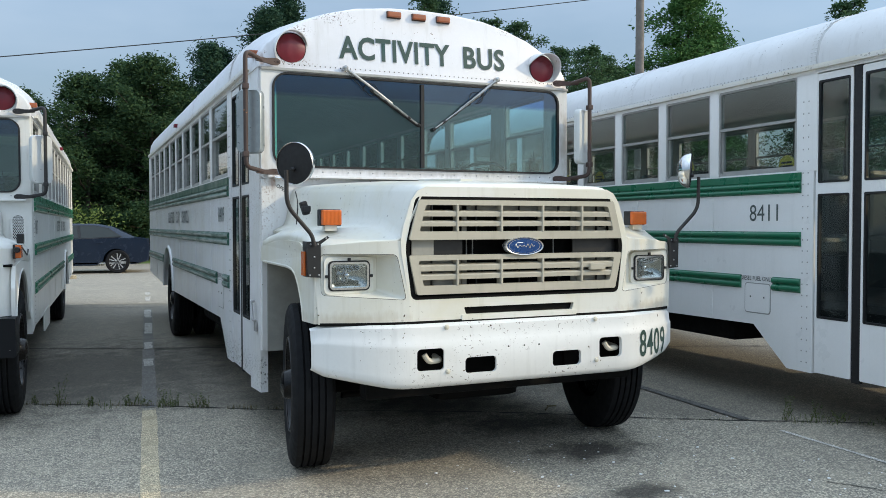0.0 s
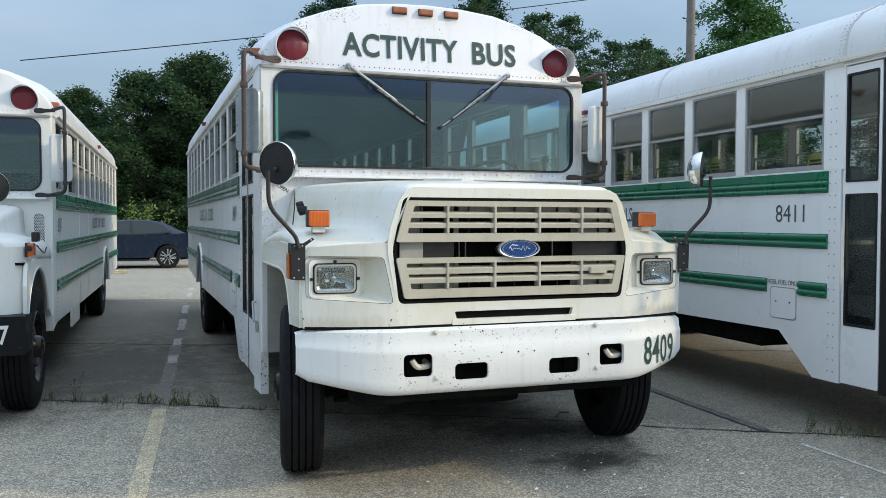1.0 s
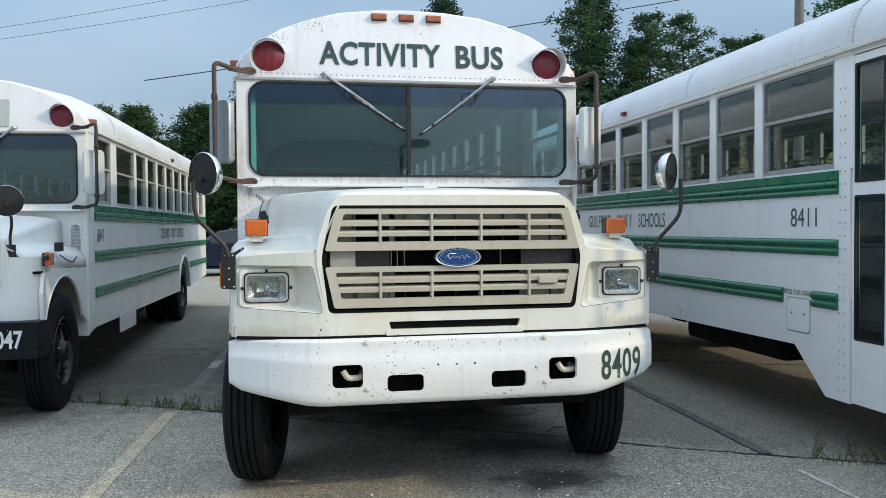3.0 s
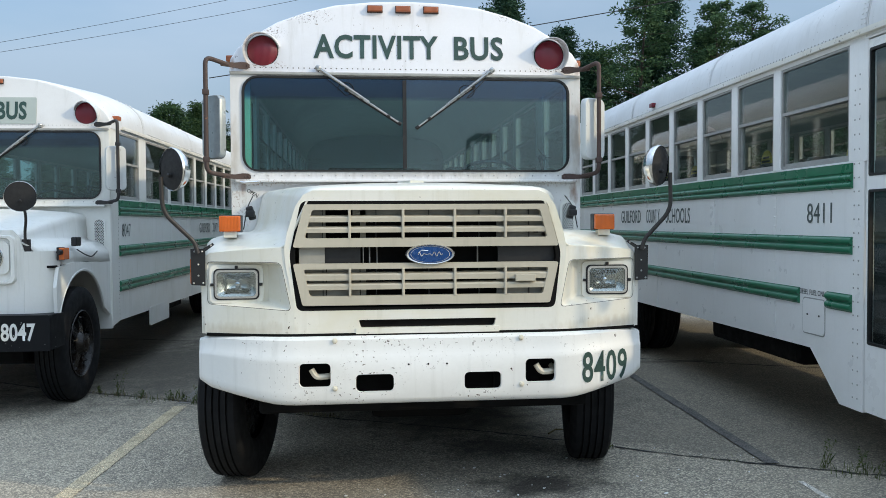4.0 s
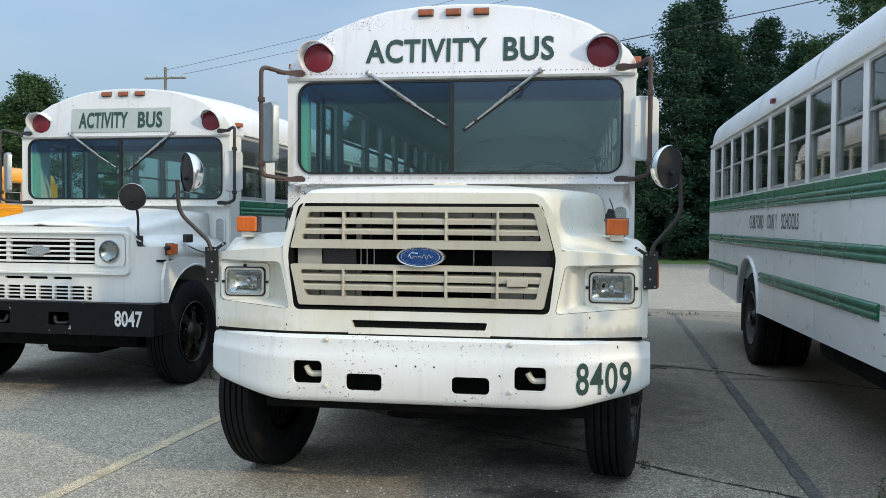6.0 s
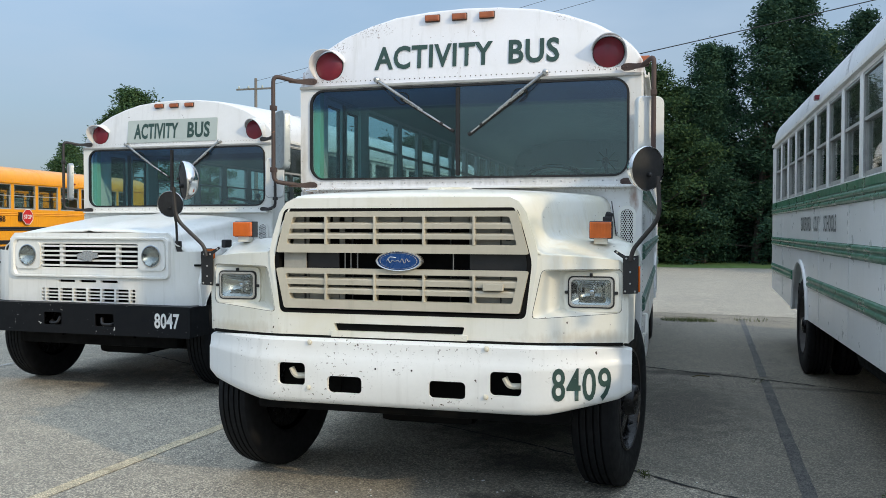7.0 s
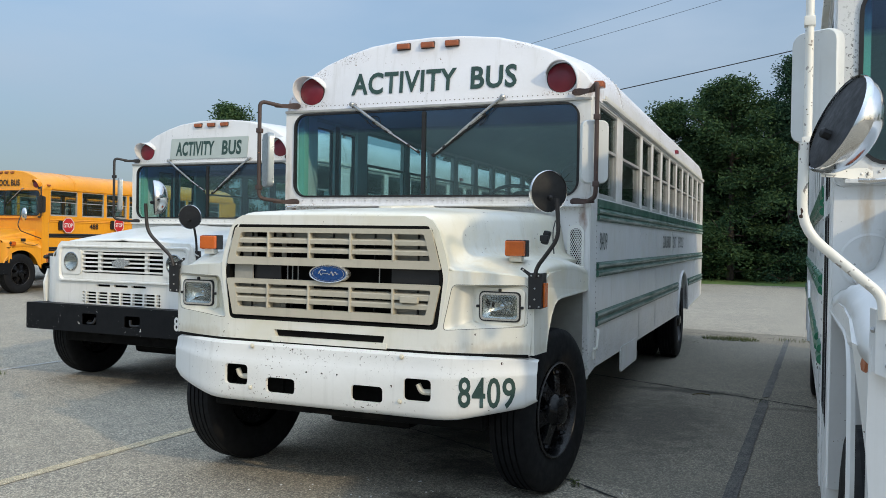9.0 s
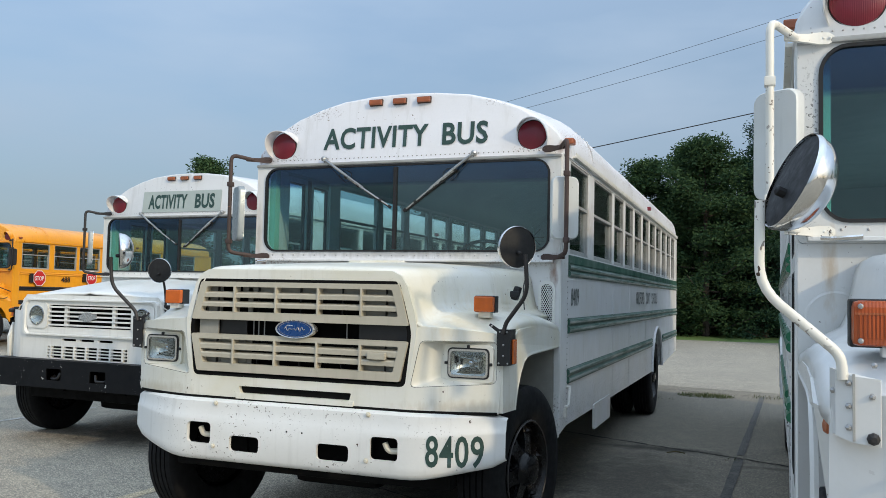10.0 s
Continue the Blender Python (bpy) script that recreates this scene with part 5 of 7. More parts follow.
        for k, d in ((0.92, 0.012), (0.78, 0.028), (0.6, 0.040), (0.4, 0.048), (0.2, 0.052)):
            rings.append([(s * cx + 0.10 * k * math.cos(q), y0 + d, 1.192 + 0.066 * k * math.sin(q)) for q in around])
        loft(bm, rings, cap=(False, True))
        part("reflector", bm, REFLECTOR, hold, smooth=True)
        bm = bmesh.new()
        lathe(bm, [(0.015, -0.006), (0.015, 0.006), (0.012, 0.012), (0.004, 0.015)], facing((s * cx, y0 + 0.042, 1.190), (0, -1, 0)), 14)
        part("bulb", bm, CHROME, hold, "bright bulb shield", smooth=True)
        bm = bmesh.new()
        rings = []
        for k, d in ((1.0, -0.008), (0.85, -0.014), (0.4, -0.018)):
            rings.append([(s * cx + (x - s * cx) * k, y0 + d, 1.192 + (z - 1.192) * k) for x, z in rrect(s * cx, 1.192, 0.21, 0.136, 0.02, 4)])
        loft(bm, rings)
        g = part("lens", bm, LAMP_GLASS, hold, smooth=True)
        g.visible_shadow = False
        bm = bmesh.new()
        box(bm, -0.008, 0.008, -0.018, 0.01, -0.008, 0.008, 0.003)
        repeat("adjuster", bm, BLACK, hold, [Matrix.Translation((s * x, y0, z)) for x, z in ((cx, 1.192 + 0.092), (cx - 0.13, 1.19), (cx + 0.13, 1.19))])
    # near-black strip over the bumper, the gap's shade put into its colour
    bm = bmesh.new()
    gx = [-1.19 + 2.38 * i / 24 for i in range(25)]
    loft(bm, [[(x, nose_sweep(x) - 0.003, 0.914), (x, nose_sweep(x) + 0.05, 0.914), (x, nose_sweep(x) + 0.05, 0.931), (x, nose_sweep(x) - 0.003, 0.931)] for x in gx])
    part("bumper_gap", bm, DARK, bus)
    # grille: two banks of bars
    for tops, bars in ((((0.655, 1.618), (0.716, 1.390)), ((1.538, 0.030), (1.481, 0.028))), (((0.716, 1.303), (0.668, 1.080)), ((1.230, 0.034), (1.178, 0.030)))):
        (wa, za), (wb, zb) = tops
        outl = [(-wa, za), (wa, za), (wb, zb), (-wb, zb)]
        wide = wb > wa
        ia, ib = za - 0.030, zb + (0.048 if wide else 0.050)
        width = lambda z: wa + (wb - wa) * (za - z) / (za - zb)
        inl = [(-(width(ia) - 0.05), ia), ((width(ia) - 0.05), ia), ((width(ib) - 0.05), ib), (-(width(ib) - 0.05), ib)]
        bm = bmesh.new()
        ring_plate(bm, rpoly(outl, 0.012, 2), rpoly(inl, 0.012, 2), "xz", -0.012, 0.035)
        frame_ob = part("grille", bm, grille_mat, bus, "cream plastic grille bank")
        for zb_, h in bars:
            bm = bmesh.new()
            w = width(zb_) - 0.035
            loft(bm, [[(x, -0.008, zb_ - h / 2), (x, -0.010, zb_ + h / 2 - 0.006), (x, -0.004, zb_ + h / 2), (x, 0.035, zb_ + h / 2 + 0.008), (x, 0.035, zb_ - h / 2 + 0.004)] for x in (-w, w)])
            part("bar", bm, grille_mat, frame_ob)
        for x in (-0.417, -0.132, 0.147, 0.423):
            bm = bmesh.new()
            box(bm, x - 0.007, x + 0.007, -0.016, 0.045, ib - 0.004, ia + 0.004, 0.004)
            part("fin", bm, grille_mat, frame_ob)
        for x in (-0.56, -0.275, 0.01, 0.285, 0.56):
            bm = bmesh.new()
            box(bm, x - 0.002, x + 0.002, 0.03, 0.05, ib, ia)
            part("divider", bm, BLACK, frame_ob)
        spots = [(-0.70 + 0.06 * wide, -0.545, zb + 0.01, za - 0.01), (-0.36, -0.33, zb + 0.01, za - 0.01), (0.385, 0.69 - 0.05 * wide, zb + 0.01, za - 0.01)]
        spots.append((-0.40, 0.38, 1.555, 1.59) if wide else (-0.54, -0.365, zb + 0.01, za - 0.01))
        for x0, x1, z0, z1 in spots:
            bm = bmesh.new()
            box(bm, x0, x1, 0.055, 0.065, z0, z1)
            part("backing", bm, GREY_PANEL, frame_ob)
        bm = bmesh.new()
        for x, z in ((-0.64, 1.475), (-0.64, 1.185), (0.60, 1.47), (0.60, 1.18), (0.41, 1.42), (-0.40, 1.285)):
            if zb < z < za:
                box(bm, x - 0.012, x + 0.012, 0.03, 0.056, z - 0.010, z + 0.010, 0.003)
        part("clip", bm, BLACK, frame_ob)
    bm = bmesh.new()
    box(bm, -0.685, -0.55, 0.03, 0.04, 1.302, 1.39)
    part("grille_gap_panel", bm, GREY_PANEL, bus)
    for x0, x1, y in ((-0.55, -0.36, 0.05), (0.39, 0.71, 0.045)):
        bm = bmesh.new()
        box(bm, x0, x1, y, y + 0.01, 1.30, 1.392)
        part("grille_gap_plate", bm, BLACK, bus)
    for x in (-0.345, -0.31, -0.27, 0.285):
        bm = bmesh.new()
        tube(bm, [(x, 0.10, 1.30), (x, 0.10, 1.39)], 0.004, 5)
        part("radiator_pipe", bm, STEEL, bus)
    bm = bmesh.new()
    box(bm, 0.475, 0.585, -0.028, 0.0, 1.198, 1.236, 0.004)
    part("grille_tag", bm, grille_mat, bus)
    # oval badge
    oval = Matrix.Translation((0.012, -0.02, 1.349)) @ Matrix.Rotation(math.pi / 2, 4, "X") @ Matrix.Diagonal((1, 0.41, 1, 1))
    bm = bmesh.new()
    lathe(bm, [(0.132, -0.03), (0.132, 0.004), (0.126, 0.012), (0.118, 0.010), (0.116, 0.004)], oval, 48, cap=False)
    badge = part("badge", bm, SILVER, bus, "oval badge with a bright rim", smooth=True)
    bm = bmesh.new()
    lathe(bm, [(0.117, 0.0), (0.115, 0.0065), (0.05, 0.0075), (0.002, 0.008)], oval, 48)
    part("enamel", bm, BLUE, badge, "blue enamel field", smooth=True)
    bm = bmesh.new()
    lathe(bm, [(0.106, 0.006), (0.106, 0.0085), (0.103, 0.0085), (0.103, 0.006)], oval, 48, cap=False)
    flow = [(0.012 - 0.066 + 0.132 * i / 40, -0.0282, 1.348 + 0.004 * i / 40 + 0.013 * math.sin(i * 0.78) * (0.55 + 0.45 * math.cos(i * 0.21))) for i in range(41)]
    tube(bm, flow, 0.0026, 5)
    tube(bm, [(-0.05, -0.0282, 1.358), (-0.035, -0.0282, 1.371), (0.0, -0.0282, 1.368)], 0.003, 5)
    part("badge_line", bm, SILVER, badge)
    # turn lamps on the fenders
    for s, c in ((-1, -1.080), (1, 1.060)):
        x0, x1, z0, z1 = (c - 0.058, c + 0.058, 1.474, 1.562) if not wide_lamps else (s * 0.945 if s > 0 else -1.148, 1.148 if s > 0 else -0.945, 1.466, 1.575)
        bm = bmesh.new()
        box(bm, x0, x1, 0.262, 0.345, z0, z1, 0.008 if not wide_lamps else 0.016)
        hold = part("turn_lamp", bm, AMBER_DEEP if wide_lamps else AMBER_LENS, bus, "square amber turn lamp" if not wide_lamps else "large ribbed amber turn lamp")
        bm = bmesh.new()
        box(bm, x0 - 0.004, x1 + 0.004, 0.29, 0.36, z0 - 0.004, z1 + 0.004, 0.006)
        part("case", bm, BLACK, hold)
        bm = bmesh.new()
        box(bm, (x0 + x1) / 2 - 0.036, (x0 + x1) / 2 + 0.036, 0.285, 0.34, 1.440, z0, 0.004)
        part("foot", bm, paint, hold)
        if wide_lamps:
            bm = bmesh.new()
            for i in range(int((x1 - x0 - 0.03) / 0.009)):
                box(bm, x0 + 0.016 + 0.009 * i, x0 + 0.021 + 0.009 * i, 0.2595, 0.266, z0 + 0.02, z1 - 0.035)
            part("lens_rib", bm, AMBER_DEEP, hold)["kind"] = "stuff"
            bm = bmesh.new()
            box(bm, x0 + 0.006, x1 - 0.006, 0.2585, 0.266, z1 - 0.034, z1 - 0.029)
            part("lens_seam", bm, AMBER_DIRTY, hold)
            bm = bmesh.new()
            lathe(bm, [(0.007, 0), (0.006, 0.003), (0.003, 0.004)], Matrix.Identity(4), 8)
            repeat("lens_screw", bm, STEEL, hold, [facing((x, 0.2605, z), (0, -1, 0)) for x in (x0 + 0.018, x1 - 0.018) for z in (z0 + 0.013, z1 - 0.014)])
            continue
        # latch of the hood
        bm = bmesh.new()
        box(bm, s * 1.05 - 0.022, s * 1.05 + 0.022, 0.97, 1.03, 1.54, 1.63, 0.012, Matrix.Rotation(s * 0.3, 4, 'Y'))
        box(bm, s * 1.05 - 0.028, s * 1.05 + 0.028, 0.94, 0.985, 1.56, 1.60, 0.008)
        part("hood_latch", bm, RUBBER, bus, "black rubber hood latch")
        bm = bmesh.new()
        tube(bm, rounded([(s * 1.06, 1.20, 1.70), (s * 1.08, 1.05, 1.62), (s * 1.10, 1.02, 1.48)], 0.08), 0.004, 5)
        part("latch_cable", bm, ARM_BLACK, bus)
        bm = bmesh.new()
        tube(bm, rounded([(s * 1.25, 1.60, 0.80), (s * 1.275, 1.60, 0.80), (s * 1.275, 1.66, 0.93), (s * 1.25, 1.66, 0.93)], 0.02), 0.010, 6)
        box(bm, s * 1.243, s * 1.262, 1.585, 1.64, 0.72, 0.79, 0.006)
        part("hood_hook", bm, ARM_WHITE if s > 0 else STEEL, bus)
    bm = bmesh.new()
    tube(bm, [(-1.03, 1.30, 1.80), (-1.13, 1.33, 1.795), (-1.16, 1.36, 1.80)], 0.009, 6)
    part("hood_handle", bm, CHROME, bus)


def hood_words(bus):
    """The word beside the hood's catch."""
    slant = Matrix.Translation((-1.135, 1.4585, 1.742)) @ FRONT @ Matrix.Rotation(radians(-32), 4, "Z")
    lettering("hood_word", "OPEN", slant, 0.085, 0.026, BLACK, bus, 0.01)


def fender_mirrors(bus, arm_mat, plate_mat, way=(0.72, -0.69, -0.06)):
    for s in (-1, 1):
        bm = bmesh.new()
        holed(bm, [(s * 1.190, 1.185), (s * 1.262, 1.19), (s * 1.266, 1.385), (s * 1.20, 1.385), (s * 1.150, 1.415), (s * 1.140, 1.405), (s * 1.188, 1.37)], [], "xz", 0.115, 0.123)
        box(bm, s * 1.256, s * 1.264, 0.12, 0.22, 1.19, 1.385)
        plate = part("mirror_plate", bm, plate_mat, bus, "steel mirror bracket plate")
        bm = bmesh.new()
        lathe(bm, [(0.006, 0), (0.0048, 0.0042), (0.002, 0.006)], Matrix.Identity(4), 6)
        repeat("screw", bm, STEEL, plate, [facing((s * x, 0.115, z), (0, -1, 0)) for x, z in ((1.205, 1.37), (1.245, 1.37), (1.225, 1.30), (1.225, 1.24), (1.20, 1.20), (1.25, 1.20), (1.158, 1.402))])
        bm = bmesh.new()
        box(bm, s * 1.264, s * 1.275, 0.15, 0.215, 1.195, 1.33, 0.004)
        part("reflector", bm, AMBER_LENS, plate, "amber side reflector")
        cross_mirror(bus, arm_mat, s, None, [(s * 1.225, 0.108, 1.36), (s * 1.24, 0.105, 1.42), (s * 1.372 + min(s, 0) * 0.02, 0.05, 1.58), (s * 1.362 + min(s, 0) * 0.034, 0.035, 1.79 + min(s, 0) * 0.024)],
                     (s * 1.312 + min(s, 0) * 0.034, 0.06, 1.83 + min(s, 0) * 0.024), (s * way[0], way[1], way[2]), 0.112)


def white_fender_mirrors(bus):
    """Thick white arms on folded plates at the rounded corners of the hood."""
    for s in (-1, 1):
        bm = bmesh.new()
        loft(bm, [[(s * 1.203, 0.17, z0), (s * 1.195, 0.105, z0), (s * 1.162, 0.088, z0 - 0.012), (s * 1.108, 0.076, z0 - 0.016), (s * 1.106, 0.082, z0 - 0.016), (s * 1.161, 0.094, z0 - 0.012), (s * 1.189, 0.110, z0), (s * 1.197, 0.172, z0)] for z0 in (1.276, 1.420)])
        plate = part("mirror_plate", bm, WHITE_SHADED, bus, "folded white steel bracket plate")
        bm = bmesh.new()
        box(bm, s * 1.157, s * 1.162, 0.084, 0.092, 1.268, 1.413)
        part("fold_seam", bm, FRAME_ALU, plate)
        bm = bmesh.new()
        lathe(bm, [(0.0075, 0), (0.006, 0.005), (0.003, 0.008)], Matrix.Identity(4), 6)
        repeat("screw", bm, STEEL, plate, [facing((s * x, y, z), (-s * 0.3, -1, 0)) for x, y, z in ((1.170, 0.091, 1.393), (1.170, 0.091, 1.343), (1.170, 0.091, 1.296), (1.124, 0.079, 1.366), (1.118, 0.095, 1.433), (1.199, 0.12, 1.373))])
        bm = bmesh.new()
        lathe(bm, [(0.014, 0), (0.013, 0.006), (0.006, 0.014)], facing((s * 1.122, 0.079, 1.276), (0, -1, 0)), 8)
        part("corner_bolt", bm, ARM_BLACK, plate)
        bm = bmesh.new()
        lathe(bm, [(0.03, 0), (0.03, 0.012), (0.025, 0.018), (0.010, 0.021)], facing((s * 1.193, 0.275, 1.283), (s, -0.25, 0)), 20)
        part("reflector", bm, AMBER_DIRTY, plate, "round amber side reflector", smooth=True)
        hold = cross_mirror(bus, ARM_WHITE, s, None, [(s * 1.180, 0.095, 1.40), (s * 1.184, 0.093, 1.452), (s * 1.354, 0.10, 1.60), (s * 1.352, 0.09, 1.80)],
                            (s * 1.285, 0.085, 1.842), (s * 0.85, -0.33, 0.38), 0.115, 0.0118)




# ---- rounder nose with round lamps ----
def round_nose(bus, paint, bumper_mat, number, detail=True, mirrors=(-1, 1), ahead=0.0):
    before = set(bus.children)
    F = 0.36
    rows = [0.0, 0.03, 0.10, 0.25, 0.5, 0.8, 1.1, 1.1 + ahead]
    zc = [(0, 1.505), (0.03, 1.522), (0.10, 1.535), (0.5, 1.60), (1.1, 1.685)]
    zf = [(0, 1.36), (0.1, 1.375), (0.3, 1.385), (0.7, 1.39), (1.1, 1.36)]

    def section(y):
        z0, f = table(y, zc), table(y, zf)
        w = table(y, [(0, 0.955), (0.5, 0.955), (1.1, 1.0)])
        e = table(y, [(0, 1.10), (0.05, 1.15), (0.25, 1.215), (1.1, 1.225)])
        half = [(0, z0), (0.08, z0 - 0.012), (w * 0.5, z0 - 0.02), (w * 0.85, z0 - 0.045), (w - 0.03, z0 - 0.065), (w - 0.002, z0 - 0.09), (w + 0.004, z0 - 0.13), (w + 0.012, max(f + 0.03, z0 - 0.3) if z0 - 0.3 > f else f + 0.02),
                (w + 0.035, f + 0.004), (w * 0.5 + e * 0.5, f - 0.012), (e - 0.05, f - 0.05), (e - 0.012, f - 0.11), (e, f - 0.20)]
        pts = [(-x, z) for x, z in half[:0:-1]] + half
        return [(x, F + y + 0.10 * max(0, (abs(x) - 0.95) / 0.27) ** 1.5 * max(0, 1 - y / 0.3), z) for x, z in pts]

    bm = bmesh.new()
    loft(bm, [section(y) for y in rows], closed=False, cap=False)
    hood = part("hood", bm, paint, bus, "rounded hood", smooth=True, sharp=60)
    so = hood.modifiers.new("thickness", "SOLIDIFY")
    so.thickness, so.offset = 0.012, -1
    hub_y = 0.80 + ahead * 0.73
    arch = [(hub_y + 0.60 * math.cos(a), 0.54 + 0.575 * math.sin(a)) for a in (radians(158 - 140 * i / 16) for i in range(17))]
    for s in (-1, 1):
        outline = [(F + 0.06, 0.76)] + [(F + 0.04, 1.0), (F + 0.10, 1.165), (0.8, 1.19), (1.2, 1.175), (1.47 + ahead, 1.16), (1.47 + ahead, 0.62)] + [p for p in arch[::-1] if F + 0.07 < p[0] < 1.42 + ahead]
        bm = bmesh.new()
        prism(bm, outline, "yz", s * 1.195, s * 1.224)
        part("fender", bm, paint, bus, "rounded front fender")
        bm = bmesh.new()
        tube(bm, [(s * 1.216, y, z) for y, z in arch], 0.014, 6)
        part("fender_lip", bm, paint, bus, smooth=True)
        # wheel well near-black, shade under the fender put into the colour
        bm = bmesh.new()
        prism(bm, [(0.42, 0.75), (1.45, 0.75), (1.45, 1.2), (0.42, 1.2)], "yz", s * 0.80, s * 0.82)
        prism(bm, [(0.42, 1.16), (1.45, 1.16), (1.45, 1.18), (0.42, 1.18)], "yz", s * 0.82, s * 1.2)
        part("wheel_well", bm, DARK, bus)
        # corner of the nose, rounded into the fender
        bm = bmesh.new()
        loft(bm, [[(s * x, y, z) for x, y in ((0.94, F), (1.03, F + 0.01), (1.11, F + 0.035), (1.175, F + 0.085), (1.212, F + 0.16))] for z in (0.79, 1.0, 1.2, 1.30)], closed=False, cap=False)
        part("nose_corner", bm, paint, bus, smooth=True, sharp=80)
    # face
    sur = rrect(0, 1.235, 1.86, 0.40, 0.04, 4)
    lamps = [[(s * 0.725 + 0.106 * math.cos(a), 1.252 + 0.106 * math.sin(a)) for a in (2 * math.pi * i / 24 for i in range(24))] for s in (-1, 1)]
    mid = rrect(0, 1.25, 1.13, 0.235, 0.02, 3)
    slots = [rrect(x, 1.0, 0.20, 0.024, 0.01, 2) for x in (-0.27, -0.02, 0.23)]
    low = rrect(-0.02, 0.865, 1.10, 0.125, 0.01, 2)
    outer = [(-0.98, 0.775), (0.98, 0.775), (0.985, 1.30), (0.955, 1.42), (0.90, 1.475), (-0.90, 1.475), (-0.955, 1.42), (-0.985, 1.30)]
    bm = bmesh.new()
    holed(bm, outer, [*lamps, mid, *slots, low], "xz", F, F + 0.03)
    part("front_panel", bm, paint, bus)
    bm = bmesh.new()
    loft(bm, [[(x, F - d, z) for x, z in rrect(0, 1.235, 1.86 * k, 0.40 * k2, 0.05, 4)] for d, k, k2 in ((0.0, 1.0, 1.0), (0.03, 0.99, 0.97), (0.03, 0.96, 0.90), (0.004, 0.945, 0.87))], cap=False)
    part("lamp_surround", bm, paint, bus, smooth=True)
    # near-black plate behind the grille bars, painted as their shade
    bm = bmesh.new()
    box(bm, -0.95, 0.95, F + 0.10, F + 0.12, 0.79, 1.42)
    part("grille_recess", bm, DARK, bus)
    bm = bmesh.new()
    for z in (1.345, 1.295, 1.25, 1.205, 1.155):
        box(bm, -0.565, 0.565, F - 0.012, F + 0.03, z - 0.009, z + 0.009, 0.003)
    for x in (-0.33, 0.33):
        box(bm, x - 0.02, x + 0.02, F, F + 0.035, 1.14, 1.36)
    part("grille", bm, paint, bus, "horizontal bar grille")
    bm = bmesh.new()
    for z in (0.90, 0.867, 0.834):
        box(bm, -0.57, 0.53, F - 0.006, F + 0.03, z - 0.006, z + 0.006)
    for i in range(7):
        x = -0.52 + 0.165 * i
        box(bm, x - 0.011, x + 0.011, F - 0.008, F + 0.03, 0.802, 0.928)
    part("lower_grille", bm, paint, bus)
    if detail:
        bm = bmesh.new()
        prism(bm, [(-0.115, 1.222), (-0.055, 1.222), (-0.052, 1.20), (0.052, 1.20), (0.055, 1.222), (0.125, 1.236), (0.11, 1.282), (0.055, 1.282), (0.052, 1.30), (-0.052, 1.30), (-0.055, 1.282), (-0.125, 1.266)], "xz", F - 0.028, F - 0.012)
        part("emblem", bm, SILVER, bus, "plain grille emblem")
    for s in (-1, 1):
        c = (s * 0.725, F - 0.004, 1.252)
        bm = bmesh.new()
        ring_plate(bm, rrect(s * 0.725, 1.252, 0.30, 0.27, 0.05, 5), [(s * 0.725 + 0.107 * math.cos(a), 1.252 + 0.107 * math.sin(a)) for a in (radians(q + 90 * i / 5) for q in (0, 90, 180, 270) for i in range(6))], "xz", F - 0.018, F + 0.01)
        hold = part("headlight", bm, paint, bus, "round headlight in a square bezel")
        bm = bmesh.new()
        lathe(bm, [(0.106, 0.012), (0.108, 0.02), (0.099, 0.022), (0.097, 0.010)], facing(c, (0, -1, 0)), 32, cap=False)
        part("retainer", bm, CHROME, hold, smooth=True)
        bm = bmesh.new()
        lathe(bm, [(0.104, 0.008), (0.08, -0.02), (0.045, -0.045), (0.01, -0.05)], facing(c, (0, -1, 0)), 28, cap=(False, True))
        part("reflector", bm, REFLECTOR, hold, smooth=True)
        bm = bmesh.new()
        lathe(bm, [(0.102, 0.008), (0.086, 0.02), (0.046, 0.03), (0.005, 0.033)], facing(c, (0, -1, 0)), 28)
        g = part("lens", bm, LAMP_GLASS, hold, smooth=True)
        g.visible_shadow = False
        bm = bmesh.new()
        box(bm, s * 1.215, s * 1.262, 0.47, 0.60, 1.225, 1.325, 0.008)
        t = part("turn_lamp", bm, AMBER_LENS, bus, "amber turn lamp")
        bm = bmesh.new()
        lathe(bm, [(0.025, -0.03), (0.022, 0.02), (0.018, 0.03)], facing((s * 1.235, 0.455, 1.29), (0, -1, 0)), 10)
        box(bm, s * 1.205, s * 1.222, 0.465, 0.605, 1.22, 1.33, 0.004)
        part("case", bm, BLACK, t)
        bm = bmesh.new()
        box(bm, s * 1.20, s * 1.25, 0.80, 0.92, 1.33, 1.41, 0.012)
        tube(bm, rounded([(s * 1.235, 0.85, 1.30), (s * 1.25, 1.0, 1.25), (s * 1.245, 1.2, 1.22), (s * 1.24, 1.35, 1.27)], 0.08), 0.006, 5)
        part("hood_latch", bm, BLACK, bus)
        if s not in mirrors:
            continue
        bm = bmesh.new()
        box(bm, s * 0.965, s * 1.035, 0.375, 0.385, 1.19, 1.40, 0.002)
        plate = part("mirror_plate", bm, ARM_BLACK, bus)
        cross_mirror(bus, ARM_BLACK, s, None, [(s * 1.0, 0.36, 1.37), (s * 1.0, 0.355, 1.47), (s * 1.035, 0.30, 1.56), (s * 1.035, 0.25, 1.72)], (s * 1.025, 0.22, 1.745), (s * 0.25, -0.96, -0.05), 0.12)
    # straight channel bumper
    bm = bmesh.new()
    holes = [rrect(x, 0.645, w, 0.12, 0.012, 2) for x, w in ((-0.30, 0.21), (0.30, 0.21))]
    holed(bm, rrect(0, 0.648, 2.48, 0.29, 0.015, 2), holes, "xz", 0.10, 0.115)
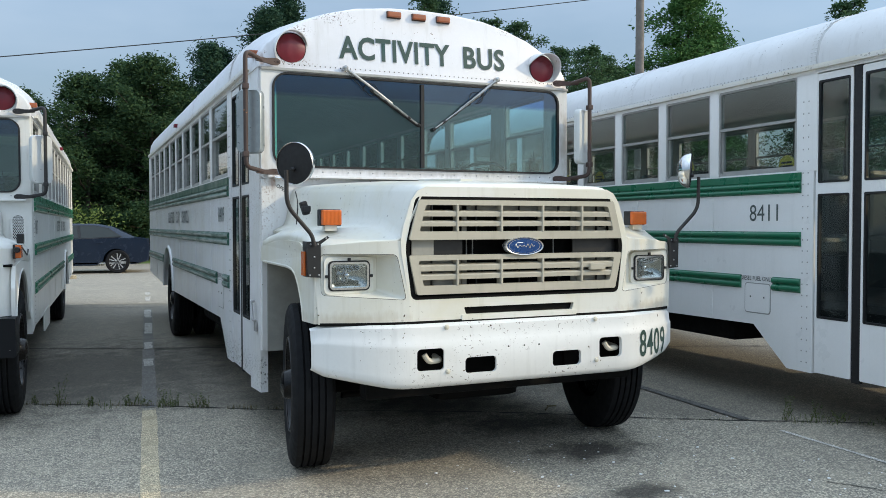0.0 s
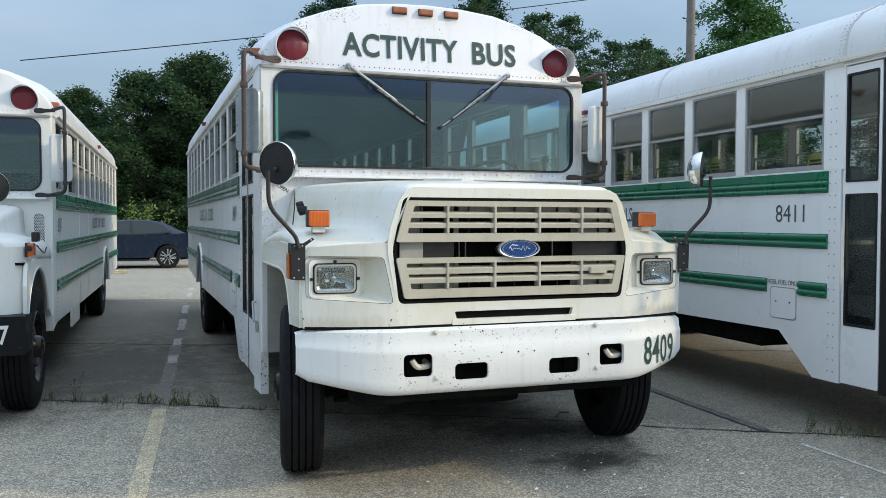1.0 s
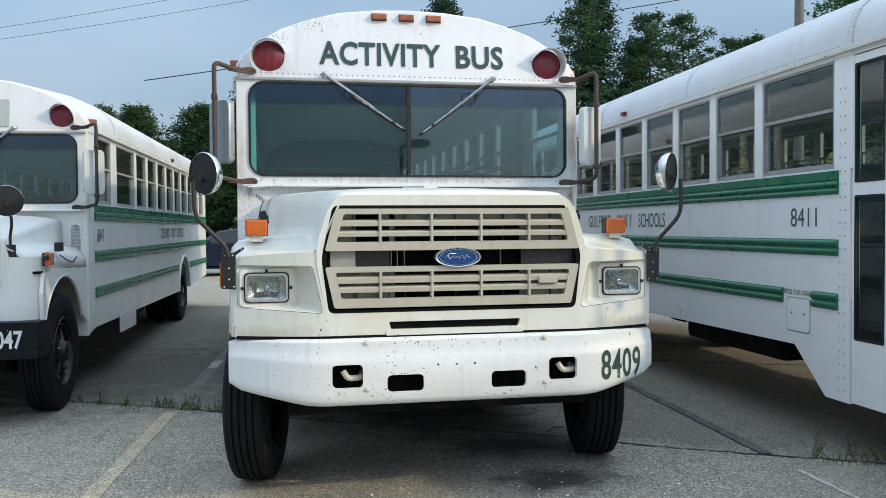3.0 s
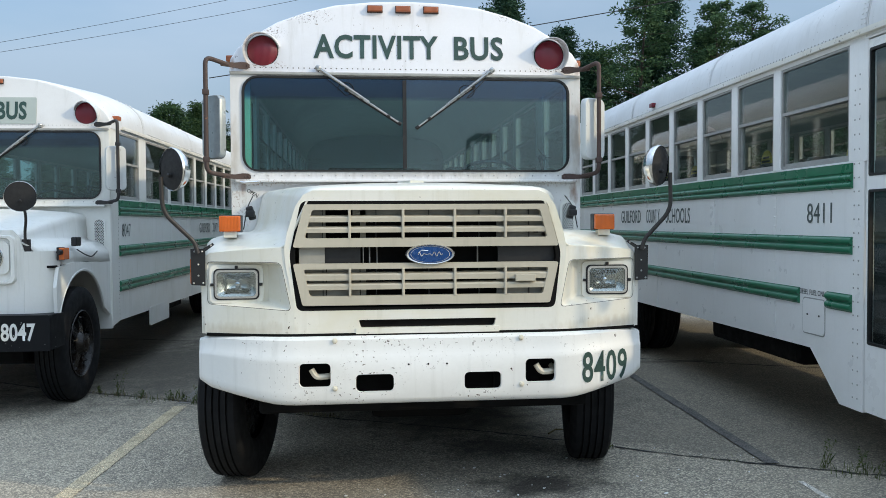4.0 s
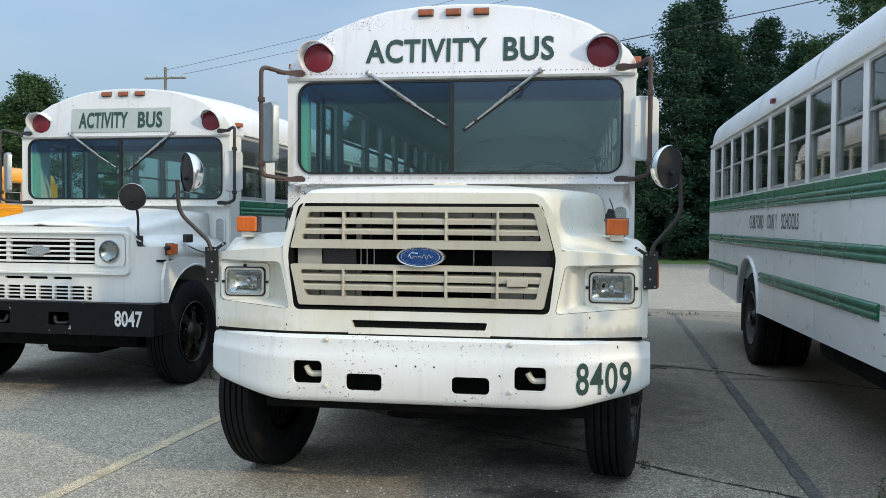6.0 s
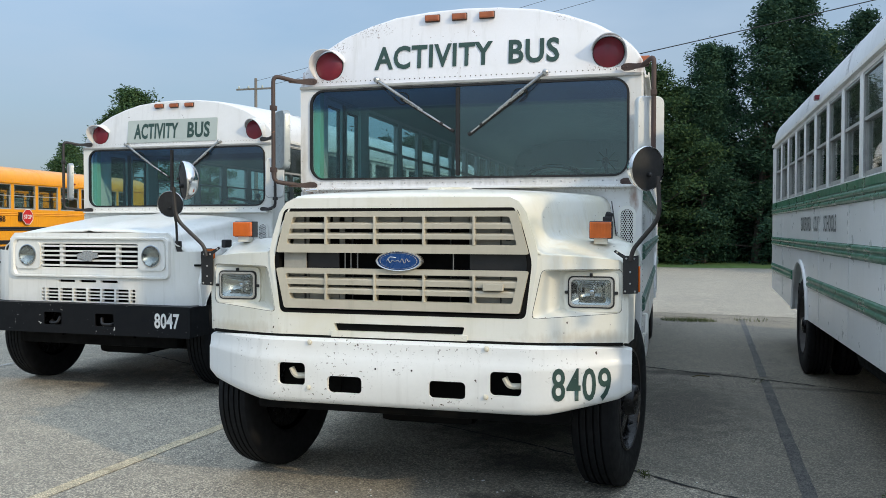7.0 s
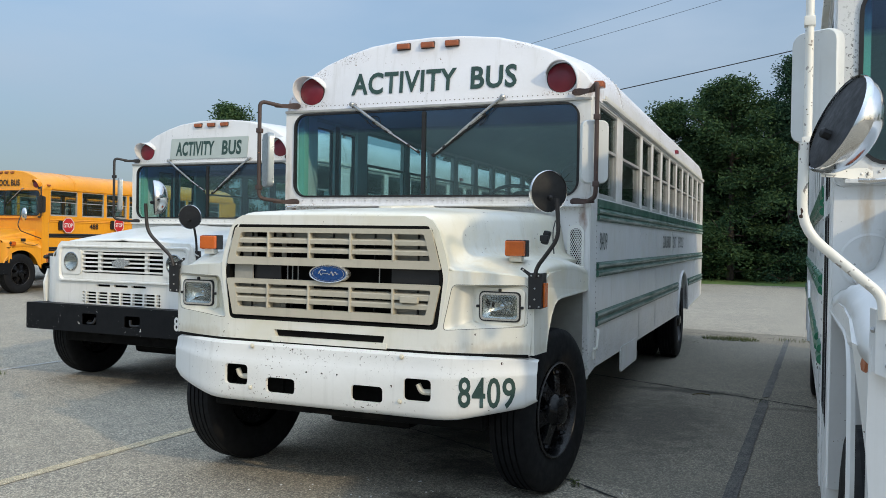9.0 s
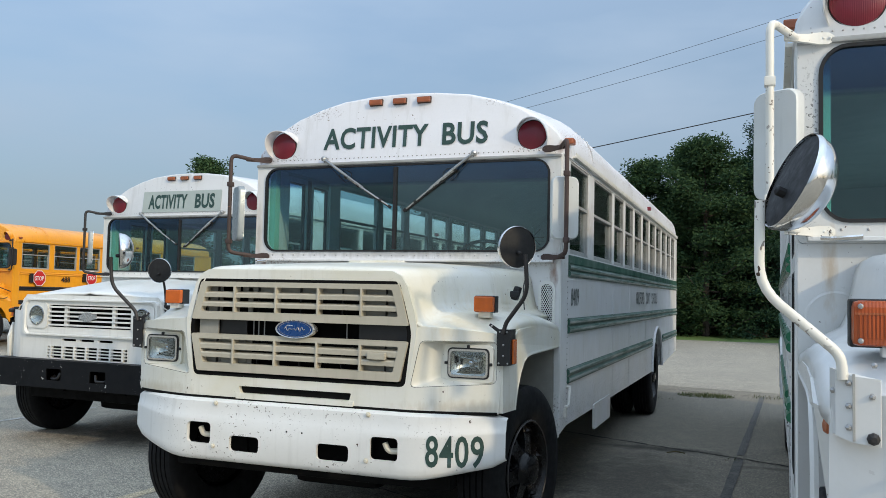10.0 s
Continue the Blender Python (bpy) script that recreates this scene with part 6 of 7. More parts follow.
    box(bm, -1.235, 1.235, 0.115, 0.30, 0.775, 0.790)
    box(bm, -1.235, 1.235, 0.115, 0.30, 0.506, 0.520)
    for s in (-1, 1):
        box(bm, s * 1.225, s * 1.238, 0.115, 0.42, 0.51, 0.785)
    b = part("bumper", bm, bumper_mat, bus, "black steel channel bumper")
    for s in (-1, 1):
        bm = bmesh.new()
        tube(bm, rounded([(s * 0.38, 0.20, 0.62), (s * 0.36, 0.13, 0.60), (s * 0.26, 0.12, 0.60), (s * 0.24, 0.14, 0.66)], 0.03), 0.016, 7)
        part("tow_hook", bm, BLACK, b)
    if number:
        lettering("bumper_number", number, Matrix.Translation((0.86, 0.0975, 0.585)) @ FRONT, 0.27, 0.145, PLAIN_WHITE, b, 0.025)
    for ob in set(bus.children) - before:
        ob.location.y -= ahead
    b.location.y += ahead / 3


# ---- the four buses ----
def make_bus(at, yaw, label, group):
    b = new("bus")
    b.matrix_world = pose(at[0], at[1], 0, 0, 0, -yaw)
    return tagged(b, label, "bus", group)


COUNTY = ("GUILFORD", "COUNTY", "SCHOOLS")

near_bus = make_bus((0, 6.5), 0.0, "weathered white activity bus with cream grille and green guard rails", "parked activity buses")
bus_body(near_bus, WHITE_OLD, ROOF_OLD, GREEN_OLD, "8409", COUNTY, GREEN_LETTER, False, rusty=True)
square_nose(near_bus, WHITE_NOSE, CREAM)
steel_bumper(near_bus, WHITE_BUMPER, "8409", GREEN_LETTER)
side_mirrors(near_bus, RUST, (MIRROR_GREY, MIRROR_BACK), inward=0.054, forward=0.03)
fender_mirrors(near_bus, ARM_BLACK, BLACK)
vent_grille(near_bus, 1.145, 1.452, 1.465, WHITE)
hood_words(near_bus)
for s in (-1, 1):
    wheel(near_bus, s, 0.80, steer=9.5)
    wheel(near_bus, s, REAR_AXLE, True)

side_bus = make_bus((3.868, 4.14), 1.1, "white activity bus with white mirror arms and glossy green guard rails", "parked activity buses")
bus_body(side_bus, WHITE_SIDE, WHITE_ROOF, GREEN, "8411", COUNTY, GREEN_LETTER, False, setback=0.17, lift=0.042, front_paint=WHITE_SHADED)
square_nose(side_bus, WHITE_SHADED, CREAM, True)
steel_bumper(side_bus, WHITE_BUMPER, "8411", GREEN_LETTER)
side_mirrors(side_bus, ARM_WHITE, (MIRROR_BACK, MIRROR_BACK), 0.0, 1.336, 1.41, (28, 32), (1.310, 1.51), 0.17)
white_fender_mirrors(side_bus)
for y, z in ((4.374, 2.03), (5.886, 2.01), (3.131, 1.98), (6.6, 2.01)):
    bm = bmesh.new()
    lathe(bm, [(0.09, 0), (0.09, 0.006), (0.086, 0.009)], facing((-1.0, y, z - 0.03), (-1, 0, 0)), 28)
    tag = part("seat_notice", bm, simple("yellow_notice_card", (0.46, 0.40, 0.05), 0.5, 0, 0.2, 9), side_bus, "round yellow notice inside a window")
    bm = bmesh.new()
    for dz, w in ((0.0, 0.055), (-0.03, 0.066), (-0.06, 0.045)):
        box(bm, -1.0115, -1.0095, y - w, y + w, z + dz - 0.008, z + dz + 0.008)
    part("notice_text", bm, BLACK, tag)
# round pressed cover on the cowl
bm = bmesh.new()
lathe(bm, [(0.115, -0.02), (0.113, 0.004), (0.105, 0.006), (0.10, 0.004), (0.02, 0.005)], facing((-1.10, 1.632, 1.50), (0, -1, 0)), 36)
part("cowl_cover", bm, WHITE_SHADED, side_bus, "round pressed cover on the cowl", smooth=True)
for s in (-1, 1):
    wheel(side_bus, s, 0.80)
    wheel(side_bus, s, REAR_AXLE, True, simple("dusty_wheel_steel", (0.10, 0.092, 0.085), 0.7, 0, 0.4, 9))

far_bus = make_bus((-4.065, 9.16), 2.1, "white activity bus with a round-lamp nose and black channel bumper", "parked activity buses")
bus_body(far_bus, WHITE, WHITE_ROOF, GREEN, "8047", COUNTY, GREEN_LETTER, True, drop=0.11)
round_nose(far_bus, WHITE, BLACK_BUMPER, "8047", mirrors=(1,), ahead=0.30)
side_mirrors(far_bus, ARM_BLACK, (MIRROR_GREY, MIRROR_BACK), 0.11)
vent_grille(far_bus, 1.13, 1.452, 1.40, WHITE, 0.125, 0.38)
for s in (-1, 1):
    wheel(far_bus, s, 0.72)
    wheel(far_bus, s, REAR_AXLE, True)

yellow_bus = make_bus((-16.7, 17.2), -3.0, "yellow school bus with black trim and red stop signs", "parked yellow buses")
bus_body(yellow_bus, YELLOW, YELLOW, BLACK, "", None, BLACK, False, -0.13, front_letters=False, first_post=3.82, pitch=0.965, posts=6, driver=(1.75, 2.72))
round_nose(yellow_bus, YELLOW, BLACK_BUMPER, "", False, ())
for s in (-1, 1):
    cross_mirror(yellow_bus, ARM_BLACK, s, None, [(s * 1.2, 1.50, 1.40), (s * 1.28, 0.72, 1.60), (s * 1.28, 0.62, 1.75), (s * 1.28, 0.72, 2.0)], (s * 1.28, 0.85, 2.03), (s * 0.5, 0.85, 0.0), 0.17)
side_mirrors(yellow_bus, BLACK, (BLACK, BLACK), -0.13)
for s in (-1, 1):
    wheel(yellow_bus, s, 0.80)
    wheel(yellow_bus, s, REAR_AXLE, True)
lettering("sign_lettering", "SCHOOL BUS", Matrix.Translation((-0.57, 1.466, 2.80)) @ FRONT, 1.04, 0.17, BLACK, yellow_bus, 0.03)
lettering("side_number", "488", Matrix.Translation((1.268, 3.17, 1.68)) @ LEFT_SIDE, 0.34, 0.15, BLACK, yellow_bus, 0.02)
for y, h in ((2.31, 1.77), (4.31, 1.82)):
    octagon = [(y + 0.225 * math.cos(a), h + 0.225 * math.sin(a)) for a in (math.pi / 8 + math.pi / 4 * i for i in range(8))]
    bm = bmesh.new()
    prism(bm, octagon, "yz", 1.31, 1.318)
    sign = part("stop_sign", bm, STOP_RED, yellow_bus, "red octagonal stop sign")
    bm = bmesh.new()
    ring_plate(bm, octagon, [(y + (u - y) * 0.92, h + (v - h) * 0.92) for u, v in octagon], "yz", 1.316, 1.321)
    part("sign_border", bm, PLAIN_WHITE, sign)
    lettering("sign_word", "STOP", Matrix.Translation((1.3215, y - 0.15, h - 0.06)) @ LEFT_SIDE, 0.30, 0.12, PLAIN_WHITE, sign, 0.02)
    bm = bmesh.new()
    box(bm, 1.24, 1.312, y - 0.30, y - 0.20, h - 0.12, h + 0.12, 0.01)
    part("sign_arm", bm, BLACK, sign)

second_yellow = copy_thing(yellow_bus, pose(-20.9, 17.9, 0, 0, 0, 3))


# ---- ground ----
def asphalt(name, tone, stains=(), warm=1.0, coarse=1.0, old_bay=0.0, worn_to=0.0):
    m, nt, s = shader(name)
    co = coords(nt)
    stones = nt.nodes.new("ShaderNodeTexVoronoi")
    stones.inputs["Scale"].default_value = 98.0 / coarse
    nt.links.new(co, stones.inputs["Vector"])
    sep = nt.nodes.new("ShaderNodeSeparateColor")
    nt.links.new(stones.outputs["Color"], sep.inputs[0])
    pick = calc(nt, "POWER", sep.outputs[0], 1.5)
    dark, lite = tuple(tone * 0.36 * c for c in (1.0, 1.0, 1.02)), tuple(tone * 2.15 * c for c in (1.03, 1.0, 0.94))
    col = blend(nt, pick, dark, lite)
    gap = span(nt, stones.outputs["Distance"], 0.35, 0.75, 0.0, 0.7)
    col = blend(nt, gap, col, tuple(tone * 0.35 for _ in range(3)))
    grit = grain(nt, 170.0, 2.0, co)
    col = blend(nt, span(nt, grit, 0.50, 0.72, 0, 0.4), col, tuple(tone * 1.9 for _ in range(3)))
    patch = grain(nt, 0.55, 6.0, co)
    col = blend(nt, span(nt, patch, 0.35, 0.7, 0, 0.45), col, tuple(tone * 0.62 * c for c in (1.0, 1.0, 1.0)))
    worn = grain(nt, 3.3, 5.0, co)
    col = blend(nt, span(nt, worn, 0.5, 0.8, 0, 0.35), col, tuple(tone * 1.5 * c for c in (1.05, 1.0, 0.9)))
    if worn_to:
        # paint worn through to the stone in patches
        rub = calc(nt, "ADD", calc(nt, "MULTIPLY", grain(nt, 7.0, 6.0, co), 0.6), calc(nt, "MULTIPLY", grain(nt, 40.0, 3.0, co), 0.4))
        col = blend(nt, span(nt, rub, 0.50, 0.62, 0.0, 0.8), col, tuple(worn_to * c for c in (1.06, 1.0, 0.92)))
    if old_bay:
        # the older bay behind the joint has darker asphalt
        xyz = nt.nodes.new("ShaderNodeSeparateXYZ")
        nt.links.new(co, xyz.inputs[0])
        past = calc(nt, "ADD", calc(nt, "ADD", calc(nt, "MULTIPLY", xyz.outputs["X"], 0.6308), xyz.outputs["Y"]), span(nt, grain(nt, 2.5, 4.0, co), 0.2, 0.8, -0.25, 0.25))
        col = blend(nt, span(nt, past, 8.25, 8.55, 0.0, old_bay), col, tuple(tone * 0.22 * c for c in (1.0, 1.0, 0.98)))
    # dark ellipses: oil stains, and shade near the buses put into the colour
    for x, y, rx, ry, most in stains:
        off = nt.nodes.new("ShaderNodeMapping")
        off.vector_type = "POINT"
        off.inputs["Location"].default_value = (-x / rx, -y / ry, 0)
        off.inputs["Scale"].default_value = (1 / rx, 1 / ry, 0)
        nt.links.new(co, off.inputs["Vector"])
        ln = nt.nodes.new("ShaderNodeVectorMath")
        ln.operation = "LENGTH"
        nt.links.new(off.outputs["Vector"], ln.inputs[0])
        d = calc(nt, "ADD", ln.outputs["Value"], span(nt, grain(nt, 5.0, 5.0, co), 0.2, 0.8, -0.5, 0.5))
        col = blend(nt, span(nt, d, 0.35, 1.0, most, 0.0), col, (0.018, 0.017, 0.017))
    col = blend(nt, 1.0, col, (warm, 1.0 + 0.4 * (warm - 1.0), 1.0 / warm), "MULTIPLY")
    nt.links.new(col, s.inputs["Base Color"])
    s.inputs["Roughness"].default_value = 0.88
    h = calc(nt, "SUBTRACT", span(nt, grit, 0, 1, 0, 0.4), stones.outputs["Distance"])
    relief(nt, s, h, 0.7, 0.005)
    return m


# oil stains and crack smears, plus painted shade under and between the buses
LOT = asphalt("lot_asphalt", 0.295, [(0.68, 6.75, 0.45, 0.30, 0.85), (0.45, 5.9, 0.28, 0.20, 0.8), (0.55, 7.6, 0.5, 0.35, 0.7), (0.35, 8.7, 0.8, 1.2, 0.75), (3.9, 6.4, 1.0, 0.8, 0.6), (-4.0, 9.9, 0.9, 0.9, 0.6), (1.55, 11.35, 0.8, 0.16, 0.65), (2.9, 10.75, 0.9, 0.10, 0.5), (-1.3, 12.8, 0.9, 0.12, 0.5), (-2.3, 11.6, 1.9, 2.7, 0.55), (1.5, 9.6, 0.7, 1.6, 0.5)], 1.155, 1.0, 0.42)
LANE = asphalt("lane_asphalt", 0.30, [], 1.13, 1.2)
bm = bmesh.new()
loft(bm, [[(x, y, ground_z(x, y)) for x in (-400, -30, -12, -9, -6.5, -4, -1.09, 0, 1.09, 6, 30, 400)] for y in (-200, -10, 5, 12, 14.3, 14.8, 15.3, 15.8, 16.3, 16.8, 17.3, 20, 60, 700)], closed=False, cap=False)
tagged(part("ground", bm, LOT), "grey coarse asphalt parking lot with oil stains and painted shade under the buses", "ground", kind="structure")
bm = bmesh.new()
edge = [(-60, 22.0), (-20, 20.4), (-6, 19.2), (-1.8, 18.95), (1.2, 17.9), (3.0, 17.6), (8, 17.0), (40, 15.5)]
loft(bm, [[(x, y + 0.06 * math.sin(x * 2.3), 0.004) for x, y in edge], [(x, 36.2 + 0.03 * x, 0.004) for x, _ in edge]], closed=False, cap=False)
tagged(part("road", bm, LANE), "pale asphalt lane behind the buses", "road", kind="structure")

# grass verge
GRASS = simple("mown_grass", (0.13, 0.21, 0.05), 0.85, 0, 0.6, 2.5, 0.6, 30)
bm = bmesh.new()
loft(bm, [[(x, y, z) for x in (-90, -40, -10, 0, 10, 40, 90)] for y, z in ((36.0, 0.008), (37.5, 0.06), (44, 0.25), (90, 0.6))], closed=False, cap=False)
for v in bm.verts:
    v.co.y += 0.03 * v.co.x if v.co.y < 37 else 0
tagged(part("verge", bm, GRASS), "green mown grass verge below the trees", "grass", kind="structure")


def laid(bm):
    """Lays what was built flat onto the fall of the lot."""
    for v in bm.verts:
        v.co.z += ground_z(v.co.x, v.co.y)
    return bm


def tuft(bm, rng, x, y, n, h, r, z=0.0):
    for _ in range(n):
        a, d = rng.uniform(0, 6.283), r * math.sqrt(rng.random())
        bx, by = x + d * math.cos(a), y + d * math.sin(a) * 0.5
        hh, ln, w = h * rng.uniform(0.15, 0.55), rng.uniform(0.1, 0.6), rng.uniform(0.0015, 0.0035)
        t = rng.uniform(0, 6.283)
        dx, dy = math.cos(t), math.sin(t)
        p = [bm.verts.new(c) for c in ((bx - dy * w, by + dx * w, z), (bx + dy * w, by - dx * w, z), (bx + dx * ln * hh * 0.4 + dy * w * 0.7, by + dy * ln * hh * 0.4 - dx * w * 0.7, z + hh * 0.6), (bx + dx * ln * hh, by + dy * ln * hh, z + hh))]
        bm.faces.new((p[0], p[1], p[2]))
        bm.faces.new((p[0], p[2], p[3]))


def leaf(bm, c, rng, size, droop=0.0, flat=0.0):
    """One leaf; flat leaves lie with their faces to the sky."""
    d = Vector((rng.gauss(0, 1), rng.gauss(0, 1), rng.gauss(0, 0.7 - 0.4 * flat) - droop)).normalized()
    u = d.orthogonal().normalized()
    u = Matrix.Rotation(rng.uniform(0, 6.283), 3, d) @ u
    if flat:
        u = u.lerp(d.cross(Vector((0, 0, 1))), flat).normalized()
    l, w = size * rng.uniform(0.7, 1.4), size * rng.uniform(0.3, 0.5)
    p = [bm.verts.new(q) for q in (c - d * l * 0.5, c + u * w * 0.5, c + d * l * 0.5, c - u * w * 0.5)]
    bm.faces.new(p)


def leafy(name, low, high, rough=0.6, seethrough=0.25):
    """Foliage that differs from leaf to leaf."""
    m, nt, s = shader(name)
    geo = nt.nodes.new("ShaderNodeNewGeometry")
    info = nt.nodes.new("ShaderNodeObjectInfo")
    col = blend(nt, geo.outputs["Random Per Island"], low, high)
    col = blend(nt, span(nt, info.outputs["Random"], 0, 1, 0, 0.35), col, tuple(c * 0.55 for c in low))
    nt.links.new(col, s.inputs["Base Color"])
    s.inputs["Roughness"].default_value = rough + 0.2
    s.inputs["Specular IOR Level"].default_value = 0.2
    tr = nt.nodes.new("ShaderNodeBsdfTranslucent")
    nt.links.new(col, tr.inputs["Color"])
    mx = nt.nodes.new("ShaderNodeMixShader")
    mx.inputs[0].default_value = seethrough
    nt.links.new(s.outputs[0], mx.inputs[1])
    nt.links.new(tr.outputs[0], mx.inputs[2])
    nt.links.new(mx.outputs[0], nt.nodes["Material Output"].inputs["Surface"])
    return m


WEED = leafy("weed_green", (0.05, 0.085, 0.025), (0.16, 0.17, 0.07))
DRY = leafy("dry_weed", (0.10, 0.085, 0.045), (0.22, 0.19, 0.10))
rng = random.Random(5)
# joints in the lot: straight dark cracks with ragged edges
TAR = simple("crack_tar", (0.022, 0.021, 0.02), 0.85, 0, 0.4, 12)


def crack(pts, w, name="crack"):
    bm = bmesh.new()
    a, b = Vector(pts[0]), Vector(pts[1])
    side = Vector((-(b - a).y, (b - a).x)).normalized()
    n = int((b - a).length / 0.06)
    rows = []
    for i in range(n + 1):
        c = a.lerp(b, i / n) + side * (rng.uniform(-0.012, 0.012) + 0.03 * math.sin(i * 0.13))
        q = w * rng.uniform(0.25, 1.0)
        rows.append([(c.x - side.x * q, c.y - side.y * q, 0.0045), (c.x + side.x * q, c.y + side.y * q, 0.0045)])
    loft(bm, rows, closed=False, cap=False)
    return tagged(part(name, laid(bm), TAR), "dark crack across the asphalt", "crack", kind="structure")


crack(((-7.5, 13.05), (5.5, 4.85)), 0.016)
crack(((-6.0, 15.1), (6.5, 9.15)), 0.026)
crack(((-7.0, 20.2), (-1.0, 17.9)), 0.022)
crack(((-1.0, 17.9), (7.0, 15.9)), 0.020)
crack(((-2.6, 13.9), (-0.6, 13.75)), 0.010)
crack(((1.5, 5.6), (2.4, 3.9)), 0.006)

# stall lines
LINE_OLD = asphalt("worn_cream_line_paint", 0.42, [], 1.28, 0.6, worn_to=0.22)
LINE_TAR = asphalt("tar_strip", 0.105, [], 1.02, 0.8, worn_to=0.15)
TAR_FAINT = asphalt("faint_tar_strip", 0.125, [], 1.02, 0.8, worn_to=0.18)
LINE_WHITE = asphalt("worn_white_line_paint", 0.43, [], 1.05, 0.6, worn_to=0.23)
LINE_THIN = asphalt("thin_white_line_paint", 0.58, [], 1.05, 0.6, worn_to=0.34)


def stripe(name, a, b, w, mat, label, z=0.004, ragged=0.008):
    bm = bmesh.new()
    a, b = Vector(a), Vector(b)
    side = Vector((-(b - a).y, (b - a).x)).normalized() * w / 2
    n = max(2, int((b - a).length / 0.12))
    rows = []
    for i in range(n + 1):
        c = a.lerp(b, i / n)
        q, r = 1 + rng.uniform(-1, 1) * ragged / w, 1 + rng.uniform(-1, 1) * ragged / w
        rows.append([(c.x - side.x * q, c.y - side.y * q, z), (c.x + side.x * r, c.y + side.y * r, z)])
    loft(bm, rows, closed=False, cap=False)
    return tagged(part(name, laid(bm), mat), label, "line", kind="structure")


def on_left(y):
    return -2.07 + 0.0765 * (y - 6.88)


stripe("line_left_front", (on_left(-2), -2), (on_left(9.35), 9.35), 0.11, LINE_OLD, "worn cream stall line on the asphalt")
stripe("line_left_tar", (on_left(9.45), 9.45), (on_left(17.6), 17.6), 0.13, asphalt("grey_old_line", 0.19, [], 1.05, 0.7, worn_to=0.12), "greyed stall line on the asphalt")
for i, (y0, y1) in enumerate(((11.6, 12.1), (12.9, 13.5), (14.4, 15.6), (16.3, 17.5), (19.2, 20.3), (20.8, 21.5))):
    stripe(f"line_left_mark_{i + 1}", (on_left(y0), y0), (on_left(y1), y1), 0.10, LINE_WHITE, "leftover of a white stall line", 0.008, 0.03)
stripe("line_right_tar", (2.19, 6.95), (2.36, 11.1), 0.085, LINE_TAR, "dark tar strip over an old stall line", 0.0085, 0.008)
stripe("line_right_tar_far", (2.37, 11.3), (2.62, 17.0), 0.075, TAR_FAINT, "faint tar strip over an old stall line", 0.0085, 0.012)
stripe("line_right_front", (2.08, 3.2), (2.175, 6.6), 0.035, LINE_THIN, "thin worn white stall line", 0.004, 0.012)
stripe("line_far_left", (-6.6, 4.0), (-6.05, 11.5), 0.10, LINE_WHITE, "worn white stall line")

# weeds in the joints
bm = bmesh.new()
for x, y, n, h, r in ((-2.15, 9.68, 50, 0.10, 0.28), (-1.72, 9.42, 40, 0.16, 0.10), (-1.50, 9.28, 30, 0.13, 0.08), (-2.5, 9.9, 40, 0.09, 0.2), (-2.55, 9.95, 10, 0.22, 0.05), (-1.15, 9.05, 14, 0.06, 0.12), (-2.0, 9.62, 12, 0.22, 0.08)):
    tuft(bm, rng, x, y, n, h, r)
for x, y, n, h, r in ((2.66, 6.68, 70, 0.12, 0.25), (2.95, 6.50, 24, 0.09, 0.15), (2.45, 6.82, 10, 0.20, 0.04), (2.0, 7.06, 14, 0.05, 0.15), (2.3, 10.98, 16, 0.10, 0.08), (1.75, 16.6, 900, 0.12, 0.45), (2.7, 16.8, 60, 0.16, 0.3), (1.2, 15.9, 20, 0.08, 0.2), (-5.4, 11.6, 30, 0.12, 0.2), (-5.9, 9.3, 16, 0.10, 0.06)):
    tuft(bm, rng, x, y, n, h, r)
for x, y, h in ((-1.74, 9.44, 0.16), (-1.66, 9.38, 0.12), (-1.52, 9.30, 0.15), (-1.44, 9.25, 0.10), (-2.56, 9.95, 0.24), (-2.02, 9.63, 0.10), (-2.3, 9.8, 0.08), (2.62, 6.7, 0.16), (2.74, 6.62, 0.11), (2.46, 6.82, 0.2), (-1.9, 9.55, 0.07), (-2.75, 10.05, 0.09), (1.3, 7.42, 0.05)):
    for _ in range(5):
        lx, ly = rng.uniform(-0.35, 0.35), rng.uniform(-0.35, 0.35)
        foot = Vector((x + rng.uniform(-0.03, 0.03), y + rng.uniform(-0.03, 0.03), 0))
        tip = foot + Vector((lx * h, ly * h, h * rng.uniform(0.6, 1.0)))
        tube(bm, [foot, foot.lerp(tip, 0.5) + Vector((0, 0, 0.01)), tip], [0.002, 0.0016, 0.001], 3)
        for k in range(7):
            leaf(bm, foot.lerp(tip, 0.25 + 0.75 * k / 6) + Vector((rng.gauss(0, 0.010), rng.gauss(0, 0.010), 0)), rng, 0.022)
tagged(part("weeds", laid(bm), WEED), "green weeds growing out of the asphalt joints", "weeds", kind="stuff")
bm = bmesh.new()
for i in range(40):
    t = rng.random()
    x = -2.9 + 2.4 * t
    tuft(bm, rng, x, 10.15 - 0.63 * (x + 2.9), 6, 0.09, 0.06)
tagged(part("dry_weeds", laid(bm), DRY), "dry grass along the asphalt joint", "weeds", kind="stuff")
# pale crumbs and litter on the lot
bm = bmesh.new()
for i in range(130):
    x, y, r = rng.uniform(-0.6, 2.2), rng.uniform(5.2, 7.4), 0.003 + 0.007 * rng.random() ** 3
    if i < 24:
        x, y = rng.gauss(0.3, 0.5), rng.gauss(6.7, 0.22)
    bmesh.ops.create_icosphere(bm, subdivisions=1, radius=r, matrix=Matrix.Translation((x, y, r * 0.4)) @ Matrix.Rotation(rng.uniform(0, 3), 4, "Z") @ Matrix.Diagonal((rng.uniform(1.0, 2.0), 1, 0.6, 1)))
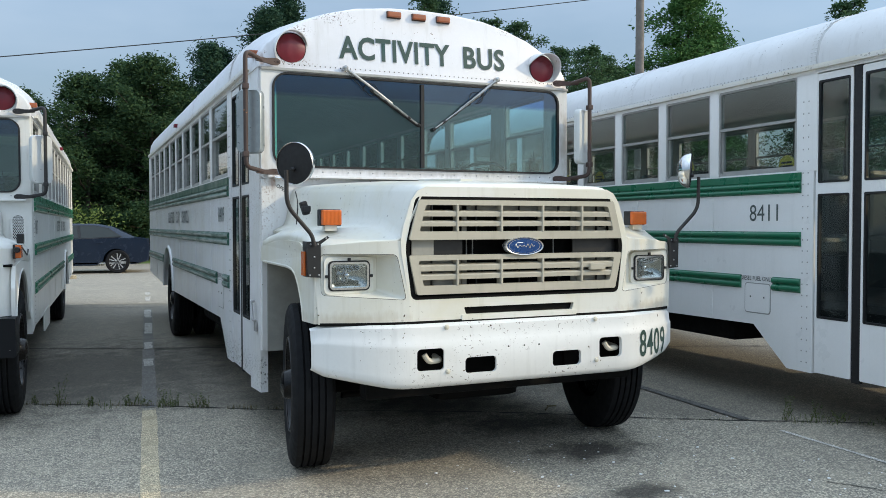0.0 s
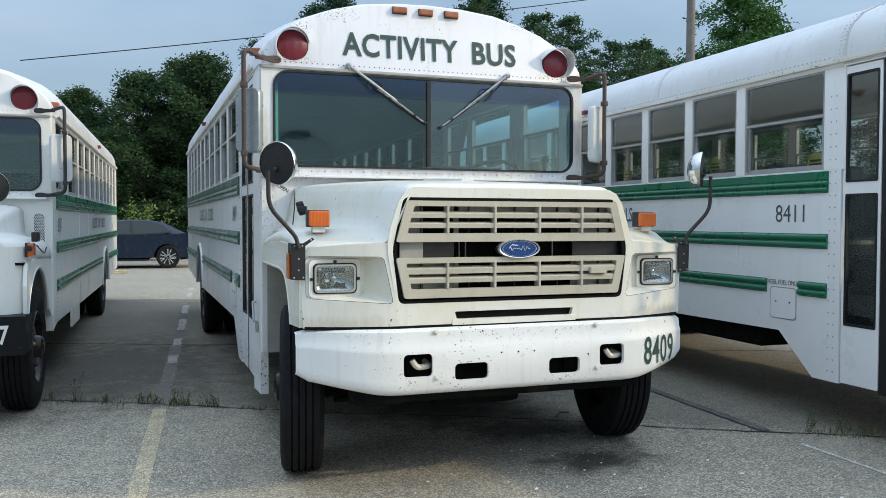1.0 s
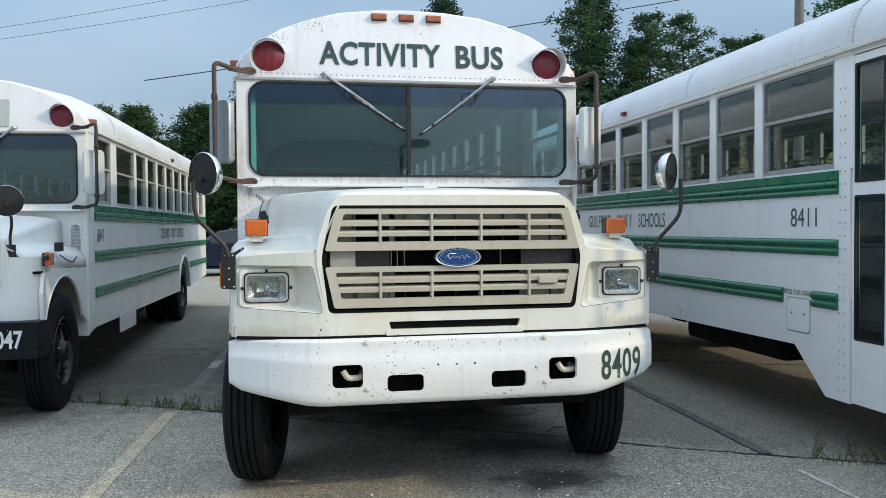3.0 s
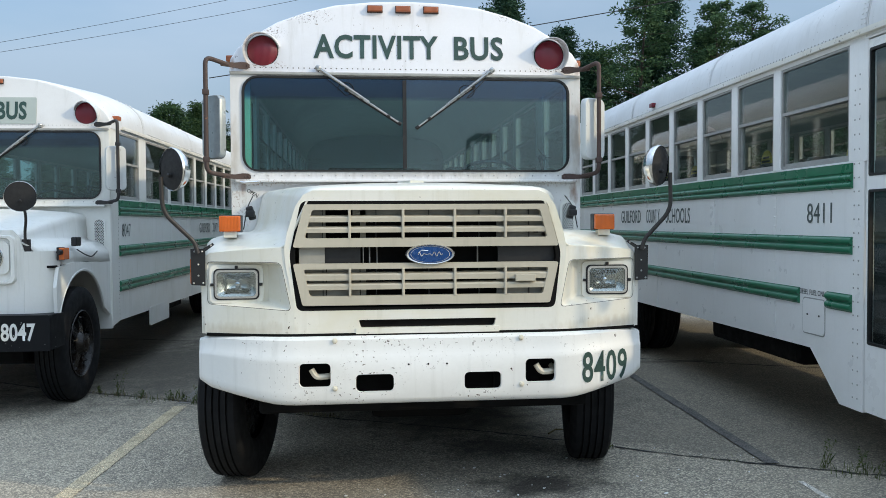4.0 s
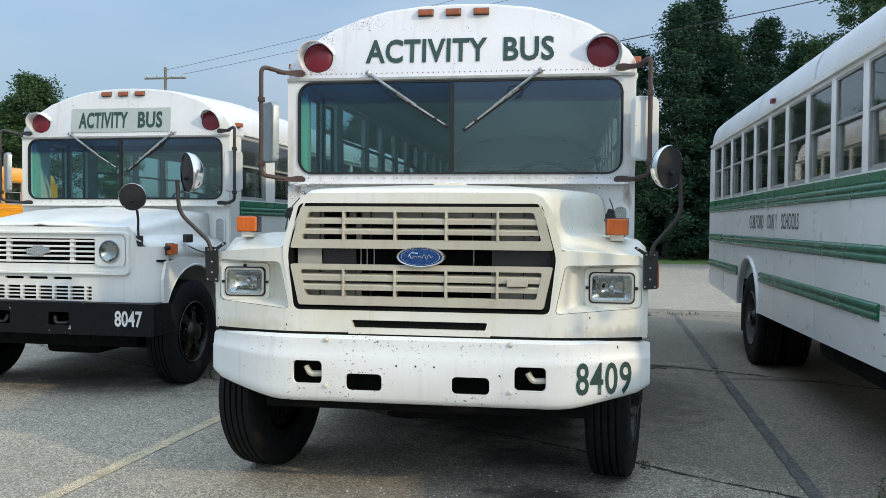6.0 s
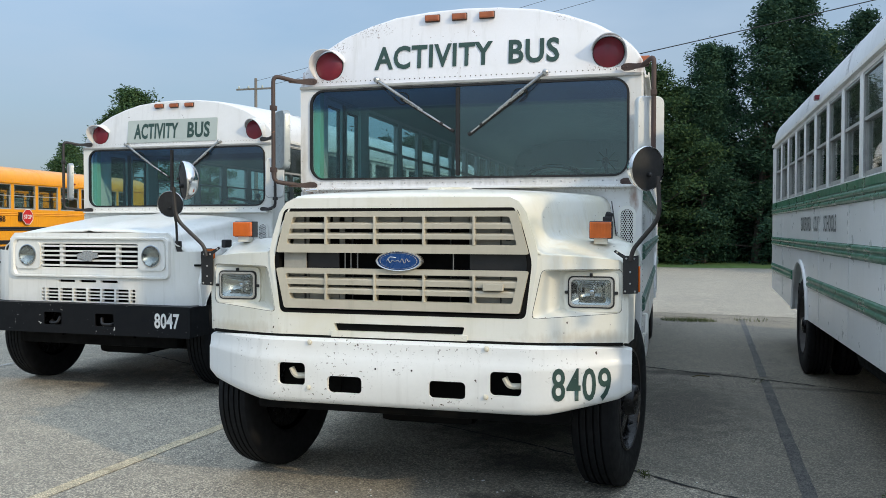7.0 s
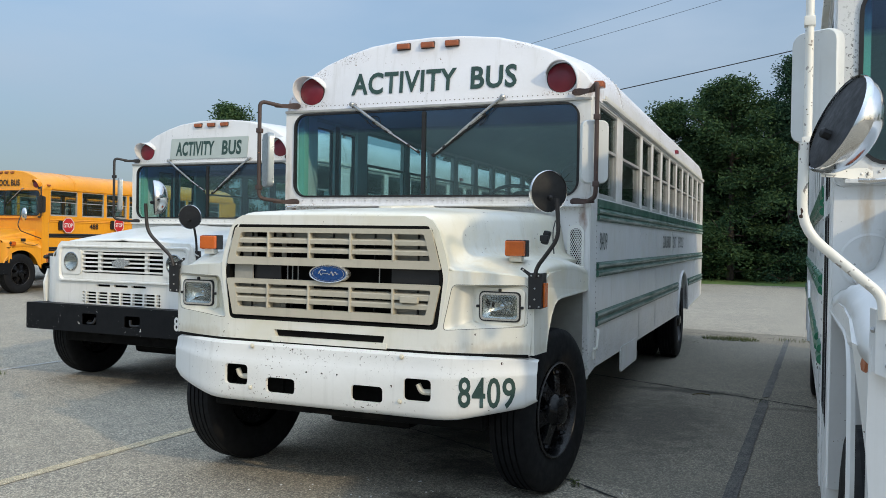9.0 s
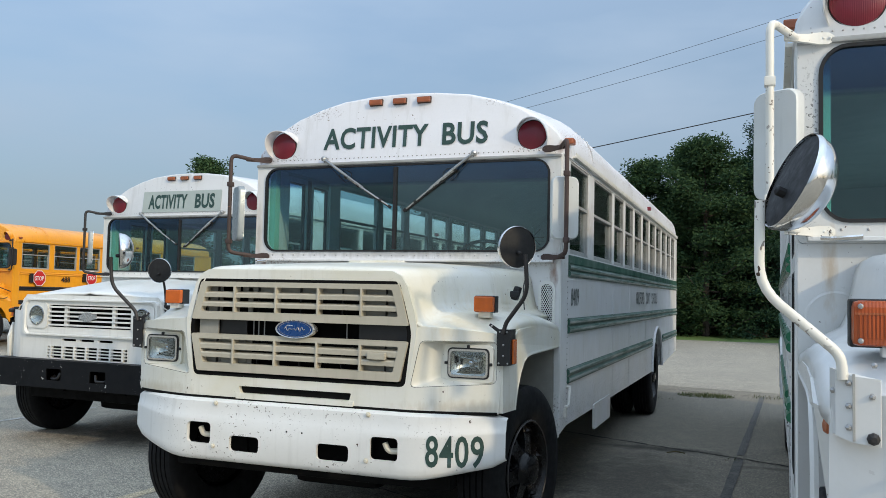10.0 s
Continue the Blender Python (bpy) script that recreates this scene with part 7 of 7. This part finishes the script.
tagged(part("pale_crumbs", laid(bm), simple("pale_stone_crumb", (0.82, 0.82, 0.80), 0.6, 0, 0.1)), "small pale crumbs scattered on the asphalt", "litter", kind="stuff")
bm = bmesh.new()
for x, y, a in ((1.75, 11.15, 0.3), (1.05, 7.9, 0.6)):
    m = Matrix.Translation((x, y, 0.008)) @ Matrix.Rotation(a, 4, "Z")
    tube(bm, [m @ Vector((-0.09, 0, 0)), m @ Vector((0, 0.015, 0.012)), m @ Vector((0.09, -0.01, 0))], 0.006, 5)
    tube(bm, [m @ Vector((0, 0.01, 0.01)), m @ Vector((0.05, 0.05, 0.004))], 0.004, 4)
tagged(part("twig_litter", laid(bm), DRY), "dry twigs lying on the asphalt", "litter", kind="stuff")


# ---- trees ----
BARK = simple("bark", (0.06, 0.05, 0.04), 0.9, 0, 0.5, 8, 0.8, 25)
LEAF_A = leafy("broad_leaf", (0.024, 0.060, 0.028), (0.086, 0.140, 0.050))
LEAF_B = leafy("cedar_leaf", (0.020, 0.055, 0.038), (0.062, 0.118, 0.062))
LEAF_C = leafy("bright_leaf", (0.034, 0.095, 0.028), (0.120, 0.230, 0.066))
LEAF_D = leafy("feathery_leaf", (0.036, 0.080, 0.040), (0.110, 0.185, 0.080))
LEAF_E = leafy("shrub_leaf", (0.09, 0.14, 0.03), (0.24, 0.30, 0.09))


def tree(name, rng, height, spread, shape, leaves, leaf_size, mat, trunk_r=0.14, bare=0.2, label="", clump=0.80):
    """Tapered trunk, limbs, and a crown of small leaves gathered in clumps along the limbs."""
    top = new(name)
    bm, lf = bmesh.new(), bmesh.new()
    lean = Vector((rng.uniform(-0.05, 0.05), rng.uniform(-0.05, 0.05), 1))
    spine = [Vector((0, 0, -0.2)) + Vector((lean.x * height * t + 0.10 * math.sin(4 * t), lean.y * height * t, height * 0.95 * t)) for t in (i / 8 for i in range(9))]
    tube(bm, spine, [trunk_r * (1 - 0.9 * i / 8) for i in range(9)], 7)
    tips = []
    limbs = int(18 + height * 3.0)
    for i in range(limbs):
        t = bare + (1 - bare) * (i + rng.random()) / limbs
        root = spine[min(int(t * 8), 7)].lerp(spine[min(int(t * 8) + 1, 8)], t * 8 % 1)
        a = i * 2.4 + rng.uniform(-0.5, 0.5)
        r = spread * shape(t) * rng.uniform(0.6, 1.12)
        rise = rng.uniform(0.05, 0.5) if name != "cedar_tree" else rng.uniform(0.1, 0.7)
        end = root + Vector((math.cos(a) * r, math.sin(a) * r, r * rise))
        mid = root.lerp(end, 0.5) + Vector((0, 0, -0.08 * r))
        tube(bm, [root, mid, end], [trunk_r * 0.35 * (1 - t * 0.6), trunk_r * 0.2 * (1 - t * 0.6), 0.008], 4)
        for k in range(4):
            f = 0.35 + 0.65 * (k + rng.random()) / 4
            p = root.lerp(end, f) + Vector((rng.gauss(0, 0.16), rng.gauss(0, 0.16), rng.gauss(0, 0.12))) * r * 0.6
            tips.append((p, clump * rng.uniform(0.5, 1.25)))
    tips.append((spine[-1], clump * 0.6))
    per = max(3, leaves // len(tips))
    for p, c in tips:
        tilt = (rng.uniform(-0.3, 0.3), rng.uniform(-0.3, 0.3))
        for _ in range(int(per * rng.uniform(0.5, 1.5))):
            a, d = rng.uniform(0, 6.283), math.sqrt(rng.random()) * rng.uniform(0.7, 1.0)
            q = Vector((math.cos(a) * d, math.sin(a) * d, 0.0)) * c
            q.z = q.x * tilt[0] + q.y * tilt[1] + c * (rng.gauss(0, 0.20) - 0.30 * d * d)
            leaf(lf, p + q, rng, leaf_size, 0.2, 0.4)
    part("trunk", bm, BARK, top, smooth=True)
    part("crown", lf, mat, top)
    return tagged(top, label, "tree", "trees behind the lot")


def round_crown(t):
    return max(0.12, math.sin(math.pi * min(1.0, 0.16 + 0.84 * t)) ** 0.65)


def cone_crown(t):
    return max(0.06, (1.0 - t) ** 0.75)


def tall_crown(t):
    return max(0.15, math.sin(math.pi * (0.25 + 0.72 * t)) ** 0.8)


rng = random.Random(11)
kinds = [
    (tree("broadleaf_tree", rng, 8.6, 2.7, round_crown, 34000, 0.165, LEAF_A, 0.17, 0.03, "dark green broadleaf tree in a dense row"), 8.6),
    (tree("broadleaf_tree", rng, 9.4, 2.4, tall_crown, 34000, 0.16, LEAF_A, 0.18, 0.06, "tall dark broadleaf tree in a dense row"), 9.4),
    (tree("cedar_tree", rng, 11.0, 2.3, cone_crown, 32000, 0.15, LEAF_B, 0.18, 0.04, "tall dark green cedar with an uneven top"), 11.0),
    (tree("cedar_tree", rng, 9.8, 2.0, cone_crown, 28000, 0.145, LEAF_B, 0.16, 0.03, "dark green cedar with a ragged outline"), 9.8),
    (tree("feathery_tree", rng, 11.0, 2.6, tall_crown, 12000, 0.155, LEAF_D, 0.15, 0.25, "thin feathery tree with gaps in its crown", 0.5), 11.0),
    (tree("bright_tree", rng, 10.6, 2.9, round_crown, 34000, 0.16, LEAF_C, 0.2, 0.12, "full bright green maple tree"), 10.6),
]
spots = [  # kind, x, y, height
    (0, -1.9, 39.2, 8.0), (0, 0.6, 38.4, 8.8), (1, -0.6, 40.6, 8.9), (3, 2.9, 38.8, 9.8), (2, 4.9, 39.2, 11.6), (2, 6.6, 40.0, 12.8), (3, 3.8, 41.5, 10.2), (1, 1.8, 41.8, 8.4),
    (0, -4.4, 40.8, 7.4), (1, -6.6, 40.0, 7.2), (0, -8.6, 41.2, 7.3), (0, -10.8, 42.5, 6.4), (3, -12.6, 43.0, 6.6), (2, 8.3, 38.6, 10.6), (2, 10.2, 39.6, 9.4), (3, 9.2, 42.0, 8.8), (4, 12.0, 38.0, 12.6),
    (2, 13.6, 40.2, 13.0), (4, 15.2, 36.5, 11.6), (4, 17.6, 37.5, 11.8), (3, 16.4, 41.0, 11.5), (4, 19.8, 39.0, 11.0), (4, 15.0, 28.6, 8.6), (0, 13.9, 30.6, 7.4), (4, 17.0, 30.0, 8.6), (5, 21.6, 30.2, 12.0),
    (5, 24.6, 33.0, 11.0), (4, 27.5, 27.5, 11.6), (0, 30.5, 30.5, 10.0), (1, 22.5, 38.0, 10.0), (0, 26.5, 37.5, 10.2), (0, 34.0, 33.0, 10.0), (1, 12.0, 42.5, 10.5), (0, 20.0, 42.0, 9.5), (1, 7.4, 43.0, 11.0),
    (0, -25.6, 40.5, 9.2), (1, -28.5, 42.5, 8.0), (5, -23.0, 43.5, 6.6), (1, -18.0, 46.0, 5.6), (0, -15.0, 45.5, 5.6), (0, -34.0, 46.0, 7.0),
    # unseen trees round the viewer, added to close the horizon and the reflections
    (0, -30, -46, 4.2), (1, -18, -50, 4.6), (5, -6, -58, 4.4), (0, 6, -60, 4.2), (1, 18, -56, 4.6), (5, 30, -50, 4.8), (0, 44, -30, 6.0), (1, 52, -12, 8.0), (0, 56, 4, 9.0), (5, -52, -20, 6.0), (0, -56, 2, 8.0), (1, -52, 22, 8.0), (0, 48, 20, 10.0)]
used = set()
for i, (k, x, y, h) in enumerate(spots):
    ob, base = kinds[k]
    s = h / base
    m = pose(x, y, 0.0, 0, 0, (i * 77) % 360)
    if k not in used:
        used.add(k)
        ob.matrix_world = m
        ob.scale = (s, s, s)
    else:
        c = copy_thing(ob, m)
        c.scale = (s, s, s)

# undergrowth closing the wood down to the grass, leaf colour darkened as shade
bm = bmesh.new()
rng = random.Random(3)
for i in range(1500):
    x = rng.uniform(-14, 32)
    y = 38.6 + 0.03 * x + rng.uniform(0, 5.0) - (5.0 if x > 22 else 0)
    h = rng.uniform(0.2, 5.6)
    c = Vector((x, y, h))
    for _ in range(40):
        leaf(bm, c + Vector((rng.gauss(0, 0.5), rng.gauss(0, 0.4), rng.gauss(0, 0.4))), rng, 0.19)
tagged(part("undergrowth", bm, leafy("shaded_leaf", (0.010, 0.025, 0.013), (0.032, 0.060, 0.026))), "dense undergrowth at the foot of the wood, shade painted into its dark leaves", "undergrowth", kind="stuff")
# dark solids behind the front trees stand for shade deep in the wood
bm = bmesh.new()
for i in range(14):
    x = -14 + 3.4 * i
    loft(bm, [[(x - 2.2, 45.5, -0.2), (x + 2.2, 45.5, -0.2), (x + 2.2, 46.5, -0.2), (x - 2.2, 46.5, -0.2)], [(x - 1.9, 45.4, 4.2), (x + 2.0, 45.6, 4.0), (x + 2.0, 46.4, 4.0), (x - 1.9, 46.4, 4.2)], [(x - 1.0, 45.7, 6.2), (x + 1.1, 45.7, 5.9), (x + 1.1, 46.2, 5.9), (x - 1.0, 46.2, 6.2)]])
tagged(part("wood_depth", bm, simple("deep_wood_shade", (0.012, 0.020, 0.010), 0.95, 0, 0.6, 1.5)), "near-black solids behind the front trees, painted shade of the wood", "wood", kind="stuff")
bm = bmesh.new()
for i in range(46):
    a, r = rng.uniform(0, 6.283), rng.uniform(0.1, 0.9)
    root = Vector((-1.75 + r * math.cos(a), 35.0 + 0.6 * r * math.sin(a), 0.6))
    tip = root + Vector((0.5 * math.cos(a) * r, 0.3 * math.sin(a), rng.uniform(0.9, 1.75)))
    for k in range(16):
        leaf(bm, root.lerp(tip, k / 15) + Vector((rng.gauss(0, 0.07), rng.gauss(0, 0.07), rng.gauss(0, 0.05))), rng, 0.15)
shrub = tagged(new("shrub"), "pale green shrub behind the parked car", "shrub")
part("foliage", bm, LEAF_E, shrub)
bm = bmesh.new()
for i in range(7):
    tube(bm, [(-1.75 + 0.05 * i, 35.0, -0.05), (-1.75 + 0.16 * (i - 3), 35.0 + 0.05 * (i % 3), 1.2)], [0.02, 0.008], 5)
part("stem", bm, BARK, shrub)


# ---- poles and wires ----
WOOD_POLE = simple("weathered_pole_wood", (0.20, 0.185, 0.17), 0.85, 0, 0.5, 6, 0.6, 30)
bm = bmesh.new()
tube(bm, [(12.8, 22.4, -0.2), (12.8, 22.4, 6.0), (12.82, 22.4, 12.5)], [0.15, 0.125, 0.10], 14)
light_pole = tagged(new("utility_pole"), "bare grey wooden pole beside the lot", "pole")
part("shaft", bm, WOOD_POLE, light_pole, smooth=True)
pole = tagged(new("utility_pole"), "far wooden utility pole with a crossarm", "pole")
bm = bmesh.new()
tube(bm, [(-19.5, 42.35, -0.2), (-19.5, 42.35, 9.35)], [0.12, 0.075], 10)
part("shaft", bm, WOOD_POLE, pole, smooth=True)
bm = bmesh.new()
box(bm, -20.6, -18.4, 42.27, 42.35, 8.755, 8.84)
part("crossarm", bm, WOOD_POLE, pole)
for x in (-20.45, -19.9, -19.1, -18.55):
    bm = bmesh.new()
    lathe(bm, [(0.05, 0), (0.06, 0.06), (0.03, 0.14)], facing((x, 42.3, 8.84), (0, 0, 1)), 8)
    part("insulator", bm, SIGN_GREY, pole)
WIRE = simple("black_wire", (0.02, 0.02, 0.022), 0.6)


def wire(a, b, sag, r=0.014):
    a, b = Vector(a), Vector(b)
    bm = bmesh.new()
    tube(bm, [a.lerp(b, t) - Vector((0, 0, sag * 4 * t * (1 - t))) for t in (i / 24 for i in range(25))], r, 5)
    w = part("overhead_wire", bm, WIRE)
    return tagged(w, "thin dark overhead wire against the sky", "wire", "overhead wires")


wire((-6.0, 36, 7.25), (40, 36, 16.4), 0.35, 0.020)
wire((-19.5, 42.3, 9.2), (30, 40.5, 21.6), 0.95, 0.009)
wire((-18.55, 42.3, 8.98), (30, 40.5, 20.6), 1.0, 0.009)

# street lamp behind the viewer, mirrored in the windshields
lamp = tagged(new("street_lamp"), "street lamp on a tall pole across the lot", "lamp")
bm = bmesh.new()
tube(bm, rounded([(9.3, -57.0, -0.1), (9.3, -57.0, 8.5), (9.8, -57.0, 8.66)], 0.2), 0.17, 10)
part("pole", bm, BLACK, lamp, smooth=True)
bm = bmesh.new()
loft(bm, [[(x, y, z) for y, z in ((-57.0 - w, 8.7 - h), (-57.0 + w, 8.7 - h), (-57.0 + w, 8.7 + h), (-57.0 - w, 8.7 + h))] for x, w, h in ((9.6, 0.2, 0.16), (10.0, 0.4, 0.36), (11.2, 0.4, 0.36), (11.7, 0.3, 0.16))])
part("head", bm, BLACK, lamp)

# ---- parked car ----
CAR_BLUE = simple("dark_blue_car_paint", (0.008, 0.016, 0.035), 0.22, 0.1, 0.05, 3, 0.0)
CAR_GLASS = simple("dark_car_glass", (0.022, 0.028, 0.027), 0.06, 0.0, 0.05, 3, 0.0)
car = tagged(new("car"), "dark blue sedan parked across the lane", "car")
car.matrix_world = pose(-0.20, 29.65, 0.004)
car.scale = (1.05, 1.05, 1.07)
bm = bmesh.new()
low = [(-4.72, 0.30), (-4.74, 0.62), (-4.60, 0.78), (-3.75, 0.93), (-3.1, 0.97), (-1.0, 1.0), (-0.35, 1.02), (-0.05, 0.98), (0.0, 0.70), (-0.06, 0.34), (-0.35, 0.26)]
under = []
for c in (-0.935, -3.87):
    under += [(c + 0.37 * math.cos(a), 0.34 + 0.37 * math.sin(a)) for a in (math.pi * i / 10 for i in range(11))]
side = low + [(-0.53, 0.24)] + under[:11] + [(-1.5, 0.22), (-3.4, 0.22)] + under[11:] + [(-4.3, 0.24)]
rings = []
for y, k in ((0.0, 0.97), (0.05, 0.995), (0.16, 1.0), (1.68, 1.0), (1.79, 0.995), (1.84, 0.97)):
    rings.append([(-2.36 + (x + 2.36) * k, y, 0.6 + (z - 0.6) * k) for x, z in side])
loft(bm, rings)
part("body", bm, CAR_BLUE, car, smooth=True, sharp=40)
bm = bmesh.new()
roof_line = [(-3.35, 0.95), (-2.55, 1.36), (-2.1, 1.42), (-1.5, 1.42), (-1.05, 1.35), (-0.35, 1.01)]
loft(bm, [[(-1.9 + (x + 1.9) * k, y, 0.93 + (z - 0.93) * kz) for x, z in roof_line] for y, k, kz in ((0.06, 1.0, 0.1), (0.22, 0.97, 0.93), (0.32, 0.97, 1.0), (1.52, 0.97, 1.0), (1.62, 0.97, 0.93), (1.78, 1.0, 0.1))])
part("cabin", bm, CAR_BLUE, car, smooth=True, sharp=50)
for outline in ([(-2.95, 1.0), (-2.45, 1.30), (-2.02, 1.345), (-1.98, 1.0)], [(-1.90, 1.0), (-1.94, 1.345), (-1.55, 1.345), (-1.2, 1.28), (-0.85, 1.05)]):
    bm = bmesh.new()
    mx, mz = sum(x for x, _ in outline) / len(outline), sum(z for _, z in outline) / len(outline)
    loft(bm, [[(mx + (x - mx) * 1.10, 0.048 + 0.36 * (mz + (z - mz) * 1.14 - 0.97) + d, mz + (z - mz) * 1.14) for x, z in outline] for d in (0.0, 0.012)])
    surround = part("window_trim", bm, BLACK, car)
    bm = bmesh.new()
    loft(bm, [[(x, 0.040 + 0.36 * (z - 0.97) + d, z) for x, z in outline] for d in (0.0, 0.012)])
    part("side_window", bm, CAR_GLASS, surround)
bm = bmesh.new()
loft(bm, [[(-0.98, y, 1.30 + 0.008), (-0.52, y, 1.085 + 0.008), (-0.52, y, 1.09 + 0.014), (-0.98, y, 1.305 + 0.014)] for y in (0.36, 1.48)])
part("rear_window", bm, CAR_GLASS, car)
for c in (-0.935, -3.87):
    bm = bmesh.new()
    m = facing((c, 0.06, 0.335), (0, -1, 0))
    lathe(bm, [(0.24, -0.1), (0.31, -0.11), (0.335, -0.09), (0.335, 0.07), (0.31, 0.09), (0.245, 0.085)], m, 32, cap=False)
    w = part("wheel", bm, TYRE, car, smooth=True)
    # near-black block closes the arch, the well's shade in its colour
    bm = bmesh.new()
    box(bm, c - 0.35, c + 0.35, 0.24, 1.60, 0.26, 0.70)
    part("wheel_well", bm, DARK, car)
    bm = bmesh.new()
    lathe(bm, [(0.245, 0.08), (0.235, 0.07), (0.228, 0.02), (0.05, 0.0)], m, 28, cap=(False, True))
    part("rim", bm, BLACK, w, smooth=True)
    for i in range(10):
        bm = bmesh.new()
        t = m @ Matrix.Rotation(i * 0.6283 + (0.3 if i % 2 else 0.12), 4, "Z")
        loft(bm, [[t @ Vector((r, q * wd + r * 0.25, h)) for q, h in ((-1, 0.03), (1, 0.03), (1, 0.06), (-1, 0.06))] for r, wd in ((0.03, 0.016), (0.13, 0.013), (0.236, 0.020))])
        part("spoke", bm, SILVER, w)
bm = bmesh.new()
loft(bm, [[(-0.34 + d, 0.02, 0.86), (-0.03 + d, 0.10, 0.84), (0.002 + d, 0.12, 0.70), (-0.05 + d, 0.05, 0.68), (-0.22 + d, 0.004, 0.80)] for d in (0.0, 0.012)])
part("tail_light", bm, STOP_RED, car)
for x in (-1.42, -2.42):
    bm = bmesh.new()
    box(bm, x - 0.1, x + 0.1, -0.022, 0.01, 0.86, 0.885, 0.006)
    part("door_handle", bm, CAR_BLUE, car)
bm = bmesh.new()
box(bm, -2.98, -2.80, -0.12, 0.05, 0.98, 1.10, 0.03)
part("wing_mirror", bm, CAR_BLUE, car)
bm = bmesh.new()
box(bm, -4.2, -0.4, 0.0, 0.012, 0.27, 0.31)
part("sill_trim", bm, SILVER, car)
# post and pale stone beside the car
bm = bmesh.new()
box(bm, -2.75, -2.35, 27.2, 27.4, 0.0, 0.10, 0.02)
tagged(part("wheel_stop", bm, LINE_OLD), "short cream parking block on the lane", "wheel stop")
